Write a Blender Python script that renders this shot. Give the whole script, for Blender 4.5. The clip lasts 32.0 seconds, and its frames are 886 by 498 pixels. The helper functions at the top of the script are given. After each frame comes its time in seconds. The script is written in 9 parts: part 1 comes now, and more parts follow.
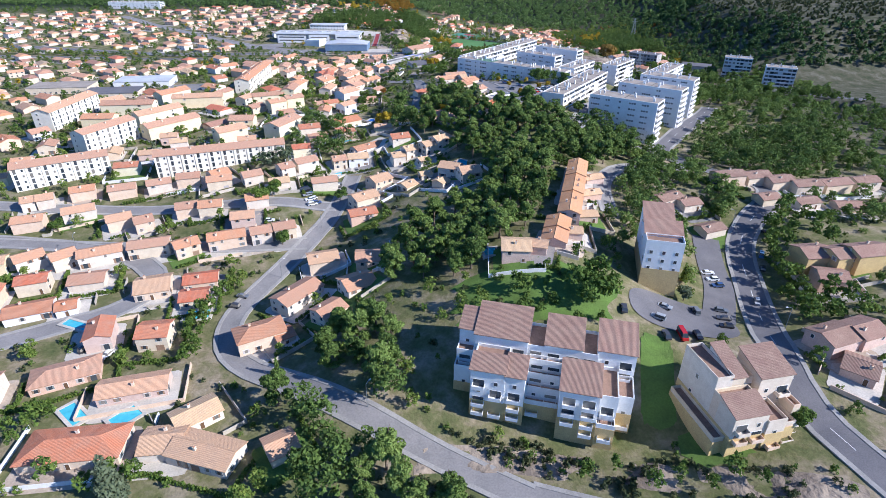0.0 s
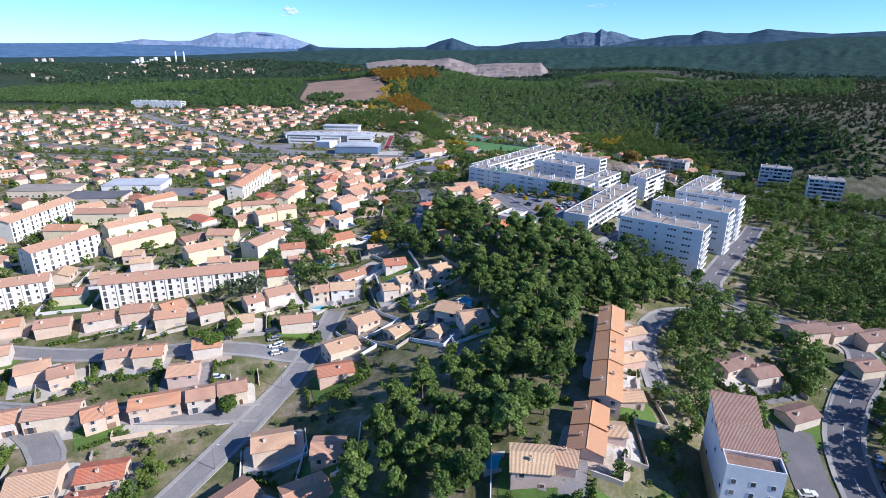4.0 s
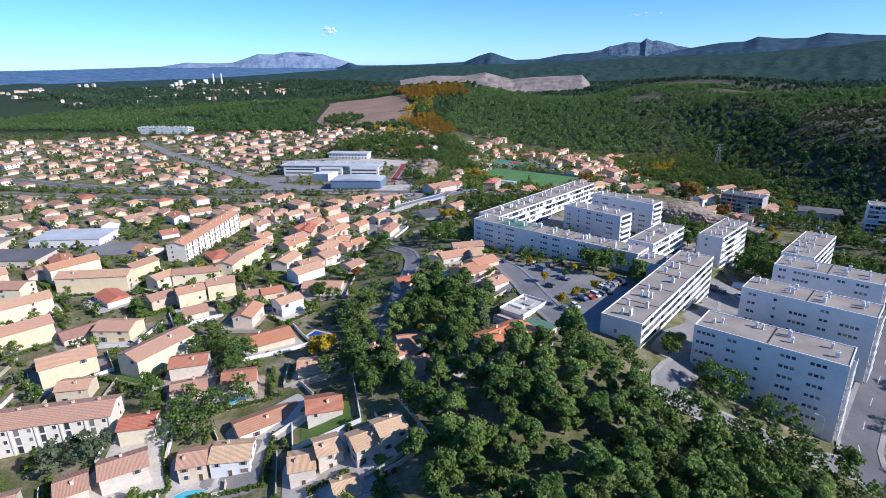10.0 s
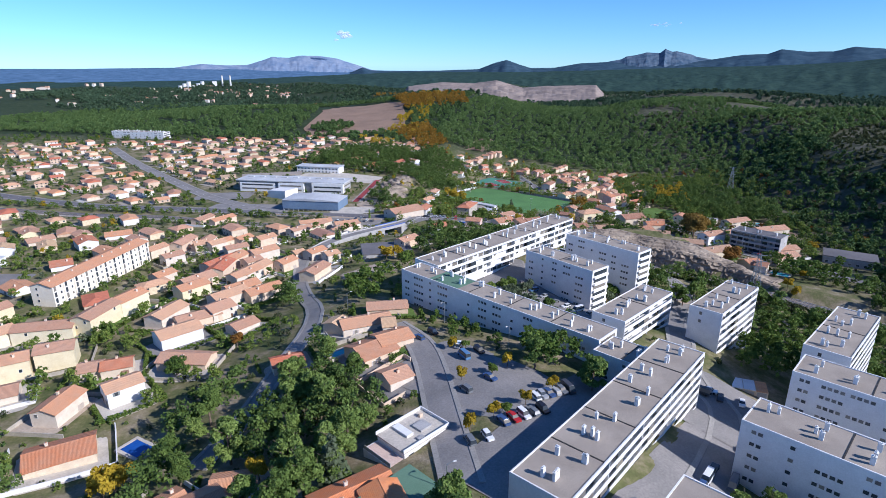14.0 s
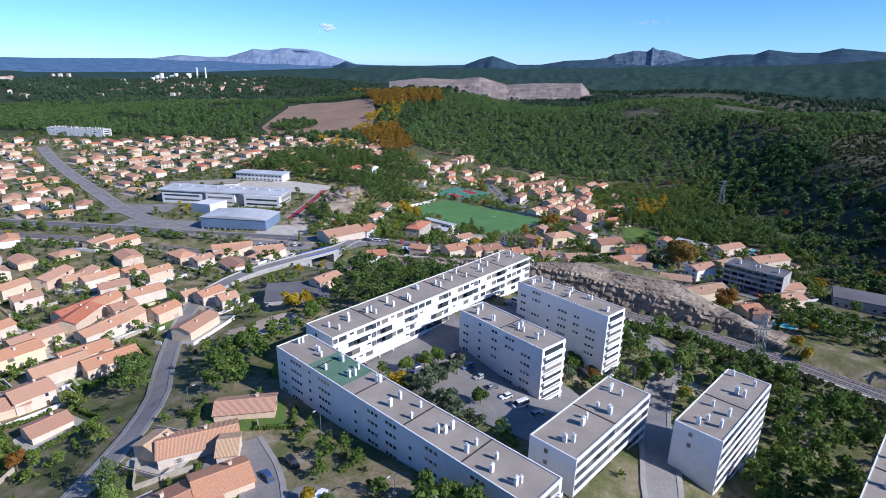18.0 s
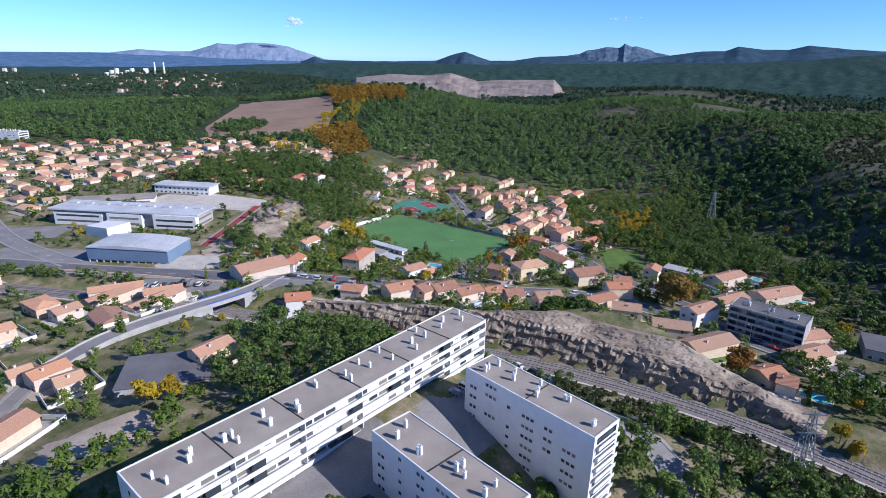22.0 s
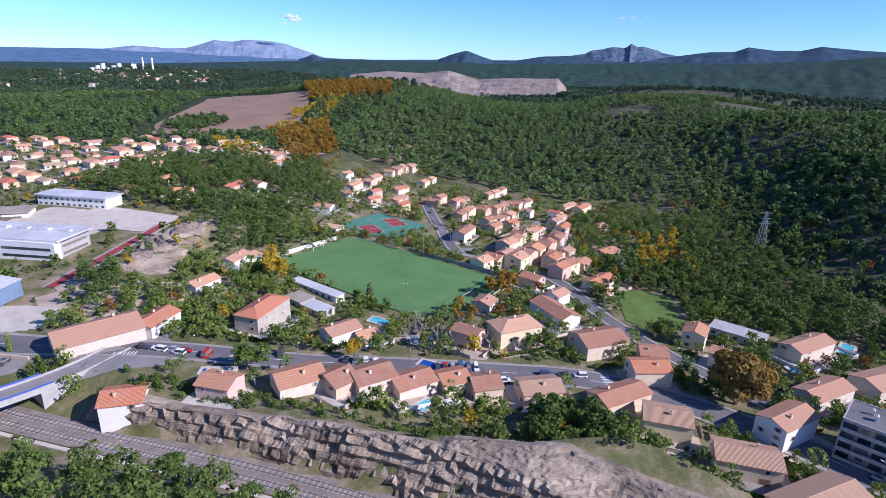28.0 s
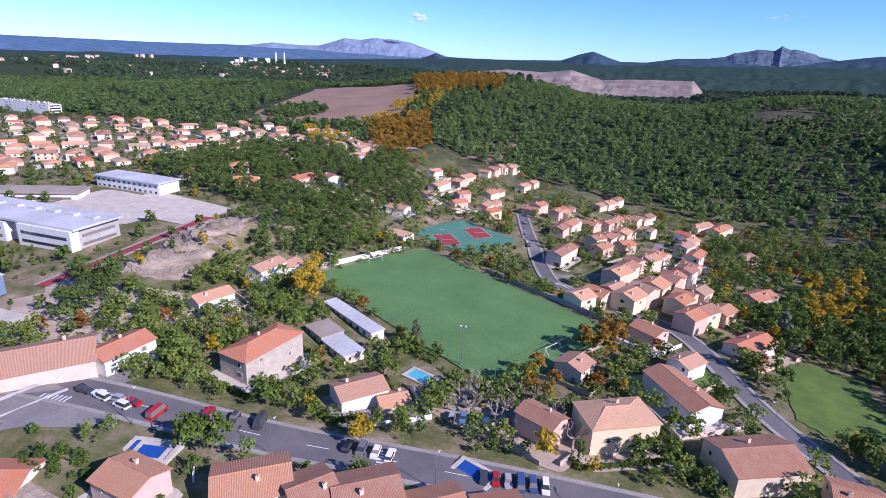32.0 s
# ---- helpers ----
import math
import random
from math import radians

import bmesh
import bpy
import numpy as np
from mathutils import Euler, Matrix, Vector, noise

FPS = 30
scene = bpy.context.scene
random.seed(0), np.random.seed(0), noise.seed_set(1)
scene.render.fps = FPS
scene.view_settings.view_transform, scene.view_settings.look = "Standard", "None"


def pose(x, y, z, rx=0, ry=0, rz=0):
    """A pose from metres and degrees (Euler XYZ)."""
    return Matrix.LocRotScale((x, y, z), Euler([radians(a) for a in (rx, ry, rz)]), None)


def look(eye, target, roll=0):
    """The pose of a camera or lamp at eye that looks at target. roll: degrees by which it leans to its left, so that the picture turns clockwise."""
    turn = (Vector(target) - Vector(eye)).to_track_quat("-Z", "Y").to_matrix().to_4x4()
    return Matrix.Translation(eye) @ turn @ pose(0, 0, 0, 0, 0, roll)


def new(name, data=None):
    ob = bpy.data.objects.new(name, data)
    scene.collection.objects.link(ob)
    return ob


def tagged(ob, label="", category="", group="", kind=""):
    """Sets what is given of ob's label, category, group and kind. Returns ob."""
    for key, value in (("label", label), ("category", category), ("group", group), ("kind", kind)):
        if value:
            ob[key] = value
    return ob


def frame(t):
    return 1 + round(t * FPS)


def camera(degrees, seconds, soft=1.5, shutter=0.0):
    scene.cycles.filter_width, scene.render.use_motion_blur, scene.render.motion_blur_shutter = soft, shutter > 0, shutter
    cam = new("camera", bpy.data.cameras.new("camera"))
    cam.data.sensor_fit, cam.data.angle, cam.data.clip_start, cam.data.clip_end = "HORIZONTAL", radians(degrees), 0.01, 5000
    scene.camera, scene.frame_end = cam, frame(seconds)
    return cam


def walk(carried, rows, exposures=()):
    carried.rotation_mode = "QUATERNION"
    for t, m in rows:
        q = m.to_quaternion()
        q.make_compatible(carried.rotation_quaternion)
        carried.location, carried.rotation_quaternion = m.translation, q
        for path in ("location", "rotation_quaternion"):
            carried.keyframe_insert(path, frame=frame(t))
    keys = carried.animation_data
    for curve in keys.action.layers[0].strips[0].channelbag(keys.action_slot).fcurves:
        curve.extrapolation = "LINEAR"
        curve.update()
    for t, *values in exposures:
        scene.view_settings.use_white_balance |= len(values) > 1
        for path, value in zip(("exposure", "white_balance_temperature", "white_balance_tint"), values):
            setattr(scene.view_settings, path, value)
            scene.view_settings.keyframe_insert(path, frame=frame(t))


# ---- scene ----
cam = camera(76.7, 32.0, soft=0.6)
METRES, EYE, TILT, LEAN, TURN = 561.8, 100.0, -1.15, 0.0, 0.0
ROWS = [
    (0.0, 0.0, 0.0, 0.0, 0.09, -28.06, -0.16),
    (0.5, 0.0014, 0.01, 0.0002, -0.03, -27.21, -0.14),
    (1.0, 0.0033, 0.0218, 0.0005, -0.21, -25.94, -0.15),
    (1.5, 0.0051, 0.0333, 0.0008, -0.12, -24.75, -0.15),
    (2.0, 0.0069, 0.0464, 0.0009, 0.31, -23.46, -0.26),
    (2.5, 0.0086, 0.0592, 0.0011, 0.72, -22.3, -0.33),
    (3.0, 0.0102, 0.0736, 0.0012, 1.17, -21.15, -0.4),
    (3.5, 0.0116, 0.0872, 0.0014, 1.72, -20.1, -0.48),
    (4.0, 0.0129, 0.102, 0.0017, 2.28, -19.08, -0.55),
    (4.5, 0.0141, 0.1162, 0.0018, 2.74, -18.97, -0.61),
    (6.5, 0.0178, 0.1768, 0.0022, 4.74, -18.61, -0.48),
    (7.0, 0.02, 0.1931, 0.0024, 5.37, -18.48, -0.29),
    (7.5, 0.0229, 0.2082, 0.0024, 5.82, -18.35, -0.04),
    (8.0, 0.0264, 0.2249, 0.0024, 6.25, -18.21, 0.22),
    (8.5, 0.0305, 0.2405, 0.0024, 6.61, -18.07, 0.46),
    (9.0, 0.0357, 0.2576, 0.0022, 6.53, -17.94, 0.72),
    (9.5, 0.0414, 0.2734, 0.0023, 6.38, -17.81, 0.87),
    (10.0, 0.0482, 0.2905, 0.0022, 6.35, -17.66, 0.95),
    (10.5, 0.0549, 0.3061, 0.0024, 6.43, -17.54, 0.91),
    (11.0, 0.0623, 0.3233, 0.0027, 6.59, -17.43, 0.87),
    (11.5, 0.0694, 0.3388, 0.0029, 6.85, -17.32, 0.76),
    (12.0, 0.077, 0.3556, 0.0028, 7.16, -17.21, 0.62),
    (12.5, 0.0834, 0.3712, 0.0029, 7.43, -17.14, 0.45),
    (13.0, 0.0904, 0.3877, 0.0031, 7.74, -17.07, 0.2),
    (13.5, 0.0963, 0.403, 0.003, 8.03, -17.04, 0.02),
    (14.0, 0.102, 0.4193, 0.0033, 8.23, -17.04, -0.19),
    (14.5, 0.107, 0.4344, 0.0035, 8.14, -17.07, -0.28),
    (15.0, 0.1122, 0.4507, 0.0038, 7.91, -17.11, -0.35),
    (15.5, 0.1169, 0.4656, 0.0041, 7.74, -17.17, -0.41),
    (17.5, 0.1303, 0.5277, 0.0069, 7.3, -17.41, -0.93),
    (18.0, 0.1331, 0.5436, 0.0073, 7.13, -17.48, -1.06),
    (18.5, 0.1354, 0.5584, 0.0075, 6.83, -17.51, -1.14),
    (19.0, 0.1378, 0.5744, 0.0078, 6.45, -17.55, -1.21),
    (19.5, 0.1394, 0.5892, 0.008, 5.98, -17.57, -1.25),
    (20.0, 0.1411, 0.6053, 0.0081, 5.47, -17.58, -1.25),
    (20.5, 0.1425, 0.6203, 0.0083, 5.11, -17.67, -1.22),
    (21.0, 0.1442, 0.6365, 0.0081, 4.81, -17.72, -1.2),
    (21.5, 0.1458, 0.6515, 0.0079, 4.66, -17.76, -1.21),
    (22.0, 0.1474, 0.6678, 0.0078, 4.57, -17.81, -1.23),
    (22.5, 0.1492, 0.6826, 0.0076, 4.45, -17.83, -1.23),
    (23.0, 0.1512, 0.6987, 0.0072, 4.37, -17.85, -1.26),
    (23.5, 0.1532, 0.7135, 0.006, 4.29, -17.83, -1.27),
    (24.0, 0.1554, 0.7296, 0.0043, 4.3, -17.82, -1.3),
    (24.5, 0.1575, 0.7443, 0.0028, 4.36, -17.83, -1.29),
    (25.0, 0.1596, 0.7602, 0.001, 4.42, -17.83, -1.33),
    (25.5, 0.1617, 0.7751, -0.001, 4.51, -17.8, -1.37),
    (27.5, 0.1703, 0.8361, -0.011, 4.9, -17.73, -1.63),
    (28.0, 0.1724, 0.8518, -0.0139, 4.99, -17.72, -1.66),
    (28.5, 0.1742, 0.8666, -0.0167, 5.35, -17.72, -1.72),
    (29.0, 0.176, 0.8825, -0.0199, 6.35, -17.72, -1.83),
    (29.5, 0.1775, 0.8971, -0.0226, 7.49, -17.74, -1.93),
    (30.0, 0.1789, 0.9129, -0.0253, 8.75, -17.75, -2.07),
    (30.5, 0.1794, 0.9274, -0.0278, 10.34, -17.76, -2.23),
    (31.0, 0.1795, 0.9432, -0.0306, 12.87, -17.84, -2.42),
    (31.5, 0.1789, 0.9575, -0.0333, 15.28, -17.93, -2.62),
    (32.0, 0.1778, 0.9733, -0.0351, 16.97, -18.01, -2.73),
]
walk(cam, [(t, pose(0, 0, EYE, TILT, LEAN, TURN) @ pose(METRES * x, METRES * y, METRES * z, 90 + pitch, roll, yaw)) for t, x, y, z, yaw, pitch, roll in ROWS], exposures=((0.0, 0.66, 5650, 14), (2.0, 0.6, 5680, 14), (4.0, 0.49, 5700, 15), (8.0, 0.36, 5750, 15), (13.0, 0.28, 5700, 15), (20.0, 0.23, 5700, 16), (25.0, 0.32, 5700, 20), (28.0, 0.4, 5750, 26), (32.0, 0.4, 5800, 33)))

# ---- light ----
SUN_AZ, SUN_EL = 110.0, 33.0          # from +y towards +x, and above the horizon
world = bpy.data.worlds.new("sky")
scene.world = world
world.use_nodes = True
wn = world.node_tree.nodes
sky = wn.new("ShaderNodeTexSky")
sky.sky_type = "NISHITA"
sky.sun_disc = False
sky.sun_elevation, sky.sun_rotation = radians(SUN_EL), radians(SUN_AZ)
sky.altitude, sky.air_density, sky.dust_density, sky.ozone_density = 200, 0.8, 0.0, 4.5
wn["Background"].inputs["Strength"].default_value = 0.104
tint = wn.new("ShaderNodeMix")
tint.data_type, tint.blend_type = "RGBA", "MULTIPLY"
tint.inputs["Factor"].default_value = 1.0
tint.inputs["B"].default_value = (0.64, 0.95, 1.22, 1)
world.node_tree.links.new(sky.outputs["Color"], tint.inputs["A"])
world.node_tree.links.new(tint.outputs["Result"], wn["Background"].inputs["Color"])
sun = new("sun", bpy.data.lights.new("sun", "SUN"))
sun.data.energy, sun.data.angle, sun.data.color = 5.0, radians(0.5), (1.0, 0.94, 0.85)
to_sun = Vector((math.sin(radians(SUN_AZ)) * math.cos(radians(SUN_EL)), math.cos(radians(SUN_AZ)) * math.cos(radians(SUN_EL)), math.sin(radians(SUN_EL))))
sun.matrix_world = look((0, 0, 300), Vector((0, 0, 300)) - to_sun)

# ---- materials ----
def ramp_of(nt, fac, stops, constant=False):
    r = nt.nodes.new("ShaderNodeValToRGB")
    cr = r.color_ramp
    cr.interpolation = "CONSTANT" if constant else "LINEAR"
    while len(cr.elements) < len(stops):
        cr.elements.new(0.5)
    for el, (p, c) in zip(cr.elements, stops):
        el.position, el.color = p, (*c, 1)
    nt.links.new(fac, r.inputs["Fac"])
    return r.outputs["Color"]


def noise_of(nt, vec, scale, detail=4.0, rough=0.6):
    n = nt.nodes.new("ShaderNodeTexNoise")
    n.inputs["Scale"].default_value, n.inputs["Detail"].default_value, n.inputs["Roughness"].default_value = scale, detail, rough
    nt.links.new(vec, n.inputs["Vector"])
    return n.outputs["Fac"]


def mix_of(nt, fac, a, b, blend="MIX"):
    m = nt.nodes.new("ShaderNodeMix")
    m.data_type, m.blend_type = "RGBA", blend
    for sock, v in ((m.inputs["Factor"], fac), (m.inputs["A"], a), (m.inputs["B"], b)):
        if isinstance(v, (int, float)):
            sock.default_value = v
        elif isinstance(v, tuple):
            sock.default_value = (*v, 1)
        else:
            nt.links.new(v, sock)
    return m.outputs["Result"]


def start_mat(name, rough=0.85, metal=0.0, spec=0.3):
    m = bpy.data.materials.new(name)
    m.use_nodes = True
    b = m.node_tree.nodes["Principled BSDF"]
    b.inputs["Roughness"].default_value, b.inputs["Metallic"].default_value, b.inputs["Specular IOR Level"].default_value = rough, metal, spec
    return m, m.node_tree, b


def coords(nt, world_space=False, stretch=None):
    if world_space:
        out = nt.nodes.new("ShaderNodeNewGeometry").outputs["Position"]
    else:
        out = nt.nodes.new("ShaderNodeTexCoord").outputs["Object"]
    if stretch:
        mp = nt.nodes.new("ShaderNodeMapping")
        mp.inputs["Scale"].default_value = stretch
        nt.links.new(out, mp.inputs["Vector"])
        out = mp.outputs["Vector"]
    return out


def bump_of(nt, b, height, strength, dist):
    n = nt.nodes.new("ShaderNodeBump")
    n.inputs["Strength"].default_value, n.inputs["Distance"].default_value = strength, dist
    nt.links.new(height, n.inputs["Height"])
    nt.links.new(n.outputs["Normal"], b.inputs["Normal"])


def surface(name, light, dark, scale=0.3, fine=4.0, rough=0.85, bump=0.3, dist=0.05, world_space=True, tints=None, stretch=None, spec=0.2, metal=0.0):
    """A weathered surface: blotches at one scale, grain at another, and a tint that differs from object to object."""
    m, nt, b = start_mat(name, rough, metal, spec)
    vec = coords(nt, world_space, stretch)
    big, small = noise_of(nt, vec, scale), noise_of(nt, vec, fine, 3.0)
    col = ramp_of(nt, big, ((0.32, dark), (0.68, light)))
    col = mix_of(nt, 0.55, col, ramp_of(nt, small, ((0.25, (0.35, 0.35, 0.35)), (0.75, (0.68, 0.68, 0.68)))), "OVERLAY")
    if tints:
        info = nt.nodes.new("ShaderNodeObjectInfo").outputs["Random"]
        k = len(tints)
        tint = ramp_of(nt, info, [(i / k, c) for i, c in enumerate(tints)], True)
        col = mix_of(nt, 1.0, col, tint, "MULTIPLY")
    nt.links.new(col, b.inputs["Base Color"])
    if bump:
        bump_of(nt, b, small, bump, dist)
    return m


def leaf_mat(name, stops, spread=0.5):
    """Foliage: each tuft has its own green, each tree its own shade."""
    m, nt, b = start_mat(name, 0.75, 0.0, 0.15)
    isl = nt.nodes.new("ShaderNodeNewGeometry").outputs["Random Per Island"]
    info = nt.nodes.new("ShaderNodeObjectInfo").outputs["Random"]
    big = noise_of(nt, coords(nt, True), 0.06, 2.0)
    mx = nt.nodes.new("ShaderNodeMath")
    mx.operation = "MULTIPLY_ADD"
    nt.links.new(isl, mx.inputs[0])
    mx.inputs[1].default_value = spread
    ad = nt.nodes.new("ShaderNodeMath")
    ad.operation = "MULTIPLY_ADD"
    nt.links.new(info, ad.inputs[0])
    ad.inputs[1].default_value = 0.45
    sc = nt.nodes.new("ShaderNodeMath")
    sc.operation = "MULTIPLY_ADD"
    nt.links.new(big, sc.inputs[0])
    sc.inputs[1].default_value, sc.inputs[2].default_value = 0.5, -0.22
    nt.links.new(sc.outputs[0], ad.inputs[2])
    nt.links.new(ad.outputs[0], mx.inputs[2])
    nt.links.new(ramp_of(nt, mx.outputs[0], stops), b.inputs["Base Color"])
    tr = nt.nodes.new("ShaderNodeBsdfTranslucent")
    nt.links.new(ramp_of(nt, mx.outputs[0], stops), tr.inputs["Color"])
    sh = nt.nodes.new("ShaderNodeMixShader")
    sh.inputs[0].default_value = 0.25
    nt.links.new(b.outputs[0], sh.inputs[1])
    nt.links.new(tr.outputs[0], sh.inputs[2])
    nt.links.new(sh.outputs[0], nt.nodes["Material Output"].inputs["Surface"])
    return m


def roof_mat(name, tints):
    """Canal tiles: rolls running down the slope, courses across, lichen and sun-bleached patches."""
    m, nt, b = start_mat(name, 0.9, 0.0, 0.15)
    vec = coords(nt)
    w = nt.nodes.new("ShaderNodeTexWave")
    w.wave_type, w.bands_direction, w.wave_profile = "BANDS", "X", "SIN"
    w.inputs["Scale"].default_value, w.inputs["Distortion"].default_value = 1.1, 0.6
    nt.links.new(vec, w.inputs["Vector"])
    info = nt.nodes.new("ShaderNodeObjectInfo").outputs["Random"]
    tint = ramp_of(nt, info, [(i / len(tints), c) for i, c in enumerate(tints)], True)
    patch = noise_of(nt, coords(nt, True), 0.35, 5.0, 0.65)
    fine = noise_of(nt, coords(nt, True), 3.5, 3.0, 0.7)
    col = mix_of(nt, ramp_of(nt, patch, ((0.35, (0, 0, 0)), (0.7, (0.42, 0.42, 0.42)))), tint, (0.40, 0.29, 0.21))
    col = mix_of(nt, 0.7, col, ramp_of(nt, fine, ((0.2, (0.3, 0.3, 0.3)), (0.8, (0.7, 0.7, 0.7)))), "OVERLAY")
    col = mix_of(nt, 0.35, col, ramp_of(nt, w.outputs["Fac"], ((0.1, (0.3, 0.3, 0.3)), (0.9, (0.62, 0.62, 0.62)))), "OVERLAY")
    nt.links.new(col, b.inputs["Base Color"])
    bump_of(nt, b, w.outputs["Fac"], 0.5, 0.08)
    return m


def glass_mat(name, tint=(0.03, 0.04, 0.05)):
    m, nt, b = start_mat(name, 0.08, 0.0, 0.6)
    info = nt.nodes.new("ShaderNodeObjectInfo").outputs["Random"]
    nt.links.new(ramp_of(nt, info, ((0.0, tint), (0.6, (0.06, 0.07, 0.08)), (0.85, (0.22, 0.2, 0.17)))), b.inputs["Base Color"])
    return m


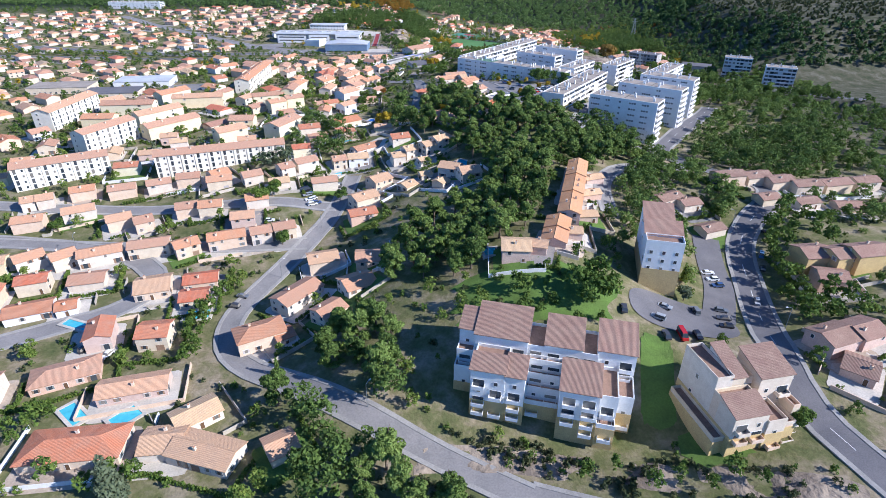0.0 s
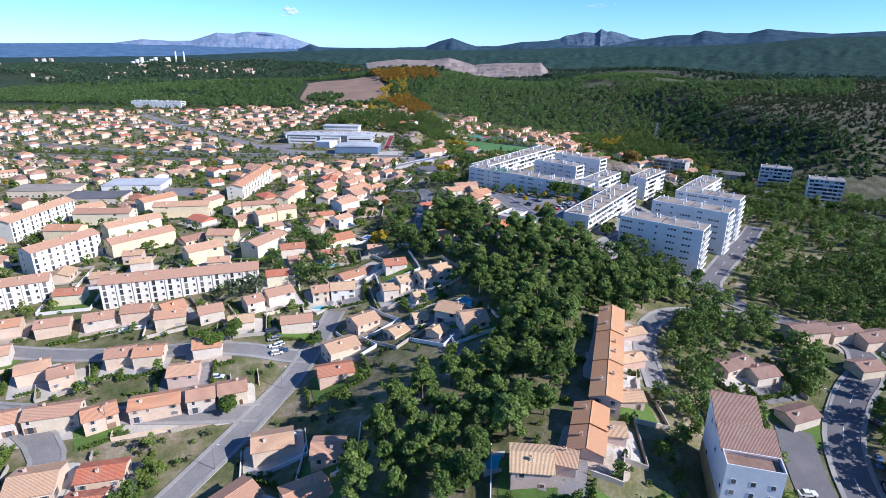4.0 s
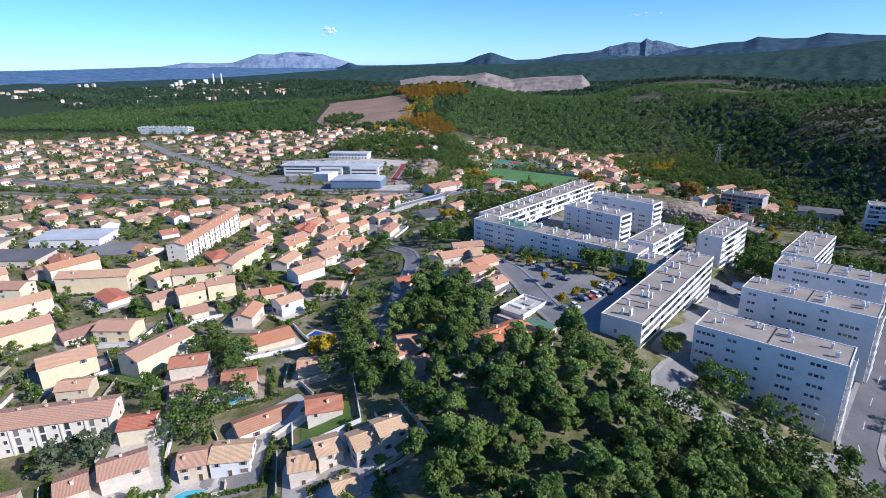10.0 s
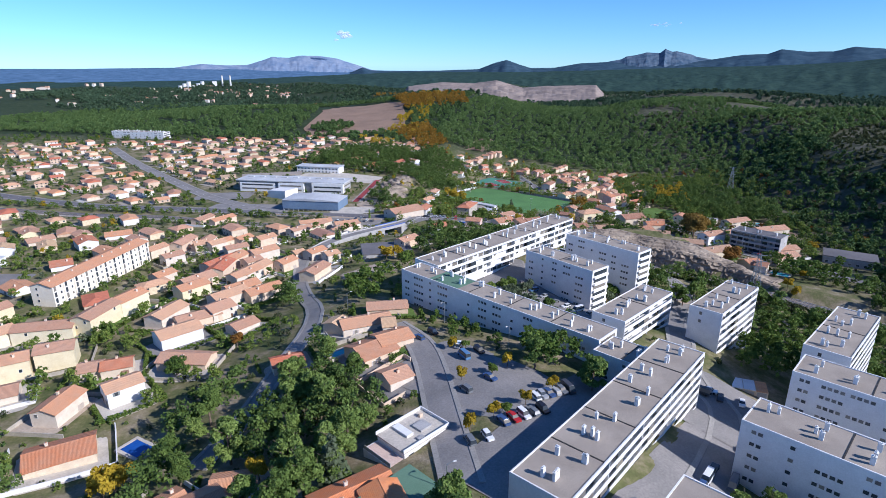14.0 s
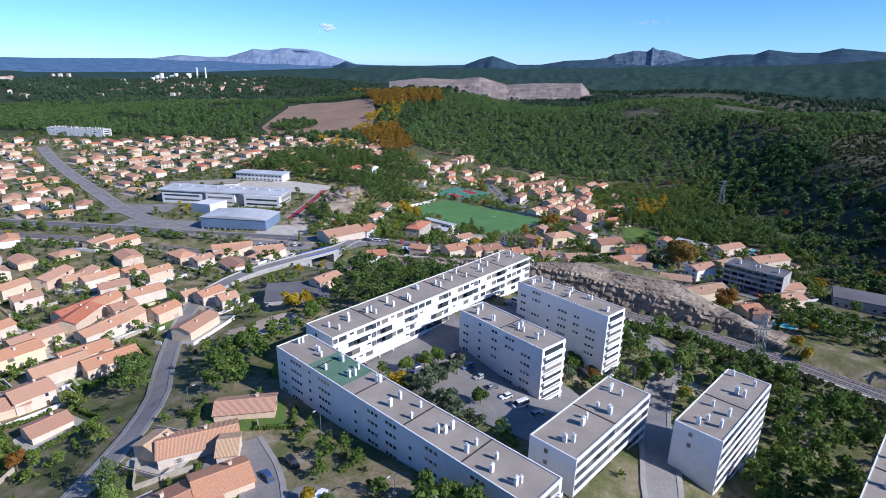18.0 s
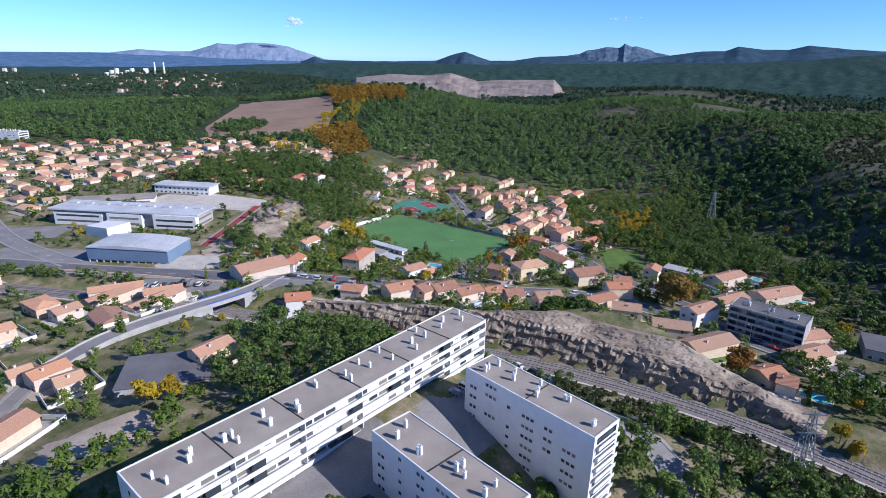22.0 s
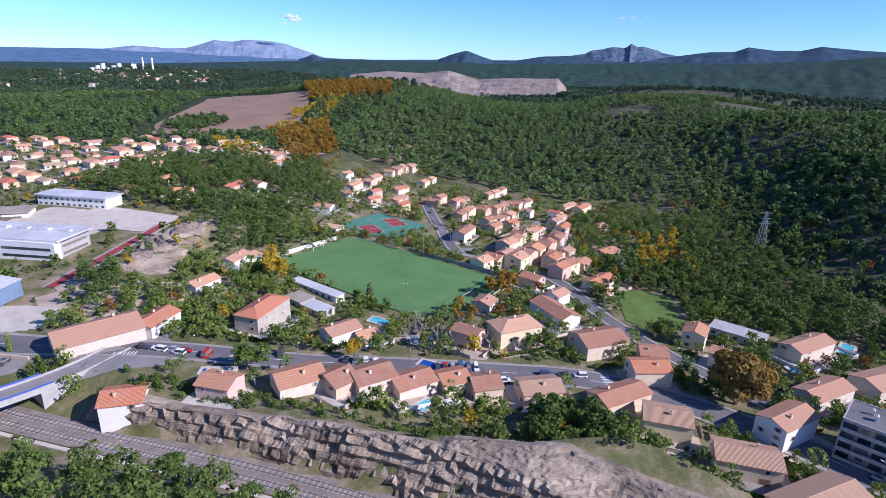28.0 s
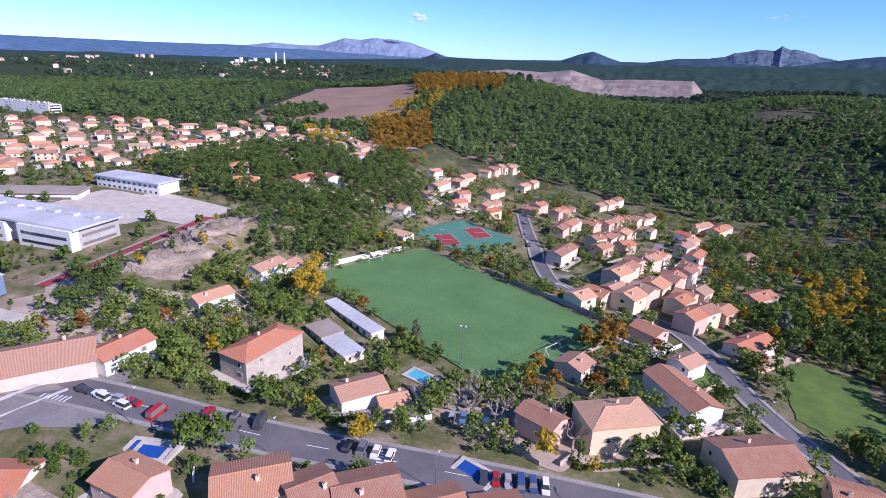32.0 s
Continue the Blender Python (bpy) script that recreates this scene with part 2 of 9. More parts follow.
SALMON = ((0.58, 0.31, 0.18), (0.54, 0.30, 0.19), (0.60, 0.35, 0.21), (0.50, 0.28, 0.18), (0.58, 0.28, 0.15), (0.46, 0.25, 0.16))
M = {
    "salmon": roof_mat("salmon_tiles", SALMON),
    "sand": roof_mat("sand_tiles", ((0.62, 0.42, 0.24), (0.58, 0.38, 0.22), (0.64, 0.43, 0.25), (0.56, 0.35, 0.21))),
    "red": roof_mat("red_tiles", ((0.50, 0.15, 0.08), (0.48, 0.18, 0.10), (0.52, 0.19, 0.10))),
    "terrace": roof_mat("orange_tiles", ((0.60, 0.30, 0.14), (0.57, 0.29, 0.145), (0.62, 0.33, 0.16))),
    "bright": roof_mat("bright_orange_tiles", ((0.70, 0.25, 0.09), (0.66, 0.22, 0.085), (0.72, 0.27, 0.11))),
    "brown": roof_mat("brown_tiles", ((0.27, 0.165, 0.125), (0.31, 0.185, 0.14), (0.25, 0.155, 0.12))),
    "old": roof_mat("old_village_tiles", ((0.46, 0.20, 0.11), (0.40, 0.185, 0.11), (0.48, 0.23, 0.13), (0.34, 0.165, 0.105), (0.50, 0.20, 0.10), (0.42, 0.26, 0.17))),
    "plaster": surface("plaster", (0.68, 0.60, 0.50), (0.58, 0.50, 0.41), 0.5, 5, 0.9, 0.15, 0.02, True, ((1, 1, 1), (1, 0.9, 0.8), (1, 0.86, 0.76), (0.95, 0.93, 0.9), (1.0, 0.95, 0.85), (1.05, 1.03, 1.0))),
    "white": surface("white_paint", (0.75, 0.74, 0.72), (0.67, 0.66, 0.64), 0.4, 3, 0.85, 0.1, 0.02),
    "ivory": surface("ivory_render", (0.80, 0.73, 0.60), (0.70, 0.63, 0.51), 0.4, 3, 0.9, 0.1, 0.02),
    "cream": surface("cream_render", (0.74, 0.66, 0.47), (0.66, 0.58, 0.40), 0.4, 3, 0.9, 0.1, 0.02, True, ((1, 1, 1), (1, 0.93, 0.85), (1, 0.97, 0.9))),
    "pink": surface("pink_render", (0.62, 0.45, 0.37), (0.54, 0.39, 0.32), 0.4, 3, 0.9, 0.1, 0.02, True, ((1, 1, 1), (1.05, 0.98, 0.9), (0.95, 0.98, 1.0))),
    "ochre": surface("ochre_render", (0.58, 0.43, 0.20), (0.5, 0.36, 0.17), 0.4, 3, 0.9, 0.1, 0.02),
    "grey": surface("grey_concrete", (0.42, 0.41, 0.40), (0.33, 0.32, 0.31), 0.3, 3, 0.9, 0.2, 0.02),
    "gravel_roof": surface("gravel_roof", (0.36, 0.31, 0.255), (0.27, 0.23, 0.19), 0.12, 6, 0.95, 0.3, 0.03),
    "green_roof": surface("green_roof_felt", (0.13, 0.22, 0.15), (0.10, 0.18, 0.12), 0.15, 5, 0.9, 0.1, 0.02),
    "dark_joint": surface("roof_joint", (0.06, 0.055, 0.05), (0.04, 0.04, 0.04), 1, 6, 0.9),
    "asphalt": surface("asphalt", (0.17, 0.16, 0.16), (0.12, 0.115, 0.12), 0.09, 3.0, 0.9, 0.2, 0.01),
    "pale_asphalt": surface("pale_asphalt", (0.27, 0.25, 0.235), (0.19, 0.18, 0.17), 0.08, 2.0, 0.9, 0.2, 0.01),
    "paving": surface("pale_paving", (0.54, 0.49, 0.42), (0.42, 0.38, 0.32), 0.2, 2.0, 0.9, 0.2, 0.01),
    "kerbstone": surface("concrete_pavement", (0.34, 0.32, 0.29), (0.26, 0.245, 0.225), 0.15, 2.0, 0.9, 0.2, 0.01),
    "terracotta": surface("terracotta_floor", (0.30, 0.19, 0.14), (0.22, 0.14, 0.10), 0.6, 4.0, 0.85, 0.1, 0.01),
    "dirt": surface("bare_earth", (0.46, 0.38, 0.30), (0.34, 0.27, 0.20), 0.12, 1.5, 0.95, 0.6, 0.1),
    "field": surface("ploughed_soil", (0.29, 0.195, 0.135), (0.22, 0.15, 0.105), 0.03, 0.6, 0.95, 0.5, 0.2),
    "ballast": surface("ballast", (0.26, 0.22, 0.19), (0.18, 0.15, 0.13), 0.3, 6.0, 0.95, 0.6, 0.05),
    "line": surface("road_paint", (0.72, 0.72, 0.70), (0.55, 0.55, 0.54), 0.8, 5, 0.8, 0.05),
    "lawn": surface("lawn", (0.115, 0.19, 0.04), (0.08, 0.125, 0.03), 0.15, 2.0, 0.95, 0.5, 0.1),
    "dry_grass": surface("rough_grass", (0.22, 0.20, 0.09), (0.10, 0.13, 0.04), 0.1, 1.2, 0.95, 0.6, 0.15),
    "turf": surface("sports_turf", (0.11, 0.23, 0.075), (0.085, 0.18, 0.06), 0.05, 1.5, 0.9, 0.2, 0.02),
    "court_green": surface("court_green", (0.09, 0.25, 0.17), (0.07, 0.2, 0.14), 0.1, 2, 0.85, 0.1),
    "court_red": surface("court_red", (0.33, 0.06, 0.06), (0.27, 0.05, 0.05), 0.2, 2, 0.85, 0.1),
    "rock": surface("limestone", (0.42, 0.34, 0.255), (0.14, 0.11, 0.085), 0.13, 1.3, 0.95, 1.0, 0.5, True, None, (0.5, 0.5, 2.2)),
    "stone": surface("rubble_stone", (0.47, 0.42, 0.35), (0.36, 0.32, 0.26), 0.5, 4.0, 0.95, 0.6, 0.05),
    "metal": surface("galvanised_steel", (0.40, 0.42, 0.43), (0.30, 0.32, 0.33), 1.0, 6, 0.45, 0.05, 0.01, True, None, None, 0.5, 0.7),
    "blue_clad": surface("blue_cladding", (0.17, 0.24, 0.33), (0.13, 0.19, 0.28), 0.1, 2.0, 0.5, 0.1, 0.02),
    "pale_clad": surface("pale_metal_roof", (0.55, 0.56, 0.56), (0.42, 0.42, 0.42), 0.06, 1.0, 0.6, 0.1, 0.02),
    "frame": surface("window_frame_paint", (0.70, 0.68, 0.64), (0.6, 0.58, 0.55), 1, 5, 0.7, 0.05),
    "shutter": surface("painted_shutters", (0.55, 0.5, 0.45), (0.45, 0.4, 0.36), 1, 6, 0.7, 0.1, 0.01, True, ((0.55, 0.4, 0.3), (0.9, 0.85, 0.8), (0.4, 0.5, 0.55), (0.5, 0.35, 0.25), (0.9, 0.9, 0.95))),
    "dark_timber": surface("dark_timber", (0.16, 0.09, 0.05), (0.10, 0.06, 0.035), 1, 6, 0.8, 0.2),
    "glass": glass_mat("window_glass"),
    "bark": surface("bark", (0.20, 0.15, 0.11), (0.11, 0.085, 0.065), 1.0, 6, 0.95, 0.6, 0.05),
    "tyre": surface("rubber", (0.025, 0.025, 0.025), (0.018, 0.018, 0.018), 2, 8, 0.8, 0.05),
    "pine": leaf_mat("pine_needles", ((0.0, (0.045, 0.08, 0.02)), (0.5, (0.13, 0.195, 0.045)), (1.0, (0.26, 0.34, 0.09)))),
    # two greens with blue mixed in for distance haze, more of it in far_forest
    "forest": leaf_mat("hazed_forest_needles", ((0.0, (0.03, 0.06, 0.024)), (0.5, (0.10, 0.165, 0.05)), (1.0, (0.20, 0.28, 0.085)))),
    "far_forest": leaf_mat("hazed_distant_forest", ((0.0, (0.03, 0.062, 0.04)), (0.5, (0.068, 0.115, 0.062)), (1.0, (0.12, 0.17, 0.09)))),
    "leaf": leaf_mat("garden_leaves", ((0.0, (0.035, 0.068, 0.016)), (0.5, (0.10, 0.16, 0.03)), (1.0, (0.23, 0.28, 0.06)))),
    "olive": leaf_mat("grey_green_leaves", ((0.0, (0.07, 0.095, 0.05)), (0.5, (0.11, 0.14, 0.075)), (1.0, (0.16, 0.19, 0.11)))),
    "gold": leaf_mat("yellow_leaves", ((0.0, (0.22, 0.16, 0.015)), (0.5, (0.38, 0.27, 0.02)), (1.0, (0.52, 0.38, 0.04)))),
    "rust": leaf_mat("russet_leaves", ((0.0, (0.14, 0.065, 0.015)), (0.5, (0.24, 0.115, 0.025)), (1.0, (0.32, 0.17, 0.04)))),
    "bronze": leaf_mat("bronze_leaves", ((0.0, (0.13, 0.085, 0.018)), (0.5, (0.26, 0.17, 0.04)), (1.0, (0.38, 0.25, 0.07)))),
    "amber": leaf_mat("amber_leaves", ((0.0, (0.17, 0.09, 0.015)), (0.5, (0.30, 0.17, 0.025)), (1.0, (0.42, 0.26, 0.04)))),
    "scrub": leaf_mat("scrub_leaves", ((0.0, (0.035, 0.055, 0.022)), (0.5, (0.065, 0.085, 0.034)), (1.0, (0.14, 0.14, 0.065)))),
}


def pool_mat(name, col):
    m, nt, b = start_mat(name, 0.06, 0.0, 0.5)
    vec = coords(nt, True)
    nt.links.new(ramp_of(nt, noise_of(nt, vec, 0.6), ((0.3, tuple(0.75 * c for c in col)), (0.7, col))), b.inputs["Base Color"])
    bump_of(nt, b, noise_of(nt, vec, 2.0), 0.1, 0.03)
    return m


M["water"] = pool_mat("pool_water", (0.10, 0.50, 0.60))
M["cover"] = pool_mat("pool_cover", (0.02, 0.09, 0.36))


def paint_mat():
    m, nt, b = start_mat("car_paint", 0.25, 0.0, 0.6)
    info = nt.nodes.new("ShaderNodeObjectInfo").outputs["Random"]
    stops = [(0, (0.75, 0.75, 0.74)), (0.2, (0.06, 0.06, 0.065)), (0.4, (0.35, 0.36, 0.37)), (0.55, (0.02, 0.02, 0.025)), (0.68, (0.05, 0.09, 0.2)), (0.8, (0.16, 0.17, 0.18)), (0.9, (0.4, 0.02, 0.02)), (0.95, (0.1, 0.2, 0.35))]
    nt.links.new(ramp_of(nt, info, stops, True), b.inputs["Base Color"])
    return m


M["paint"] = paint_mat()


def ground_mat():
    """Open ground: dry grass, bare soil and gravel in patches, dark leaf litter under the far woods."""
    m, nt, b = start_mat("open_ground", 0.95, 0.0, 0.1)
    vec = coords(nt, True)
    big, mid, small = noise_of(nt, vec, 0.018, 5), noise_of(nt, vec, 0.11, 5, 0.65), noise_of(nt, vec, 1.1, 4)
    a = ramp_of(nt, mid, ((0.30, (0.08, 0.10, 0.035)), (0.45, (0.15, 0.145, 0.065)), (0.58, (0.26, 0.21, 0.135)), (0.74, (0.38, 0.32, 0.24))))
    c = ramp_of(nt, mid, ((0.33, (0.075, 0.095, 0.034)), (0.5, (0.14, 0.14, 0.06)), (0.68, (0.26, 0.22, 0.145))))
    col = mix_of(nt, ramp_of(nt, big, ((0.42, (0, 0, 0)), (0.58, (1, 1, 1)))), c, a)
    # woodland floor past the last houses
    sep = nt.nodes.new("ShaderNodeSeparateXYZ")
    nt.links.new(vec, sep.inputs[0])
    mr = nt.nodes.new("ShaderNodeMapRange")
    mr.inputs["From Min"].default_value, mr.inputs["From Max"].default_value = 930, 1050
    nt.links.new(sep.outputs["Y"], mr.inputs["Value"])
    wood = ramp_of(nt, mid, ((0.35, (0.024, 0.04, 0.018)), (0.6, (0.045, 0.062, 0.03)), (0.82, (0.13, 0.115, 0.08))))
    col = mix_of(nt, mr.outputs["Result"], col, wood)
    # grey garrigue and stones on the eastern hill
    me_ = nt.nodes.new("ShaderNodeMapRange")
    me_.inputs["From Min"].default_value, me_.inputs["From Max"].default_value = 205, 275
    nt.links.new(sep.outputs["X"], me_.inputs["Value"])
    hill = ramp_of(nt, mid, ((0.34, (0.05, 0.06, 0.03)), (0.52, (0.095, 0.092, 0.058)), (0.7, (0.17, 0.155, 0.12))))
    col = mix_of(nt, me_.outputs["Result"], col, hill)
    col = mix_of(nt, 0.6, col, ramp_of(nt, small, ((0.25, (0.32, 0.32, 0.32)), (0.75, (0.68, 0.68, 0.68)))), "OVERLAY")
    nt.links.new(col, b.inputs["Base Color"])
    bump_of(nt, b, small, 0.7, 0.3)
    return m


M["ground"] = ground_mat()


# heights of the ground: a few north-south profiles, blended smoothly from west to east
PROFILE_Y = (-200, 40, 95, 130, 200, 300, 400, 520, 600, 680, 800, 950)
PROFILES = (
    (-320, (-12.0, -13.6, -17, -17.3, -14.2, -10.3, -10.4, -13.3, -16.6, -15.9, -12.8, -9.0)),
    (-150, (-12.0, -13.6, -16, -16.3, -14.2, -7.3, -7.4, -10.3, -12.6, -12.9, -8.8, -6.0)),
    (-60, (-12.0, -13.6, -14.5, -14.3, -11.2, -2.3, -3.4, -8.3, -11.6, -10.9, -11.8, -9.0)),
    (-10, (-14.0, -15.6, -11.5, -7.3, 0.8, 1.7, 2.6, -1.3, -7.6, -14.9, -18.8, -19.0)),
    (50, (-10.0, -10.6, -7.5, 2.7, 4.8, 3.7, 5.6, 3.7, -9.6, -18.9, -23.8, -29.0)),
    (120, (-6.0, -7.6, -4.5, 2.7, 0.8, -2.3, 1.6, -6.3, -15.6, -18.9, -23.8, -35.0)),
    (200, (-6.0, -7.6, -5, -1.3, -2.2, -4.3, -4.4, -13.3, -18.6, -20.9, -26.8, -37.0)),
    (300, (-6.0, -7.6, -5, -1.3, -2.2, -4.3, -8.4, -19.3, -22.6, -19.9, -16.8, -27.0)),
)


def smooth(u):
    u = np.clip(u, 0.0, 1.0)
    return u * u * (3 - 2 * u)


def bump(x, y, cx, cy, sx, sy, turn=0.0):
    c, s = math.cos(radians(turn)), math.sin(radians(turn))
    u, v = (x - cx) * c + (y - cy) * s, -(x - cx) * s + (y - cy) * c
    return np.exp(-(u / sx) ** 2 - (v / sy) ** 2)


RAISE = (
    (-70, (0, -0.1, -3.1, 4, -0.9, 1.6, 0, 0, 0, 0, 0)),
    (-33, (0, 0, -3.5, -2.9, -4.8, 1.1, -2.4, 0.3, 0, 0, 0)),
    (4, (-0.8, 6.2, -0.6, 2.1, -1.1, 5.9, -0.9, 3.5, 4.8, -1.2, 0)),
    (41, (-6.8, 7.4, 2, 3.9, 4, 7, 2.7, 3.9, -2.3, -0.2, 0)),
    (78, (2, -7.7, 0, -1.2, 1.3, 3.7, 6.4, 3.4, 1.3, -0.8, 4.6)),
    (115, (0, -4.6, -4.2, 3.4, 0.6, -0.9, 3.1, -1.9, 9.1, -8, 2.6)),
    (152, (0, 0, 1.7, 0, 0, -0.2, 0.4, -3.1, -4.6, -2.7, 0)),
    (189, (0, 0, 0, 0, 0, 0, 0.1, 0, 0, 0, 0)),
)


def raised(x, y):
    """Knolls and hollows of the estate: soft mounds on a 37 by 40 m lattice."""
    out = 0.0
    for x0, ws in RAISE:
        for k, v in enumerate(ws):
            if v:
                out = out + v * np.exp(-((x - x0) ** 2 + (y - 110 - 40 * k) ** 2) / 34.0 ** 2)
    return out


def town_height(x, y):
    cols = []
    for _, zs in PROFILES:
        z = 0.0
        for k in range(len(PROFILE_Y) - 1):
            a, b = PROFILE_Y[k], PROFILE_Y[k + 1]
            z = z + (zs[k + 1] - zs[k]) * smooth((y - a) / (b - a))
        cols.append(z + zs[0])
    h = cols[0]
    for k in range(len(PROFILES) - 1):
        a, b = PROFILES[k][0], PROFILES[k + 1][0]
        h = h + (cols[k + 1] - cols[k]) * smooth((x - a) / (b - a))
    return h + raised(x, y)


# the railway: a curve through its cutting
RAIL = ((-520, 640), (-300, 622), (-107, 607), (-51, 603), (-15, 596), (44, 587), (90, 576), (128, 563), (175, 540), (214, 506), (255, 468), (420, 330))




def rail_dist(x, y):
    best, side = np.full(np.shape(x), 1e9), np.zeros(np.shape(x))
    for (ax, ay), (bx, by) in zip(RAIL, RAIL[1:]):
        dx, dy = bx - ax, by - ay
        u = np.clip(((x - ax) * dx + (y - ay) * dy) / (dx * dx + dy * dy), 0, 1)
        d = np.hypot(x - ax - u * dx, y - ay - u * dy)
        s = np.sign((y - ay) * dx - (x - ax) * dy)
        side = np.where(d < best, s, side)
        best = np.minimum(best, d)
    return best, side


def ground_z(x, y):
    """Height of the ground at x, y (arrays or numbers)."""
    x, y = np.asarray(x, float), np.asarray(y, float)
    h = town_height(x, y)
    # cutting of the railway, steep on its north side
    d, side = rail_dist(x, y)
    floor_z = -16.5 - 0.008 * (x - 100)
    wall = np.interp(x, (-15, 0, 22, 41, 59, 80, 110, 127, 142, 157, 170, 200), (-14, -12.5, -8.5, -7, -4.5, -3.5, -5, -7, -8, -8, -10, -15))
    run = np.interp(x, (80, 110, 127, 142, 157, 170, 200), (0, 8, 18, 20, 16, 8, 0))
    dc = 6 + (wall - floor_z) / 3.2
    crest = wall + 0.33 * np.clip(d - dc, 0, run)
    spur = smooth((x + 15) / 15) * (1 - smooth((x - 180) / 20))
    h = np.where((side > 0) & (crest > h), h + spur * (crest - h) * np.where(d < dc + run, 1.0, np.exp(-((d - dc - run) / 9.0) ** 2)), h)
    up = np.where(side > 0, 3.2 * np.maximum(d - 6, 0), np.where(x > 90, 0.34, 0.5) * np.maximum(d - 7, 0))
    up = np.where(x < 0, np.minimum(up, 0.5 * np.maximum(d - 6, 0)), up)
    h = np.where(d < 60, np.minimum(h, floor_z + up), h)
    # the level sports ground
    u, v = (x - 47.8) * 0.848 - (y - 738) * 0.530, (x - 47.8) * 0.530 + (y - 738) * 0.848
    level = smooth((66 - np.abs(u)) / 12) * smooth((42 - np.abs(v)) / 10)
    u, v = (x - 31) * 0.848 - (y - 822) * 0.530, (x - 31) * 0.530 + (y - 822) * 0.848
    court = smooth((36 - np.abs(u)) / 12) * smooth((32 - np.abs(v)) / 10)
    h = h * (1 - level) - 20.5 * level
    h = h * (1 - court) - 21.5 * court
    h = h + 9 * bump(x, y, -53, 742, 15, 30, -8)
    # hills round the town
    span = smooth((y - 520) / 130) * (1 - smooth((y - 1060) / 220))
    west = 278 + 0.05 * (y - 700) + 18 * np.sin(y * 0.021)
    h = h + span * (40 * smooth((x - west + 10) / 115) + 0.07 * np.maximum(x - west - 60, 0)) + 20 * bump(x, y, 420, 1350, 200, 260)
    far = smooth((y - 900) / 700)
    h = h + 15 * bump(x, y, 120, 1600, 190, 120) + 40 * bump(x, y, 270, 1330, 300, 210) + 30 * bump(x, y, -330, 1450, 330, 260) + 36 * bump(x, y, 700, 1900, 500, 500)
    h = h + far * (14 * np.sin(x * 0.0047 + 1.3) * np.cos(y * 0.0039) + 8 * np.sin(x * 0.011 + y * 0.006))
    return h


# ---- mesh helpers ----
class Geo:
    """Collects vertices and faces, each face with a material slot."""

    def __init__(self):
        self.v, self.f, self.m = [], [], []

    def face(self, pts, slot=0):
        k = len(self.v)
        self.v += [tuple(p) for p in pts]
        self.f.append(tuple(range(k, k + len(pts))))
        self.m.append(slot)

    def box(self, x0, x1, y0, y1, z0, z1, slot=0):
        k = len(self.v)
        self.v += [(x, y, z) for z in (z0, z1) for x, y in ((x0, y0), (x1, y0), (x1, y1), (x0, y1))]
        self.f += [tuple(k + i for i in q) for q in ((3, 2, 1, 0), (4, 5, 6, 7), (0, 1, 5, 4), (1, 2, 6, 5), (2, 3, 7, 6), (3, 0, 4, 7))]
        self.m += [slot] * 6
        return self

    def solid(self, bottom, top, slot=0):
        """A closed solid between two rings of the same number of points."""
        k, n = len(self.v), len(bottom)
        self.v += [tuple(p) for p in bottom] + [tuple(p) for p in top]
        self.f.append(tuple(k + i for i in reversed(range(n))))
        self.f.append(tuple(k + n + i for i in range(n)))
        for i in range(n):
            j = (i + 1) % n
            self.f.append((k + i, k + j, k + n + j, k + n + i))
        self.m += [slot] * (n + 2)
        return self

    def tube(self, x, y, z0, z1, r0, r1=None, n=8, slot=0):
        r1 = r0 if r1 is None else r1
        ring = [(math.cos(2 * math.pi * i / n), math.sin(2 * math.pi * i / n)) for i in range(n)]
        return self.solid([(x + r0 * c, y + r0 * s, z0) for c, s in ring], [(x + r1 * c, y + r1 * s, z1) for c, s in ring], slot)

    def mesh(self, name, mats, smooth_faces=False):
        me = bpy.data.meshes.new(name)
        me.from_pydata(self.v, [], self.f)
        for mt in (mats if isinstance(mats, (list, tuple)) else [mats]):
            me.materials.append(M[mt] if isinstance(mt, str) else mt)
        me.polygons.foreach_set("material_index", self.m)
        if smooth_faces:
            me.polygons.foreach_set("use_smooth", [True] * len(self.f))
        me.update()
        return me


def part(name, geo, mats, parent, label=""):
    """One mesh object under a thing or a part; geo is a Geo or a finished mesh."""
    me = geo.mesh(name, mats) if isinstance(geo, Geo) else geo
    ob = new(name, me)
    ob.parent = parent
    if label:
        ob["label"] = label
    return ob


def thing(name, m, label, category, group="", kind=""):
    e = new(name)
    e.matrix_basis = m
    return tagged(e, label, category, group, kind)


HX, HY, HS = -1000.0, -200.0, 2.0
HGRID = ground_z(*np.meshgrid(np.arange(HX, 900, HS), np.arange(HY, 1500, HS))).tolist()


def gz(x, y):
    """Height of the ground at one place, read off a fine table."""
    u, v = (x - HX) / HS, (y - HY) / HS
    i, j = int(u), int(v)
    if not (0 <= i < len(HGRID[0]) - 1 and 0 <= j < len(HGRID) - 1) or u < 0 or v < 0:
        return float(ground_z(x, y))
    u, v = u - i, v - j
    p, q = HGRID[j], HGRID[j + 1]
    return (p[i] * (1 - u) + p[i + 1] * u) * (1 - v) + (q[i] * (1 - u) + q[i + 1] * u) * v


def low_z(x, y, yaw, l, d):
    c, s = math.cos(radians(yaw)), math.sin(radians(yaw))
    return min(gz(x + c * a * l / 2 - s * b * d / 2, y + s * a * l / 2 + c * b * d / 2) for a in (-1, 1) for b in (-1, 1))


# ---- the ground ----
def steps_of(*spans):
    out = []
    for a, b, s in spans:
        out += list(np.arange(a, b, s))
    return np.array(out + [spans[-1][1]])


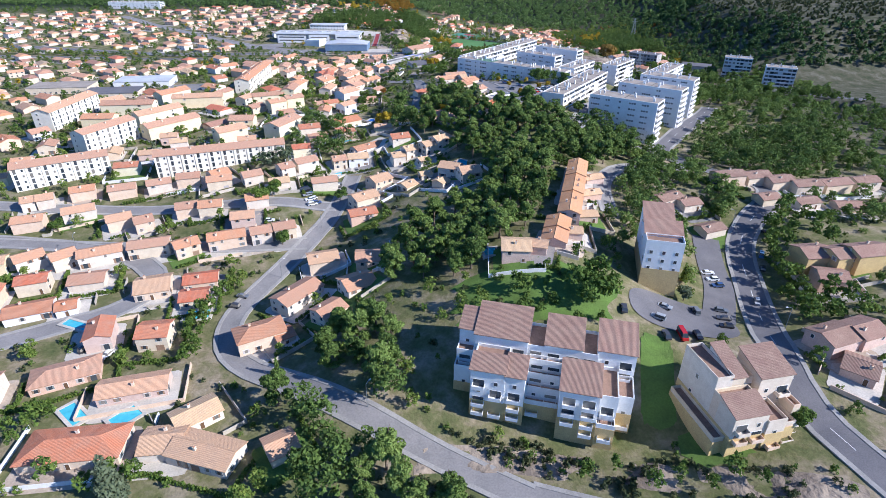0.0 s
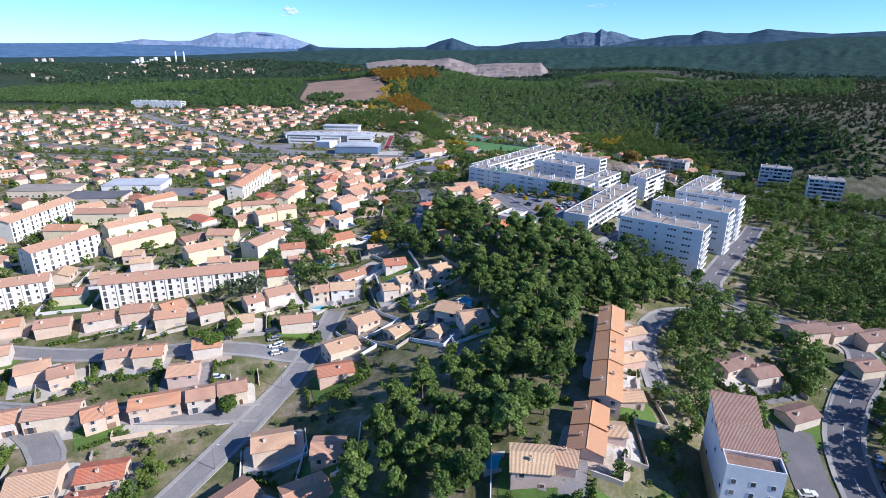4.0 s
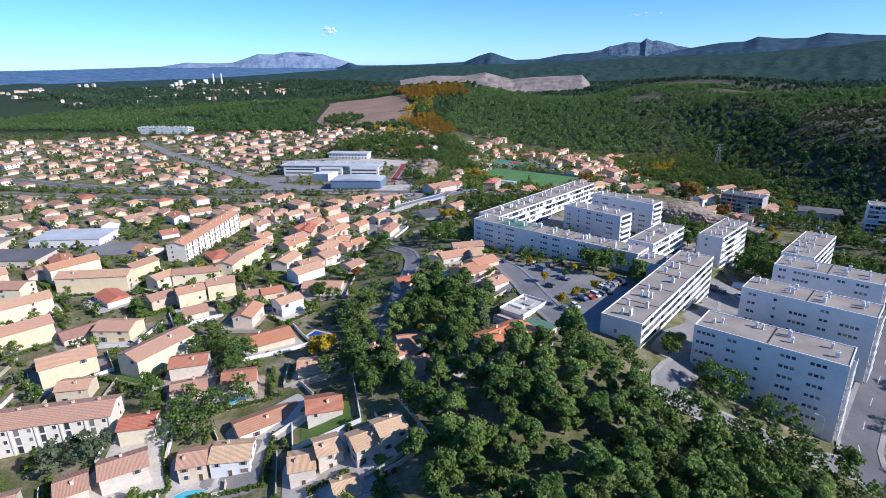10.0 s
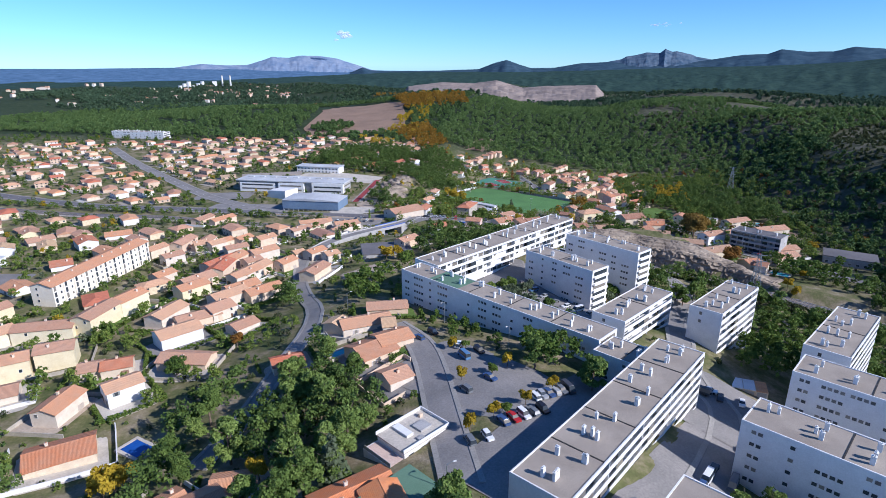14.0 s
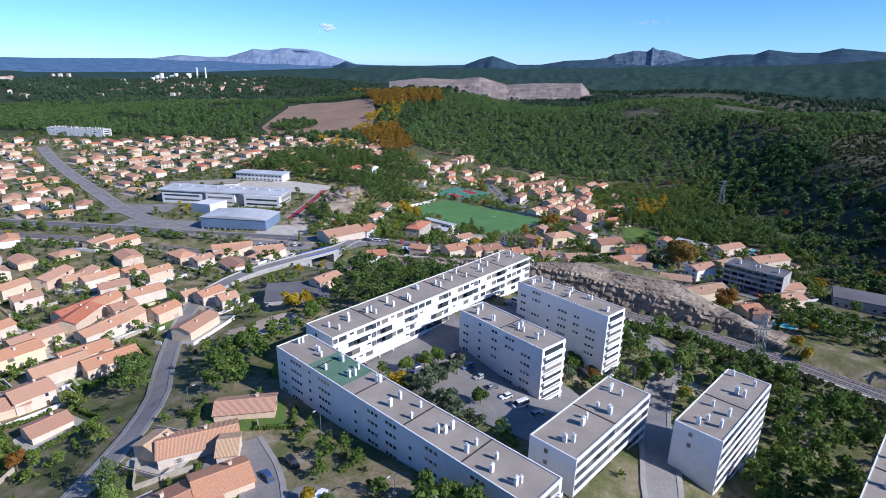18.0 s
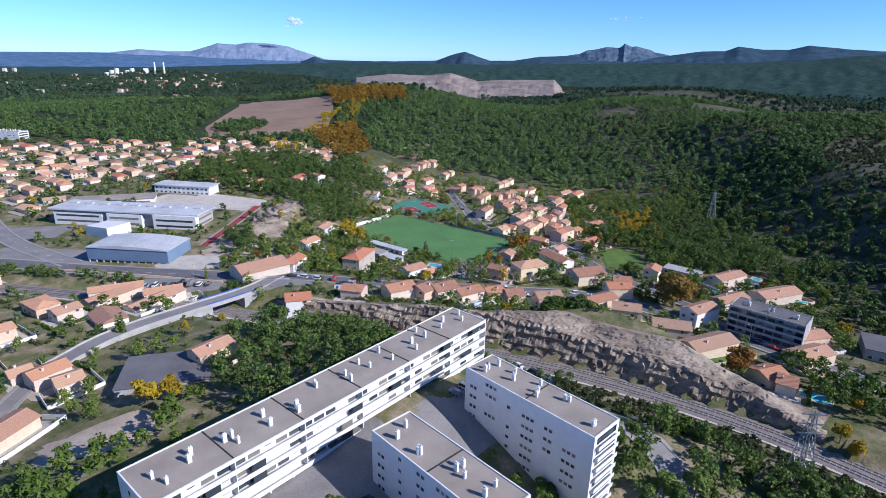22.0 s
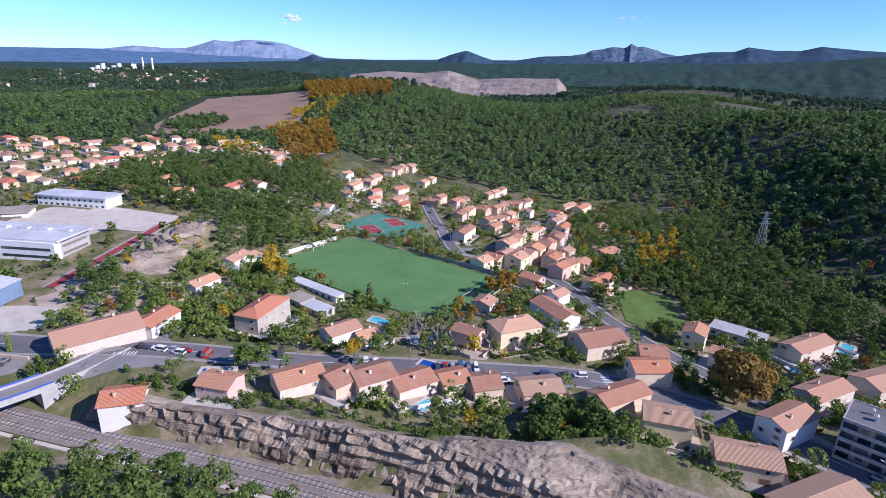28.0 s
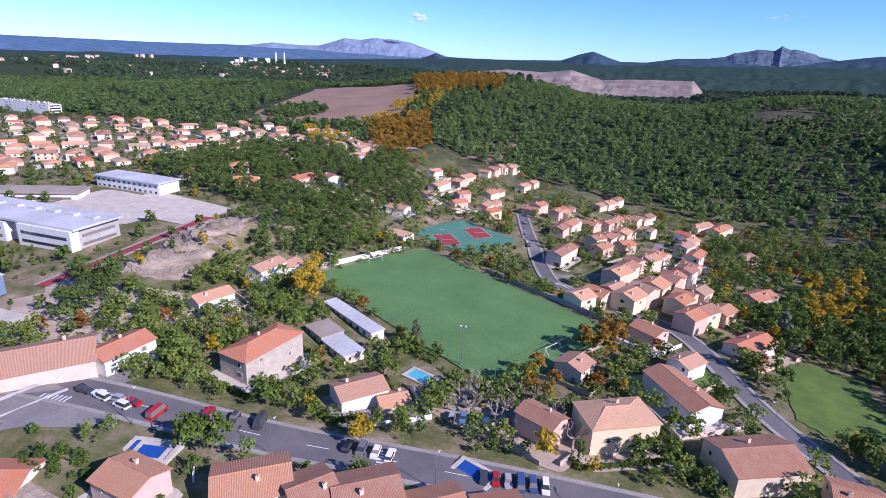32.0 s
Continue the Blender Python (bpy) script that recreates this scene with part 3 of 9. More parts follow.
GX = steps_of((-5200, -1200, 160), (-1200, -420, 20), (-420, 480, 4), (480, 1300, 20), (1300, 5200, 160))
GY = steps_of((-700, -60, 40), (-60, 1000, 4), (1000, 1800, 16), (1800, 4900, 100))


def sheet(name, xs, ys, zf, mat):
    xx, yy = np.meshgrid(xs, ys)
    vs = np.stack([xx, yy, zf(xx, yy)], -1).reshape(-1, 3)
    nx, ny = len(xs), len(ys)
    i = (np.arange(ny - 1)[:, None] * nx + np.arange(nx - 1)[None, :]).reshape(-1)
    fs = np.stack([i, i + 1, i + 1 + nx, i + nx], -1)
    me = bpy.data.meshes.new(name)
    me.from_pydata(vs.tolist(), [], fs.tolist())
    me.materials.append(M[mat])
    me.polygons.foreach_set("use_smooth", [True] * len(fs))
    me.update()
    return new(name, me)


tagged(sheet("ground", GX, GY, ground_z, "ground"), "dry grass, earth and woodland floor rolling to the horizon", "ground", kind="structure")


# ---- what is built on already ----
TAKEN = set()
PLOTS = []


def take_rect(x, y, yaw, l, d, grow=0.0):
    c, s = math.cos(radians(yaw)), math.sin(radians(yaw))
    a, b = l / 2 + grow, d / 2 + grow
    for u in np.arange(-a, a + 1.4, 1.4):
        for v in np.arange(-b, b + 1.4, 1.4):
            TAKEN.add((int((x + c * u - s * v) // 2), int((y + s * u + c * v) // 2)))


def free(x, y, r=0.0):
    if r:
        return all((int((x + a * r) // 2), int((y + b * r) // 2)) not in TAKEN for a in (-1, 0, 1) for b in (-1, 0, 1))
    return (int(x // 2), int(y // 2)) not in TAKEN


# ---- roads and paved ground ----
def resample(pts, step):
    out = []
    for (ax, ay), (bx, by) in zip(pts, pts[1:]):
        n = max(1, int(math.hypot(bx - ax, by - ay) / step))
        out += [(ax + (bx - ax) * i / n, ay + (by - ay) * i / n) for i in range(n)]
    return out + [tuple(pts[-1])]


def rounded(pts, times=2):
    for _ in range(times):
        new_pts = [pts[0]]
        for (ax, ay), (bx, by) in zip(pts, pts[1:]):
            new_pts += [(0.75 * ax + 0.25 * bx, 0.75 * ay + 0.25 * by), (0.25 * ax + 0.75 * bx, 0.25 * ay + 0.75 * by)]
        pts = new_pts + [pts[-1]]
    return pts


def sides(line):
    a = np.array(line)
    d = np.gradient(a, axis=0)
    d /= np.maximum(np.linalg.norm(d, axis=1), 1e-6)[:, None]
    return a, np.stack([-d[:, 1], d[:, 0]], -1)


def strip(geo, line, o0, o1, lift, depth=0.0, slot=0):
    """A band draped on the ground between two offsets from a line; with depth it is a solid kerb."""
    a, n = sides(line)
    p, q = a + n * o0, a + n * o1
    zp, zq = ground_z(p[:, 0], p[:, 1]) + lift, ground_z(q[:, 0], q[:, 1]) + lift
    zp = zq = np.maximum(zp, zq) if abs(o1 - o0) < 1.0 else (zp, zq)[0]
    if abs(o1 - o0) >= 1.0:
        zq = ground_z(q[:, 0], q[:, 1]) + lift
    if not depth:
        for i in range(len(a) - 1):
            geo.face([(*q[i], zq[i]), (*q[i + 1], zq[i + 1]), (*p[i + 1], zp[i + 1]), (*p[i], zp[i])], slot)
        return
    k0, last = len(geo.v), len(a) - 1
    for i in range(len(a)):
        geo.v += [(*q[i], zq[i]), (*p[i], zp[i]), (*p[i], zp[i] - depth), (*q[i], zq[i] - depth)]
    for i in range(last):
        for j in range(4):
            geo.f.append((k0 + 4 * i + j, k0 + 4 * i + 4 + j, k0 + 4 * i + 4 + (j + 1) % 4, k0 + 4 * i + (j + 1) % 4))
            geo.m.append(slot)
    geo.f += [(k0 + 3, k0 + 2, k0 + 1, k0), tuple(k0 + 4 * last + j for j in range(4))]
    geo.m += [slot, slot]


def road(name, pts, width, mat="asphalt", label="", kerb=True, centre=False, lift=0.22, cat="road"):
    line = resample(rounded(pts), 4.0)
    for (ax, ay), (bx, by) in zip(line, line[1:]):
        take_rect((ax + bx) / 2, (ay + by) / 2, math.degrees(math.atan2(by - ay, bx - ax)), 4, width + 2)
    g = Geo()
    n = max(2, int(width / 3.5))
    for k in range(n):
        strip(g, line, -width / 2 + width * k / n, -width / 2 + width * (k + 1) / n, lift)
    ob = new(name, g.mesh(name, mat))
    tagged(ob, label or "grey asphalt street between houses", cat, kind="structure")
    if kerb:
        for s in (-1, 1):
            k = Geo()
            strip(k, line, s * width / 2, s * (width / 2 + 1.3), lift + 0.14, 0.5)
            part("pavement", k, "kerbstone", ob)
    if centre:
        c = Geo()
        for i in range(0, len(line) - 1, 3):
            strip(c, line[i:i + 2], -0.09, 0.09, lift + 0.012)
        part("centre_line", c, "line", ob)
    return ob


def patch(name, cx, cy, l, d, yaw, mat, label, cat, lift=0.18, ragged=0.0, kind="structure", corner=0.15, hard=True):
    """A rounded, draped plot of ground."""
    if hard:
        take_rect(cx, cy, yaw, l * 0.92, d * 0.92)
    g = Geo()
    c, s = math.cos(radians(yaw)), math.sin(radians(yaw))
    n, rings = 32, max(2, int(max(l, d) / 8))
    rng = random.Random(int(cx * 7 + cy * 13))
    rad = [1 + ragged * (rng.random() - 0.5) for _ in range(n)]

    def at(k, r):
        th = 2 * math.pi * k / n
        u, v = math.cos(th), math.sin(th)
        e = 2.0 / (2 + 8 * (1 - corner)) if corner < 1 else 1.0
        a = math.copysign(abs(u) ** e, u) * l / 2 * r * rad[k % n]
        b = math.copysign(abs(v) ** e, v) * d / 2 * r * rad[k % n]
        x, y = cx + c * a - s * b, cy + s * a + c * b
        return x, y, gz(x, y) + lift
    for j in range(rings):
        r0, r1 = j / rings, (j + 1) / rings
        for k in range(n):
            if j == 0:
                g.face([at(0, 0), at(k, r1), at(k + 1, r1)])
            else:
                g.face([at(k, r0), at(k, r1), at(k + 1, r1), at(k + 1, r0)])
    ob = new(name, g.mesh(name, mat))
    return tagged(ob, label, cat, kind=kind)


# ---- houses ----
def window_meshes():
    out = {}
    # the 2.9 m pane is oversized: loggia window and recess shade in one
    for key, w, h, shutters in (("small", 0.9, 1.1, False), ("tiny", 0.95, 0.85, False), ("loggia_shade", 2.9, 2.2, False), ("shuttered", 1.0, 1.25, True), ("door_window", 1.6, 2.1, True), ("wide", 1.6, 1.3, False), ("bay", 1.3, 2.3, False)):
        p = Geo()
        p.box(-w / 2, w / 2, -0.03, 0.02, 0, h)
        one = Geo()
        side = w / 2 if shutters else 0.12
        xs, zs = (-w / 2 - side, -w / 2, w / 2, w / 2 + side), (-0.1, 0.0, h, h + 0.1)
        for yy, deep in ((-0.07, 0.0), (0.02, 0.0)):
            one.v += [(x, yy, z) for z in zs for x in xs]
        for i in range(3):
            for j in range(3):
                k = i * 4 + j
                slot = 2 if (i == 1 and j == 1) else (1 if (i == 1 and shutters) else 0)
                one.f.append((k, k + 1, k + 5, k + 4))
                one.m.append(slot)
        rim = (0, 1, 2, 3, 7, 11, 15, 14, 13, 12, 8, 4)
        for k in range(12):
            i, j = rim[k], rim[(k + 1) % 12]
            one.f.append((j, i, i + 16, j + 16))
            one.m.append(0)
        ring = Geo()
        ring.v = list(one.v)
        ring.f = one.f[:4] + one.f[5:]
        ring.m = one.m[:4] + one.m[5:]
        out[key] = (ring.mesh("window", ["frame", "shutter"]), p.mesh("pane", "glass"), one.mesh("window", ["frame", "shutter", "glass"]))
    return out


WIN = window_meshes()
g_ = Geo()
g_.box(-0.5, 0.5, -0.07, 0.02, 0, 2.1)
g_.box(-0.58, -0.5, -0.1, 0.02, 0, 2.18, 1).box(0.5, 0.58, -0.1, 0.02, 0, 2.18, 1).box(-0.5, 0.5, -0.1, 0.02, 2.1, 2.18, 1)
DOOR = g_.mesh("door", ["dark_timber", "frame"])
g_ = Geo()
g_.box(-0.35, 0.35, -0.3, 0.3, 0, 1.3).box(-0.42, 0.42, -0.37, 0.37, 1.3, 1.4).box(-0.2, 0.2, -0.2, 0.2, 1.4, 1.62, 1)
CHIMNEY = g_.mesh("chimney", ["plaster", "old"])
g_ = Geo()
g_.box(-1.2, 1.2, -0.06, 0.02, 0, 2.1)
for k_ in range(1, 5):
    g_.box(-1.2, 1.2, -0.08, -0.05, 0.42 * k_ - 0.02, 0.42 * k_ + 0.02, 0)
GARAGE = g_.mesh("garage_door", "shutter")


def put(mesh, name, parent, x, y, z, yaw=0.0):
    ob = new(name, mesh)
    ob.parent = parent
    ob.matrix_basis = pose(x, y, z, 0, 0, yaw)
    return ob


def roof_geo(l, d, e, slope, over, kind):
    """Roof slabs with thickness; kind is gable, hip or shed."""
    g, t = Geo(), 0.2
    a, b = l / 2 + over, d / 2 + over
    if kind == "shed":
        z0, z1 = e - over * slope, e + (d + over) * slope
        bot = [(-a, -b, z0), (a, -b, z0), (a, b, z1), (-a, b, z1)]
        g.solid(bot, [(x, y, z + t) for x, y, z in bot])
        return g, z1
    zr, ze = e + d / 2 * slope, e - over * slope
    r = a if kind == "gable" else max(a - b, 0.05)
    # one shell: eaves, ridge and a raised ridge roll
    for z in (0.0, t):
        g.v += [(-a, -b, ze + z), (a, -b, ze + z), (a, b, ze + z), (-a, b, ze + z), (-r, -0.2, zr + z), (r, -0.2, zr + z), (r, 0.2, zr + z), (-r, 0.2, zr + z)]
    g.v += [(-r, 0, zr + t + 0.16), (r, 0, zr + t + 0.16)]
    fs = [(8, 9, 13, 12), (10, 11, 15, 14), (12, 13, 17, 16), (14, 15, 16, 17), (9, 10, 14, 17, 13), (11, 8, 12, 16, 15), (1, 0, 4, 5), (3, 2, 6, 7), (4, 7, 6, 5), (2, 1, 5, 6), (0, 3, 7, 4), (0, 1, 9, 8), (1, 2, 10, 9), (2, 3, 11, 10), (3, 0, 8, 11)]
    if kind == "gable":
        fs = [q for q in fs if q not in ((2, 1, 5, 6), (0, 3, 7, 4), (1, 2, 10, 9), (3, 0, 8, 11), (9, 10, 14, 17, 13), (11, 8, 12, 16, 15))]
        fs += [(1, 5, 13, 9), (6, 2, 10, 14), (5, 6, 14, 17, 13), (4, 0, 8, 12), (3, 7, 15, 11), (7, 4, 12, 16, 15)]
    for q in fs:
        g.f.append(q)
        g.m.append(0)
    return g, zr


def walls_geo(l, d, e, slope, kind, down):
    g = Geo()
    a, b = l / 2, d / 2
    lo = [(-a, -b, -down), (a, -b, -down), (a, b, -down), (-a, b, -down)]
    if kind == "shed":
        g.solid(lo, [(-a, -b, e), (a, -b, e), (a, b, e + d * slope), (-a, b, e + d * slope)])
    else:
        g.solid(lo, [(-a, -b, e), (a, -b, e), (a, b, e), (-a, b, e)])
        if kind == "gable":
            z = e + b * slope
            for s in (-1, 1):
                g.solid([(s * a, -b, e), (s * a, b, e), (s * (a - 0.25), b, e), (s * (a - 0.25), -b, e)][::s], [(s * a, -0.02, z), (s * a, 0.02, z), (s * (a - 0.25), 0.02, z), (s * (a - 0.25), -0.02, z)][::s])
    return g


def house(x, y, yaw, l, d, e, roof="salmon", wall="plaster", kind="gable", slope=0.32, wing=0, near=1, group="", label="", name="house", z=None):
    """A house: walls, tiled roof, chimney, doors and windows; wing adds a lower annex at one end (1 or -1)."""
    rng = random.Random(int(x * 31 + y * 17))
    if l > 19 and y > 735:
        n, c, s = round(l / 9.5), math.cos(radians(yaw)), math.sin(radians(yaw))
        for k in range(n):
            u, v = (k + 0.5) * l / n - l / 2, rng.uniform(-2.2, 2.2)
            house(x + c * u - s * v, y + s * u + c * v, yaw + rng.choice((0, 0, 90)) + rng.uniform(-9, 9), l / n * rng.uniform(0.85, 1.02), d * rng.uniform(0.85, 1.1), e + rng.uniform(-1.0, 1.2), rng.choice((roof, roof, "salmon", "old")), rng.choice((wall, "plaster", "cream", "pink")), kind, slope, 0, 0, "village houses")
        return None
    take_rect(x, y, yaw, l * (1.4 if wing else 1), d, 0.8)
    z = low_z(x, y, yaw, l, d) + 0.25 if z is None else z
    if near:
        PLOTS.append((x, y, yaw, l, d))
    words = {"salmon": "salmon clay-tile roof", "sand": "sand-coloured tile roof", "red": "bright red tile roof", "bright": "bright orange tile roof", "brown": "brown tile roof", "old": "weathered clay-tile roof"}
    wcol = {"plaster": "pale rendered", "white": "white", "cream": "cream rendered", "pink": "pinkish rendered", "ochre": "ochre rendered", "stone": "stone"}
    storeys = "two-storey" if e > 4.2 else "single-storey"
    h = thing(name, pose(x, y, z, 0, 0, yaw), label or f"{storeys} {wcol.get(wall, 'rendered')} house with {kind} {words.get(roof, 'roof')}", "house", group)
    part("wall", walls_geo(l, d, e, slope, kind, 4.0), wall, h)
    rg, zr = roof_geo(l, d, e, slope, 0.4, kind)
    part("roof", rg, roof, h)
    if kind != "shed" and l > 5:
        put(CHIMNEY, "chimney", h, (rng.random() - 0.5) * l * 0.6, d * 0.2 * rng.choice((-1, 1)), zr - d * 0.1 * slope - 0.5)
    floors = 2 if e > 4.2 else 1
    if e > 7:
        floors = 3
    fh = e / floors
    faces = ((0, -d / 2, 0, l), (l / 2, 0, 90, d), (0, d / 2, 180, l), (-l / 2, 0, -90, d))
    for fi, (fx, fy, fa, fl) in enumerate(faces):
        if math.sin(radians(yaw + fa - 90)) > 0.35:
            continue
        n = int(fl / 3.3)
        if near < 2:
            n = min(n, 2 if near else 1)
        for f in range(floors):
            for k in range(n):
                if rng.random() < (0.34 if near > 1 else 0.8):
                    continue
                o = (k + 0.5) / n * fl - fl / 2 + rng.uniform(-0.2, 0.2)
                c, s = math.cos(radians(fa)), math.sin(radians(fa))
                px, py = fx + c * o, fy + s * o
                if f == 0 and k == n // 2 and fi in (0, 2):
                    put(DOOR if fl < 9 or rng.random() < 0.6 else GARAGE, "door", h, px, py, 0.0, fa)
                    continue
                key = rng.choice(("shuttered", "shuttered", "small")) if f else rng.choice(("shuttered", "door_window", "shuttered"))
                w = put(WIN[key][0 if near > 1 else 2], "window", h, px, py, f * fh + (0.25 if key == "door_window" else 1.0), fa)
                if near > 1:
                    part("pane", WIN[key][1], None, w)
    if wing:
        wl, wd, we = l * 0.4, d * 0.75, 2.6
        ox = wing * (l / 2 + wl / 2 - 0.05)
        wg = Geo()
        wg.solid([(ox - wl / 2, -wd / 2, -4), (ox + wl / 2, -wd / 2, -4), (ox + wl / 2, wd / 2, -4), (ox - wl / 2, wd / 2, -4)], [(ox - wl / 2, -wd / 2, we), (ox + wl / 2, -wd / 2, we), (ox + wl / 2, wd / 2, we), (ox - wl / 2, wd / 2, we)])
        part("annex", wg, wall, h)
        ag, _ = roof_geo(wl, wd, we, slope, 0.3, "gable")
        ao = part("annex_roof", ag, roof, h)
        ao.matrix_basis = pose(ox, 0, 0)
    return h


# ---- flats ----
g_ = Geo()
g_.box(-0.3, 0.3, -0.3, 0.3, 0, 1.5).box(-0.38, 0.38, -0.38, 0.38, 1.5, 1.6).tube(0, 0, 1.6, 2.0, 0.16, 0.16, 8)
STACK = g_.mesh("roof_vent", "white")
g_ = Geo()
g_.box(-0.45, 0.45, -0.3, 0.3, 0, 1.9).box(-0.52, 0.52, -0.37, 0.37, 1.9, 2.0).tube(-0.2, 0, 2.0, 2.35, 0.13).tube(0.2, 0, 2.0, 2.35, 0.13)
STACK2 = g_.mesh("roof_vent", "white")


def flats(x, y, yaw, l, w, z0, z1, floors, front="balcony", back="plain", open_ground=False, green=None, label="", group="white housing blocks", joints=3, skin="white", top="gravel_roof"):
    """A flat-roofed block: local x runs along it, the front looks to -y. The balcony side has bands of parapets with deep loggias."""
    rng = random.Random(int(x * 3 + y * 5))
    take_rect(x, y, yaw, l, w, 1.5)
    b = thing("apartment_block", pose(x, y, z0, 0, 0, yaw), label or "long white five-storey block of flats with flat gravel roof", "building", group)
    h = z1 - z0
    fh = (h - 0.5) / floors
    a, c = l / 2, w / 2
    inset = 1.9 if front == "balcony" else 0.0
    body = Geo()
    base = fh if open_ground else -6.0
    body.box(-a, a, -c + inset, c, base, h - 0.45)
    part("wall", body, skin, b)
    if open_ground:
        g = Geo()
        g.box(-a + 0.5, a - 0.5, -c + w * 0.5, c - 0.3, -6, fh)
        part("ground_floor", g, "plaster", b)
        for k in range(int(l / 6) + 1):
            p = Geo()
            p.box(-a + 0.2 + k * (l - 0.6) / int(l / 6), -a + 0.6 + k * (l - 0.6) / int(l / 6), -c + 0.2, -c + 0.6, -6, fh)
            part("pillar", p, skin, b)
    r = Geo()
    r.box(-a + 0.3, a - 0.3, -c + 0.3, c - 0.3, h - 0.45, h - 0.1)
    part("roof", r, top, b, "gravel-covered flat roof")
    if green:
        gr = Geo()
        gr.box(-a + green[0], -a + green[1], -c + 0.35, c - 0.35, h - 0.1, h - 0.06)
        part("roof_patch", gr, "green_roof", b, "green felt roof patch")
    for k in range(1, joints + 1):
        j = Geo()
        xx = -a + l * k / (joints + 1)
        j.box(xx - 0.15, xx + 0.15, -c + 0.35, c - 0.35, h - 0.1, h + 0.02)
        part("roof_joint", j, "dark_joint", b)
    pr = Geo()
    for bx in ((-a, a, -c, -c + 0.3), (-a, a, c - 0.3, c), (-a, -a + 0.3, -c + 0.3, c - 0.3), (a - 0.3, a, -c + 0.3, c - 0.3)):
        pr.box(*bx, h - 0.45, h + 0.12)
    part("parapet", pr, skin, b)
    for k in range(max(2, int(l / 8))):
        for q in range(rng.choice((2, 2, 3))):
            put(rng.choice((STACK, STACK2)), "roof_vent", b, -a + (k + 0.5) * l / max(2, int(l / 8)) + rng.uniform(-1.8, 1.8), rng.uniform(-c * 0.55, c * 0.6), h - 0.1, rng.choice((0, 90)))
    nb = max(2, int(l / 3.4))
    start = 1 if open_ground else 0
    if front == "balcony":
        for s in (-1, 1):
            e = Geo()
            e.box(s * a - (0.25 if s > 0 else 0), s * a + (0.25 if s < 0 else 0), -c, -c + inset, base, h - 0.45)
            part("end_wall", e, skin, b)
        for f in range(start, floors):
            zf = f * fh
            s = Geo()
            s.box(-a + 0.25, a - 0.25, -c, -c + inset, zf - 0.12, zf + 0.12)
            s.box(-a + 0.25, a - 0.25, -c - 0.06, -c + 0.08, zf - 0.2, zf + 1.0)
            part("balcony", s, skin, b)
            for k in range(nb):
                o = -a + (k + 0.5) * l / nb
                if rng.random() < 0.14:
                    continue
                # the big dark panes also paint the shade at the back of the loggias
                kind = rng.choice(("loggia_shade", "loggia_shade", "wide"))
                put(WIN[kind][1], "window", b, o, -c + inset - 0.01, zf + (0.14 if kind == "loggia_shade" else 1.0))
                if k % 5 == 0 and k:
                    d = Geo()
                    d.box(o - l / nb / 2 - 0.1, o - l / nb / 2 + 0.1, -c + 0.08, -c + inset, zf + 0.12, zf + fh - 0.12)
                    part("divider", d, skin, b)
                elif rng.random() < 0.22:
                    gl = Geo()
                    gl.box(o - l / nb / 2 + 0.1, o + l / nb / 2 - 0.1, -c + 0.02, -c + 0.06, zf + 1.0, zf + fh - 0.15)
                    part("glazing", gl, "glass", b)
        top = Geo()
        top.box(-a + 0.25, a - 0.25, -c, -c + inset, h - 0.75, h - 0.45)
        part("canopy", top, skin, b)
    if back == "windows":
        for f in range(0, floors):
            if f == 0 and back == "plain" and open_ground:
                continue
            for k in range(nb):
                if rng.random() < 0.12:
                    continue
                o = -a + (k + 0.5) * l / nb + (0.5 if (k % 2) else -0.4)
                put(WIN[rng.choice(("small", "wide", "small"))][2], "window", b, o, c, f * fh + 1.1, 180)
    if front == "plain":
        # small windows in short groups, and a glazed stair end with balconies
        pat = [rng.choice((2, 3, 4, 1)) for _ in range(max(2, int(l / 6.5)))]
        for f in range(floors):
            for k, m in enumerate(pat):
                o = -a + (k + 0.5) * (l - 3) / len(pat)
                if rng.random() < 0.2:
                    continue
                for q in range(m):
                    put(WIN["tiny"][2], "window", b, o + (q - (m - 1) / 2) * 1.35, -c, f * fh + 1.3, 0)
        for f in range(floors):
            zf = f * fh
            gl = Geo()
            gl.box(a, a + 0.06, -c + 1.2, c - 1.2, zf + 1.0, zf + fh - 0.25)
            part("window_band", gl, "glass", b)
            s = Geo()
            s.box(a, a + 0.9, -c + 0.8, c - 0.8, zf - 0.08, zf + 0.1)
            s.box(a + 0.82, a + 0.9, -c + 0.8, c - 0.8, zf + 0.1, zf + 1.0)
            part("balcony", s, skin, b)
    for s in ((-1, 1) if front == "balcony" else (-1,)):
        for f in range(floors):
            if w > 9 and rng.random() < 0.85:
                put(WIN["small"][2], "window", b, s * a, 1.5, f * fh + 1.1, 90 * s)
    return b


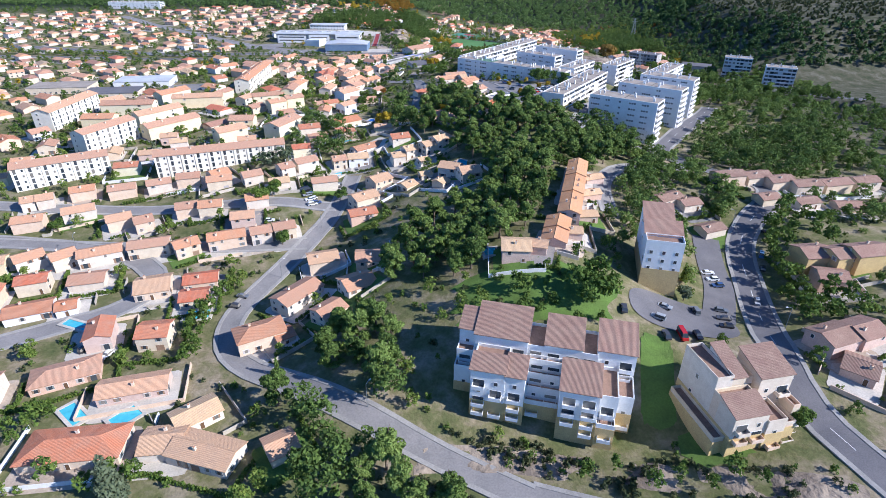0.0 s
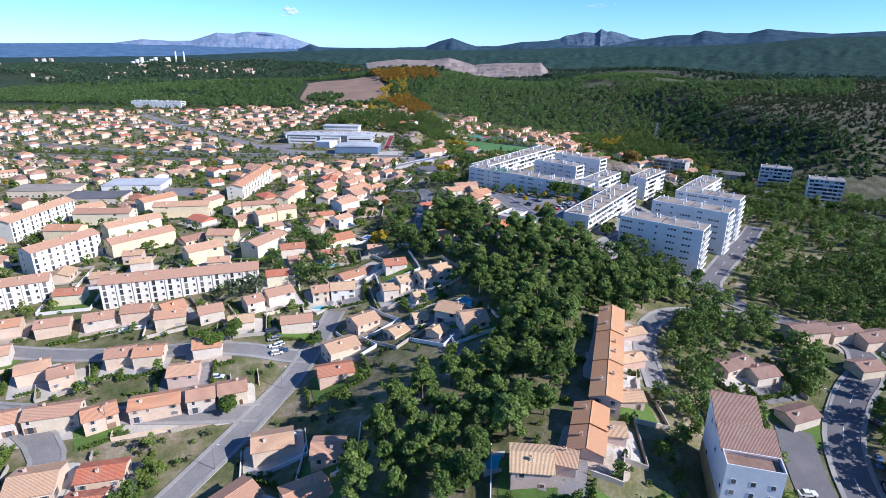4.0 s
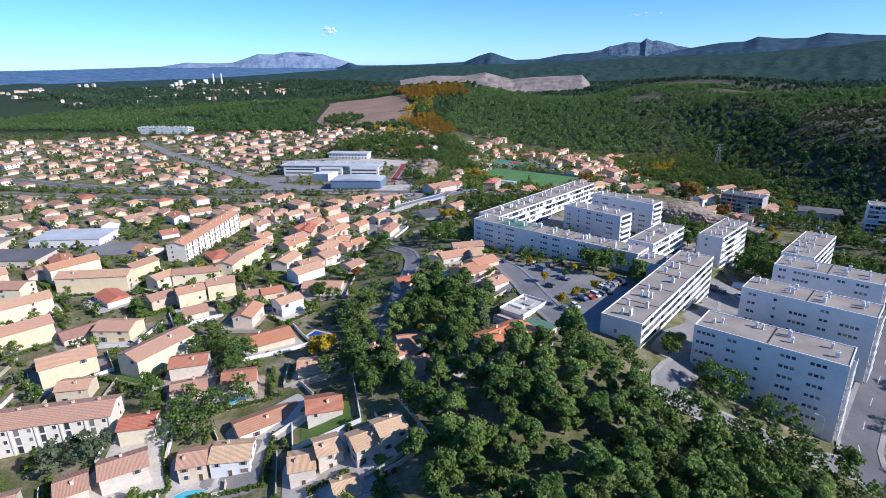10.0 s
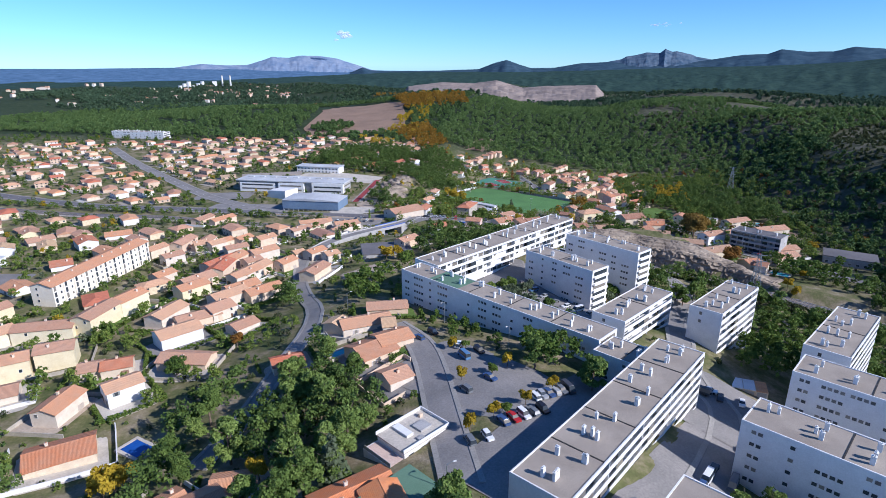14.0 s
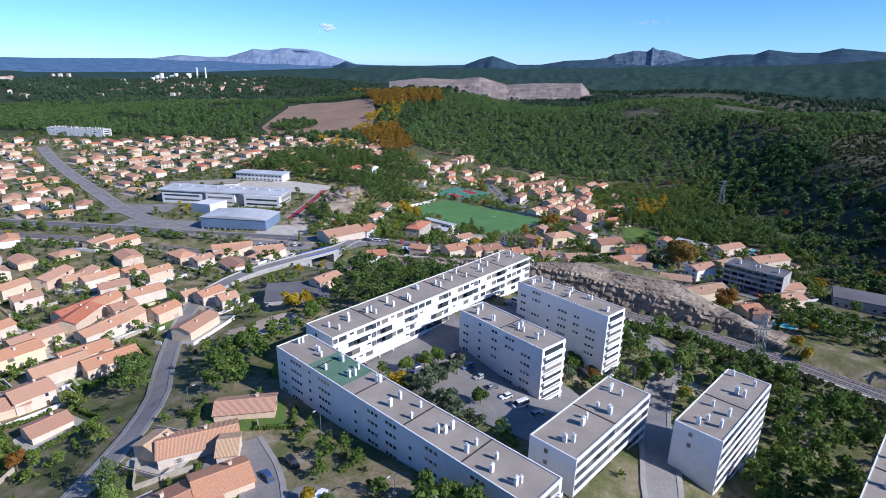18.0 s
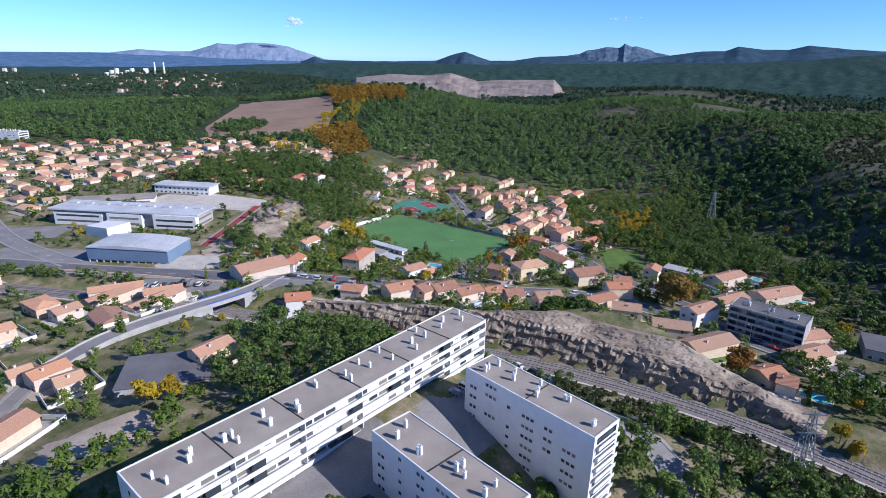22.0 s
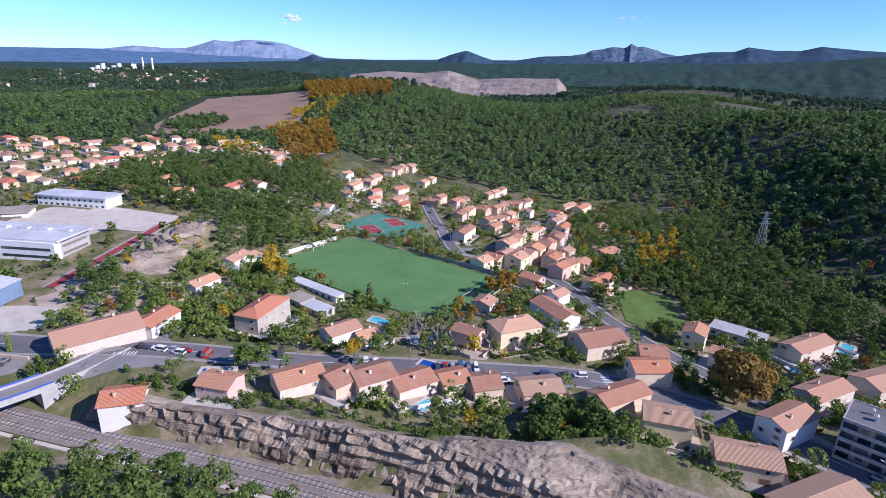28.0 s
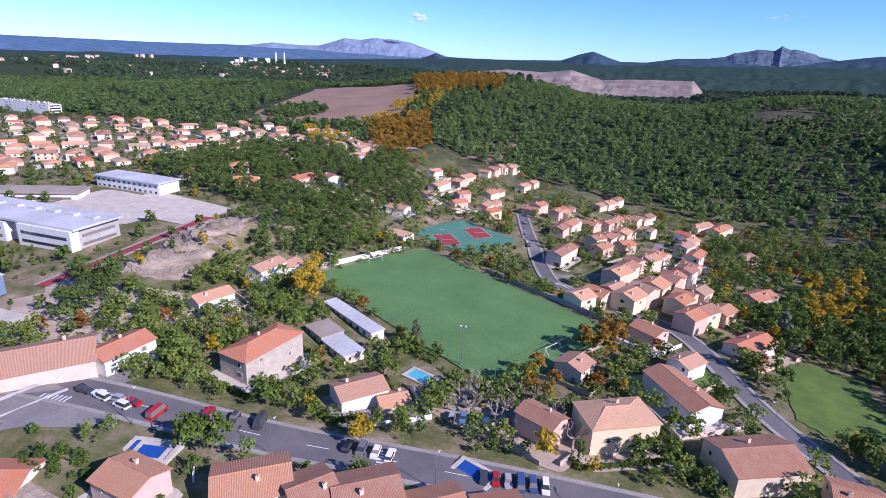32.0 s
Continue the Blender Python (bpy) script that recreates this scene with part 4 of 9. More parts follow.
# ---- trees ----
def tuft_cloud(rng, lobes, count, size, squash=0.75):
    """Small tilted leaf tufts spread through the outer shell of several lobes."""
    pts, out_dirs = [], []
    vol = np.array([r ** 2 for *_, r in lobes])
    for (cx, cy, cz, r), k in zip(lobes, np.maximum(3, (1.35 * count * vol / vol.sum())).astype(int)):
        d = rng.normal(size=(k, 3))
        d /= np.linalg.norm(d, axis=1)[:, None]
        d[:, 2] = np.where(d[:, 2] < -0.35, -d[:, 2] * 0.5, d[:, 2])
        rr = r * (0.72 + 0.34 * rng.random((k, 1)))
        pts.append(np.array((cx, cy, cz)) + d * rr * np.array((1, 1, squash)))
        out_dirs.append(d)
    p = np.concatenate(pts)
    n = len(p)
    # tufts lie roughly along the outside of the crown
    nrm = np.concatenate(out_dirs) + 0.7 * rng.normal(size=(n, 3)) + np.array((0, 0, 0.25))
    nrm /= np.linalg.norm(nrm, axis=1)[:, None]
    u = np.cross(nrm, rng.normal(size=(n, 3)))
    u /= np.linalg.norm(u, axis=1)[:, None]
    w = np.cross(nrm, u)
    s = 0.88 * size * (0.6 + 0.8 * rng.random((n, 1)))
    tri = np.stack([p + u * s, p - u * s * 0.5 + w * s * 0.8, p - u * s * 0.5 - w * s * 0.8], 1)
    return tri.reshape(-1, 3)


def tufts_mesh(name, vs, mat):
    me = bpy.data.meshes.new(name)
    n = len(vs) // 3
    me.vertices.add(len(vs))
    me.vertices.foreach_set("co", np.asarray(vs, np.float32).reshape(-1))
    me.loops.add(len(vs))
    me.loops.foreach_set("vertex_index", np.arange(len(vs), dtype=np.int32))
    me.polygons.add(n)
    me.polygons.foreach_set("loop_start", np.arange(0, len(vs), 3, dtype=np.int32))
    me.materials.append(M[mat])
    me.update(calc_edges=True)
    me.validate()
    return me


def lobes_of(rng, r, z, style):
    out = []
    if style == "pine":
        for _ in range(26):
            u = rng.random()
            a, q = rng.random() * 6.28, r * 0.8 * math.sqrt(rng.random()) * (1 - 0.5 * u)
            out.append((q * math.cos(a), q * math.sin(a), z + r * (1.3 * u - 0.55), r * rng.uniform(0.15, 0.33)))
    elif style == "round":
        out.append((0, 0, z, r * 0.72))
        for _ in range(8):
            a, q = rng.random() * 6.28, r * 0.55
            out.append((q * math.cos(a), q * math.sin(a), z + r * rng.uniform(-0.45, 0.6), r * rng.uniform(0.32, 0.48)))
    elif style == "cone":
        for k in range(9):
            f = k / 8
            out.append((rng.uniform(-0.15, 0.15) * r, rng.uniform(-0.15, 0.15) * r, z + r * (f * 3.0 - 1.0), r * (0.95 - 0.8 * f)))
    else:
        for k in range(8):
            f = k / 7
            out.append((0, 0, z + r * (f * 7 - 1.0), r * (0.95 - 0.55 * f ** 2)))
    return out


def trunk_geo(rng, h, r):
    g = Geo()
    g.tube(0, 0, -0.8, h, r, r * 0.5, 7)
    for _ in range(4):
        a, k = rng.random() * 6.28, rng.uniform(0.55, 0.95)
        dx, dy = math.cos(a) * h * 0.35, math.sin(a) * h * 0.35
        b, t = [], []
        for i in range(4):
            c, s = math.cos(i * 1.57), math.sin(i * 1.57)
            b.append((c * r * 0.45, s * r * 0.45, h * k))
            t.append((dx + c * r * 0.15, dy + s * r * 0.15, h * k + h * 0.35))
        g.solid(b, t)
    return g


def tree_kinds():
    """Trunk and crown meshes, a few of each kind, for trees about 8 m wide."""
    out = {}
    for style, shape, mat, r, z, th, n, size in (("pine", "pine", "pine", 4.5, 5.0, 7.0, 3000, 0.34), ("garden", "round", "leaf", 2.7, 3.0, 2.6, 1300, 0.29), ("olive", "round", "olive", 2.3, 3.0, 2.2, 700, 0.36),
                                                  ("gold", "round", "gold", 3.0, 4.4, 3.2, 800, 0.42), ("rust", "round", "rust", 3.6, 5.6, 4.0, 1000, 0.46), ("cypress", "spire", "pine", 0.9, 1.6, 1.0, 420, 0.36), ("cedar", "cone", "olive", 3.2, 4.0, 2.5, 1100, 0.5), ("great", "round", "bronze", 10.5, 12.0, 9.0, 6500, 0.75)):
        out[style] = []
        for k in range(5 if style in ("pine", "garden") else 2):
            rng = np.random.default_rng(100 + k + len(out) * 17)
            crown = tufts_mesh("crown", tuft_cloud(rng, lobes_of(rng, r, z, shape), n, size), mat)
            out[style].append((trunk_geo(rng, th, 0.8 if style == "great" else 0.28 if style in ("pine", "rust") else 0.18).mesh("trunk", "bark"), crown))
    return out


TREES = tree_kinds()
TREE_WORDS = {"pine": ("aleppo pine with a broad dark green crown", "tree"), "garden": ("leafy green garden tree with a rounded crown", "tree"), "olive": ("grey-green bushy olive tree", "tree"), "gold": ("tree with yellow autumn leaves", "tree"),
              "rust": ("plane tree with russet autumn leaves", "tree"), "cypress": ("slim dark green cypress tree", "tree"), "cedar": ("tall conical blue-green cedar", "tree"), "great": ("very large plane tree with bronze autumn leaves", "tree")}


def tree(kind, x, y, size=1.0, z=None):
    rng = random.Random(int(x * 101 + y * 57))
    tr, cr = TREES[kind][rng.randrange(len(TREES[kind]))]
    t = thing(kind + "_tree" if kind in ("pine", "cedar", "cypress", "olive") else "tree", pose(x, y, gz(x, y) if z is None else z, 0, 0, rng.random() * 360) @ Matrix.Diagonal((size, size, size * rng.uniform(0.9, 1.12), 1)), *TREE_WORDS[kind], "trees")
    part("trunk", tr, None, t)
    part("crown", cr, None, t)
    return t


def wood(name, spots, mat, label, radius=3.6, tufts=70, size=0.9, height=5.5, seed=1, cat="trees"):
    """Many trees as one piece: spots is an array of x, y, scale."""
    rng = np.random.default_rng(seed)
    bases = [tuft_cloud(rng, lobes_of(rng, radius, height, "pine"), tufts, size) for _ in range(12)]
    out = []
    zs = ground_z(spots[:, 0], spots[:, 1])
    pick, turn = rng.integers(0, 12, len(spots)), rng.random(len(spots)) * 6.28
    for k in range(len(spots)):
        b = bases[pick[k]]
        c, s, q = math.cos(turn[k]), math.sin(turn[k]), spots[k, 2]
        o = np.empty_like(b)
        o[:, 0] = (b[:, 0] * c - b[:, 1] * s) * q + spots[k, 0]
        o[:, 1] = (b[:, 0] * s + b[:, 1] * c) * q + spots[k, 1]
        o[:, 2] = b[:, 2] * q + zs[k]
        out.append(o)
    return tagged(new(name, tufts_mesh(name, np.concatenate(out), mat)), label, cat, kind="stuff")


# ---- keep the railway and its rock wall clear ----
for (ax_, ay_), (bx_, by_) in zip(RAIL, RAIL[1:]):
    l_, a_ = math.hypot(bx_ - ax_, by_ - ay_), math.atan2(by_ - ay_, bx_ - ax_)
    grow_ = 16.0 if -20 < ax_ < 180 else 1.0
    ox_, oy_ = -math.sin(a_) * (grow_ - 1) / 2, math.cos(a_) * (grow_ - 1) / 2
    take_rect((ax_ + bx_) / 2 + ox_, (ay_ + by_) / 2 + oy_, math.degrees(a_), l_ + 4, 13 + grow_)
    if 100 < ax_ < 300:
        take_rect((ax_ + bx_) / 2 + math.sin(a_) * 15, (ay_ + by_) / 2 - math.cos(a_) * 15, math.degrees(a_), l_ + 4, 18)

# ---- streets ----
road("main_street", [(-520, 700), (-330, 650), (-200, 640), (-130, 634), (-60, 630), (12, 633), (55, 638), (95, 644), (135, 646), (170, 632), (197, 612), (224, 584), (280, 520), (330, 440)], 11, "asphalt", "main street of the village with dashed centre line", centre=True)
road("town_road", [(-490, 921), (-380, 820), (-260, 722), (-200, 672), (-137, 641)], 9, "pale_asphalt", "straight town road lined with houses", centre=True)
road("bridge_road", [(-62, 553), (-66, 520), (-45, 470), (-15.6, 421.3), (-16.9, 377), (-20, 340)], 4.6, "pale_asphalt", "narrow street over the railway")
road("hamlet_road", [(190, 640), (160, 678), (147, 701), (135, 745), (118, 755), (100, 768), (85, 775), (78, 790), (64, 840), (50, 900)], 5.5, "asphalt", "narrow lane round the sports ground")
road("hill_lane", [(78, 785), (110, 800), (128, 840), (134, 880)], 5, "pale_asphalt", "lane climbing to the hamlet", kerb=False)
road("estate_street", [(-290, 60), (-134, 150), (-112, 160), (-104.8, 181.3), (-140, 205), (-260, 215)], 7, "pale_asphalt", "estate street between garden walls")
road("hill_street", [(20, 84), (-12, 102.3), (-42, 121), (-66, 134), (-72.7, 151.4), (-69.8, 171.7), (-57.5, 207.1), (-48.9, 227.9), (-46, 268.5)], 6, "pale_asphalt", "street winding uphill past the houses")
road("estate_row", [(-57.5, 207.1), (-90.7, 201.3), (-150, 205), (-300, 215)], 5.5, "pale_asphalt", "street along a row of houses")
road("upper_row", [(-48.9, 234.8), (-98.8, 236), (-160, 235), (-300, 250)], 5.5, "pale_asphalt", "street along a row of houses")
road("lower_road", [(20, 84), (60, 70), (97, 60), (140, 40)], 7.5, "pale_asphalt", "road below the rocky bank")
road("avenue", [(110, 60), (97, 88), (91.4, 115.8), (106, 159.3), (112.7, 188.2), (126, 206.3), (138.3, 216.9), (147.8, 237.1), (125.3, 257.9), (113.4, 287.1), (134.2, 316.8), (160, 351), (187.7, 394.2)], 8, "asphalt", "avenue climbing to the housing blocks", centre=True)
road("terrace_street", [(125.3, 257.9), (87.3, 256), (68.2, 230.2), (65.3, 198.1)], 5, "pale_asphalt", "cul-de-sac beside the terrace")
road("block_street", [(113.4, 287.1), (85.4, 294), (66.8, 300.6), (94.4, 331.1), (122, 385), (107.7, 397.9), (128.7, 483), (140.9, 502.8), (120, 530), (92, 545)], 7, "pale_asphalt", "service street among the housing blocks")
patch("car_park", 51.9, 370.6, 62, 30, -36, "pale_asphalt", "asphalt car park in front of the long block", "car park", 0.2)
patch("car_park", 67, 355.5, 64, 16, 57, "pale_asphalt", "asphalt car park along the slab block", "car park", 0.26, corner=0.0)
road("lot_lane", [(14, 412), (25.5, 399), (32.5, 382), (41, 353), (48, 329)], 7, "pale_asphalt", "straight lane with a kerb beside the car park", lift=0.34)
patch("forecourt", 97.5, 349, 76, 15, 57, "pale_asphalt", "asphalt forecourt below the balconies of the slab block", "yard", 0.2, corner=0.1)
patch("forecourt", 116, 384, 34, 24, 55, "pale_asphalt", "asphalt yard in front of a row of garages", "yard", 0.22, corner=0.3)
patch("forecourt", 121, 366, 44, 12, -36, "pale_asphalt", "asphalt strip between the housing blocks", "yard", 0.24, corner=0.2)
patch("courtyard", 68, 463, 84, 46, -36, "pale_asphalt", "paved courtyard between the blocks", "courtyard", 0.2)
patch("apron", 99, 543, 27, 17, -30, "pale_asphalt", "asphalt apron at the end of the long block", "car park", 0.2, corner=0.5)
patch("service_yard", 78, 503, 78, 22, 54, "pale_asphalt", "asphalt yard along the pillars of the long block", "yard", 0.24)
patch("bare_slope", -48, 668, 58, 40, 6, "dirt", "bare stony slope above the street", "ground patch", 0.2, 0.5, corner=0.8, hard=False)
patch("gravel_yard", -74, 648, 34, 20, 4, "paving", "pale gravel yard beside the street", "yard", 0.24, 0.2, corner=0.6)
patch("street_car_park", -64, 619, 42, 12, 4, "pale_asphalt", "asphalt car park beside the railway", "car park", 0.2)
patch("gravel_lot", -16.5, 493.3, 28, 15, 40, "dirt", "bare gravel lot behind the long block", "ground patch", 0.2, 0.3, corner=0.7)
patch("school_forecourt", -205, 690, 50, 26, 10, "pale_asphalt", "asphalt forecourt of the school", "yard", 0.2)
patch("park_lawn", 172, 715, 24, 46, -8, "lawn", "green park lawn behind garden walls", "lawn", 0.2, 0.2, corner=0.7)
patch("turning_circle", 73.9, 140.9, 33, 20, -12, "asphalt", "asphalt car park with a turning circle", "car park", 0.2, corner=0.9)
road("car_park_lane", [(86.3, 142), (96.1, 162.4), (97.8, 175.9), (102.4, 193.2)], 10, "asphalt", "parking lane beside the narrow block", kerb=False)
patch("lawn", 58.4, 115.7, 9, 26, -12, "lawn", "mown green lawn between the stepped flats", "lawn", 0.15, 0.1, corner=0.6)
patch("lawn", 28.4, 142.4, 48, 22, 0, "lawn", "rough green grass behind the stepped flats", "lawn", 0.15, 0.4, corner=0.9, hard=False)
patch("lawn", 67.1, 96.7, 16, 12, 12, "lawn", "green grass in front of the stepped flats", "lawn", 0.15, 0.3, corner=0.9, hard=False)
patch("garden_track", -58, 842, 84, 9, 8, "dirt", "bare earth track between gardens", "track", 0.2, 0.4, corner=0.6)
patch("school_court", -138, 762, 60, 40, -6, "paving", "pale paved sports court of the school", "yard", 0.18)
patch("school_yard", -112, 772, 56, 34, -6, "paving", "paved school yard", "yard", 0.2)
patch("junction", -14, 624, 30, 17, 20, "pale_asphalt", "wide asphalt street junction beside the bridge", "road", 0.19, corner=0.6)
patch("gym_forecourt", -160, 650, 70, 26, 0, "pale_asphalt", "asphalt forecourt", "yard", 0.2)
patch("sports_pitch", 48.6, 737.5, 111, 61, -32, "turf", "green football pitch with faded white lines", "sports pitch", 0.3, corner=0.0)
patch("tennis_courts", 31, 822, 46, 38, -32, "court_green", "green tennis court surround", "tennis court", 0.3, corner=0.0)

# ---- white housing blocks ----
flats(48.8, 499.1, 54.3, 105, 14, 1.6, 17.6, 5, open_ground=True, joints=5)
flats(49.5, 420.5, -36, 88, 11, 4.8, 19.4, 5, front="plain", back="plain", green=(15, 30), joints=4)
flats(90.0, 385.4, -36, 17, 12, 4.3, 18.7, 5, front="plain", back="plain", joints=1, label="short lower white block joining two long ones")
flats(83.2, 354.5, 56.8, 75, 13, 4.0, 21.7, 6, joints=4)
flats(77.2, 470.5, -42, 36, 11, -3.2, 17.8, 7, front="plain", joints=1, label="compact white six-storey block with flat roof")
flats(98.3, 498.6, -42, 40, 10.5, -6.4, 17.6, 8, front="plain", joints=1, label="compact white seven-storey block with flat roof")
flats(97.5, 423.0, 53, 35, 12, 3.7, 18.9, 5, joints=1, label="compact white five-storey block with balconies")
flats(130.9, 433.2, 52, 34, 11, -5.0, 18.7, 8, joints=1, label="compact white six-storey block with balconies")
flats(157.7, 408.5, 52, 39, 12, -4.0, 19.3, 8, joints=1, label="compact white six-storey block with balconies")
flats(102.3, 313.9, -35, 38, 13, -3.3, 22.3, 8, front="plain", joints=1, label="tall white eight-storey block with flat roof")
flats(127.0, 344.5, -37, 38, 12.5, -3.1, 21.9, 8, front="plain", joints=1, label="tall white eight-storey block with flat roof")
flats(146.5, 371.1, -36, 34, 12.5, -2.2, 21.4, 8, front="plain", joints=1, label="tall white eight-storey block with green-glazed stairwells")



# ---- houses, street by street ----
house(-111.5, 126.7, 25, 18.1, 9, 3, wall="pink", kind="hip", near=2)
house(-88.1, 120.5, 15, 18.4, 8, 3, wall="pink", near=2)
house(-92.5, 99, 7, 23.9, 11, 3.2, "red", kind="hip", near=2)
house(-70.5, 100.1, 7, 10.2, 9, 3, "sand", near=2)
house(-58.8, 97.1, -16, 17.1, 9, 3, "sand", near=2)
house(-66.1, 109.5, 40, 11.6, 8, 3, "sand", near=2)
house(-40.4, 98.2, 33, 7.3, 8, 3, near=2)
house(-92, 143.3, 8, 9.4, 9, 5.2, "red", near=2)
house(-105.9, 172.3, 18, 11.8, 12, 3.2, "sand", near=2)
house(-90.2, 177, 15, 11.8, 8, 3.2, "red", near=2)
house(-88.3, 165.7, 14, 9.4, 8, 3.2, "red", near=2)
house(-142.8, 158.6, 23, 14.5, 9, 3, "old", wall="white", near=2)
house(-131, 160.7, 22, 6.4, 7, 2.8, "old", wall="white", near=2)
house(-58.3, 142.8, 29, 15.2, 9, 5, "old", kind="hip", near=2)
house(-51, 143.1, 36, 5.8, 6, 3, "old", near=2)
house(-51.5, 165.2, 55, 16.8, 9, 5.2, near=2)
house(-37.5, 151.2, 49, 9.6, 8, 5, near=2)
house(-30, 165.1, 33, 10.9, 10, 5.2, near=2)
house(-47.1, 190.1, 19, 11.5, 9, 5.2, "sand", near=2)
house(-27.9, 180.2, 6, 8.6, 9, 5.2, near=2)
house(-161.9, 189.1, 43, 10.1, 8, 5, near=2)
house(-149.4, 190.5, 44, 8.8, 8, 5, near=2)
house(-135.9, 193.2, 25, 15.5, 8, 5, near=2)
house(-118.9, 198.7, 18, 15.2, 8, 5, near=2)
house(-104.1, 198.5, 36, 9.4, 8, 5, near=2)
house(-89.5, 204.6, 21, 14.6, 8, 5, near=2)
house(-76.5, 208.6, 22, 8.2, 8, 5, near=2)
house(-67.6, 212.4, 22, 8.7, 8, 5, near=2)
house(-182.1, 220.6, 20, 11.8, 8.5, 4.8)
house(-165.1, 229.8, 29, 12.8, 8.5, 4.8)
house(-143.3, 222.4, 32, 9.9, 8.5, 4.8)
house(-131.3, 220, 33, 7.5, 8.5, 4.8)
house(-116.3, 231.1, 21, 9.2, 8.5, 4.8)
house(-105.3, 231, 15, 9.8, 8.5, 4.8)
house(-193.2, 238.4, 28, 5.6, 8.5, 4.8)
house(-186.8, 240.8, 28, 6.8, 8.5, 4.8)
house(-173.6, 249, 26, 10.3, 8.5, 4.8)
house(-155.3, 250.7, 23, 11.8, 8.5, 4.8)
house(-139.7, 255.9, 26, 10.8, 8.5, 4.8)
house(-127.1, 261.4, 17, 10.6, 8.5, 4.8)
house(-109.9, 256.4, 20, 11.4, 8.5, 4.8)
house(-94.2, 257.9, 31, 9.2, 8.5, 4.8)
house(-84.8, 233.5, 20, 9.6, 8.5, 4.8)
house(-79.4, 265.4, 38, 7.0, 8.5, 4.8)
house(-71.1, 273.5, 36, 11.2, 8.5, 4.8)
house(-54.6, 278.5, 21, 7.0, 8, 4.8, near=2)
house(-45.1, 281.7, 13, 10.2, 9, 4.8, "sand", wall="white", near=2)
house(-23.7, 276.5, 20, 6.4, 8, 5, "sand", near=2)
house(-18, 280.3, 30, 6.3, 8, 5, "sand", near=2)
house(-8.4, 280.6, 36, 6.7, 8, 5, "sand", near=2)
house(-2.3, 284, 36, 7.5, 8, 5, "sand", near=2)
house(3.3, 246.8, -20, 9.1, 9, 5.2, "sand", near=2)
house(-31.2, 253.6, 41, 10.0, 9, 5.2, "sand", near=2)
house(-36.4, 235.2, 37, 11.6, 9, 5.2, "sand", near=2)
house(-16.6, 241.1, 47, 7.1, 7, 3, "sand", near=2)
house(-8.6, 249, 24, 5.5, 5, 3, "sand", near=2)
house(11.4, 235.5, 18, 9.1, 10, 5.2, "sand", near=2)
house(-1.1, 234.2, 55, 5.4, 6, 3, "sand", near=2)
house(-9.9, 268.5, 29, 6.2, 6, 3, "sand", near=2)
house(-111.9, 261.7, 42, 8.9, 10, 5, near=2)
house(-41.5, 296.2, 42, 18.5, 8, 3, "old", wall="white")
house(-71.4, 307, 28, 10.4, 8, 3)
house(26.7, 323.2, 43, 16.1, 9, 3.4, "bright")
house(35, 318.8, -57, 13.0, 8, 3.4, "bright")
house(-15, 386.3, 35, 9.8, 7, 3.2, "red")
house(-3.8, 330.9, 20, 9.7, 7, 3.2)
house(8.3, 426, 18, 15.1, 8, 3.2)
house(-61, 344.3, 39, 16.0, 11, 3.2, "old")
house(-77.7, 363, -87, 13.1, 8, 4.8)
house(-65.1, 374.1, 53, 10.8, 8, 5.4, wall="white")
house(-86.5, 386.3, 28, 7.0, 8, 3.2)
house(-78.4, 389, 31, 9.5, 8, 3.2, "red")
house(-114.6, 383.3, 40, 11.5, 9, 7.5, wall="cream")
house(-104.7, 392.5, 32, 12.0, 9, 7.5, wall="cream")
house(-105.1, 369.6, 38, 9.6, 9, 3.2)
house(-128.6, 413.5, 21, 21.8, 9, 5.5, wall="cream")
house(-114.8, 424.9, 90, 18.6, 9, 7.5, wall="cream")
house(-113.3, 441.4, 80, 14.7, 9, 7.5, wall="cream")
house(-166.2, 424.2, 70, 15.3, 9, 5.5, wall="cream")
house(-143.1, 405.7, 67, 10.8, 9, 5.5, wall="cream")
house(-129, 382.1, 52, 10.5, 9, 5)
house(-70.5, 412.2, 53, 15.3, 10, 5, wall="white")
house(-56.4, 395.3, 4, 17.6, 9, 3.2)
house(-73.1, 429.9, 48, 16.9, 9, 3.5)
house(-95.7, 462.2, 61, 14.0, 9, 5.5, wall="cream")
house(-72.7, 454.2, 59, 16.3, 9, 5)
house(-80.9, 485.7, 69, 17.4, 8, 5)
house(-104.6, 502.6, 72, 18.7, 9, 5, "red")
house(-59.8, 462, 55, 16.8, 9, 5)
house(-87.9, 431.5, 82, 16.1, 9, 4.8)
house(-50, 423.4, 62, 10.3, 8, 3.2)
house(-7.1, 322.6, 48, 9.1, 9, 3.2)
house(-14.7, 324.1, 57, 5.2, 8, 3)
house(2.3, 309.2, 34, 7.4, 8, 3)
house(26, 316.4, 20, 13.3, 11, 3.6, "bright", wall="white")
house(4.4, 409.6, 31, 17.7, 9, 3.2)
house(17.3, 396.1, 41, 11.4, 9, 3.2)
house(23.2, 374.3, 45, 7.8, 8, 3.2)
house(-135.8, 536.2, 41, 6.9, 8, 4.6)
house(-126.6, 538.8, 60, 10.1, 8, 4.6)
house(-156.6, 523.3, 75, 13.0, 8, 4.6)
house(-109.2, 530.4, 47, 12.6, 8, 4.6)
house(-88, 507.4, 58, 9.4, 8, 4.6)
house(-91.2, 576.9, 63, 10.3, 8, 4.6)
house(-174.3, 604.4, 82, 16.6, 8, 4.6)
house(-160.2, 606, 69, 19.4, 8, 4.6)
house(-87.2, 601.3, 67, 24.4, 8, 4.6)
house(-65.1, 599, 69, 26.7, 8, 4.6)
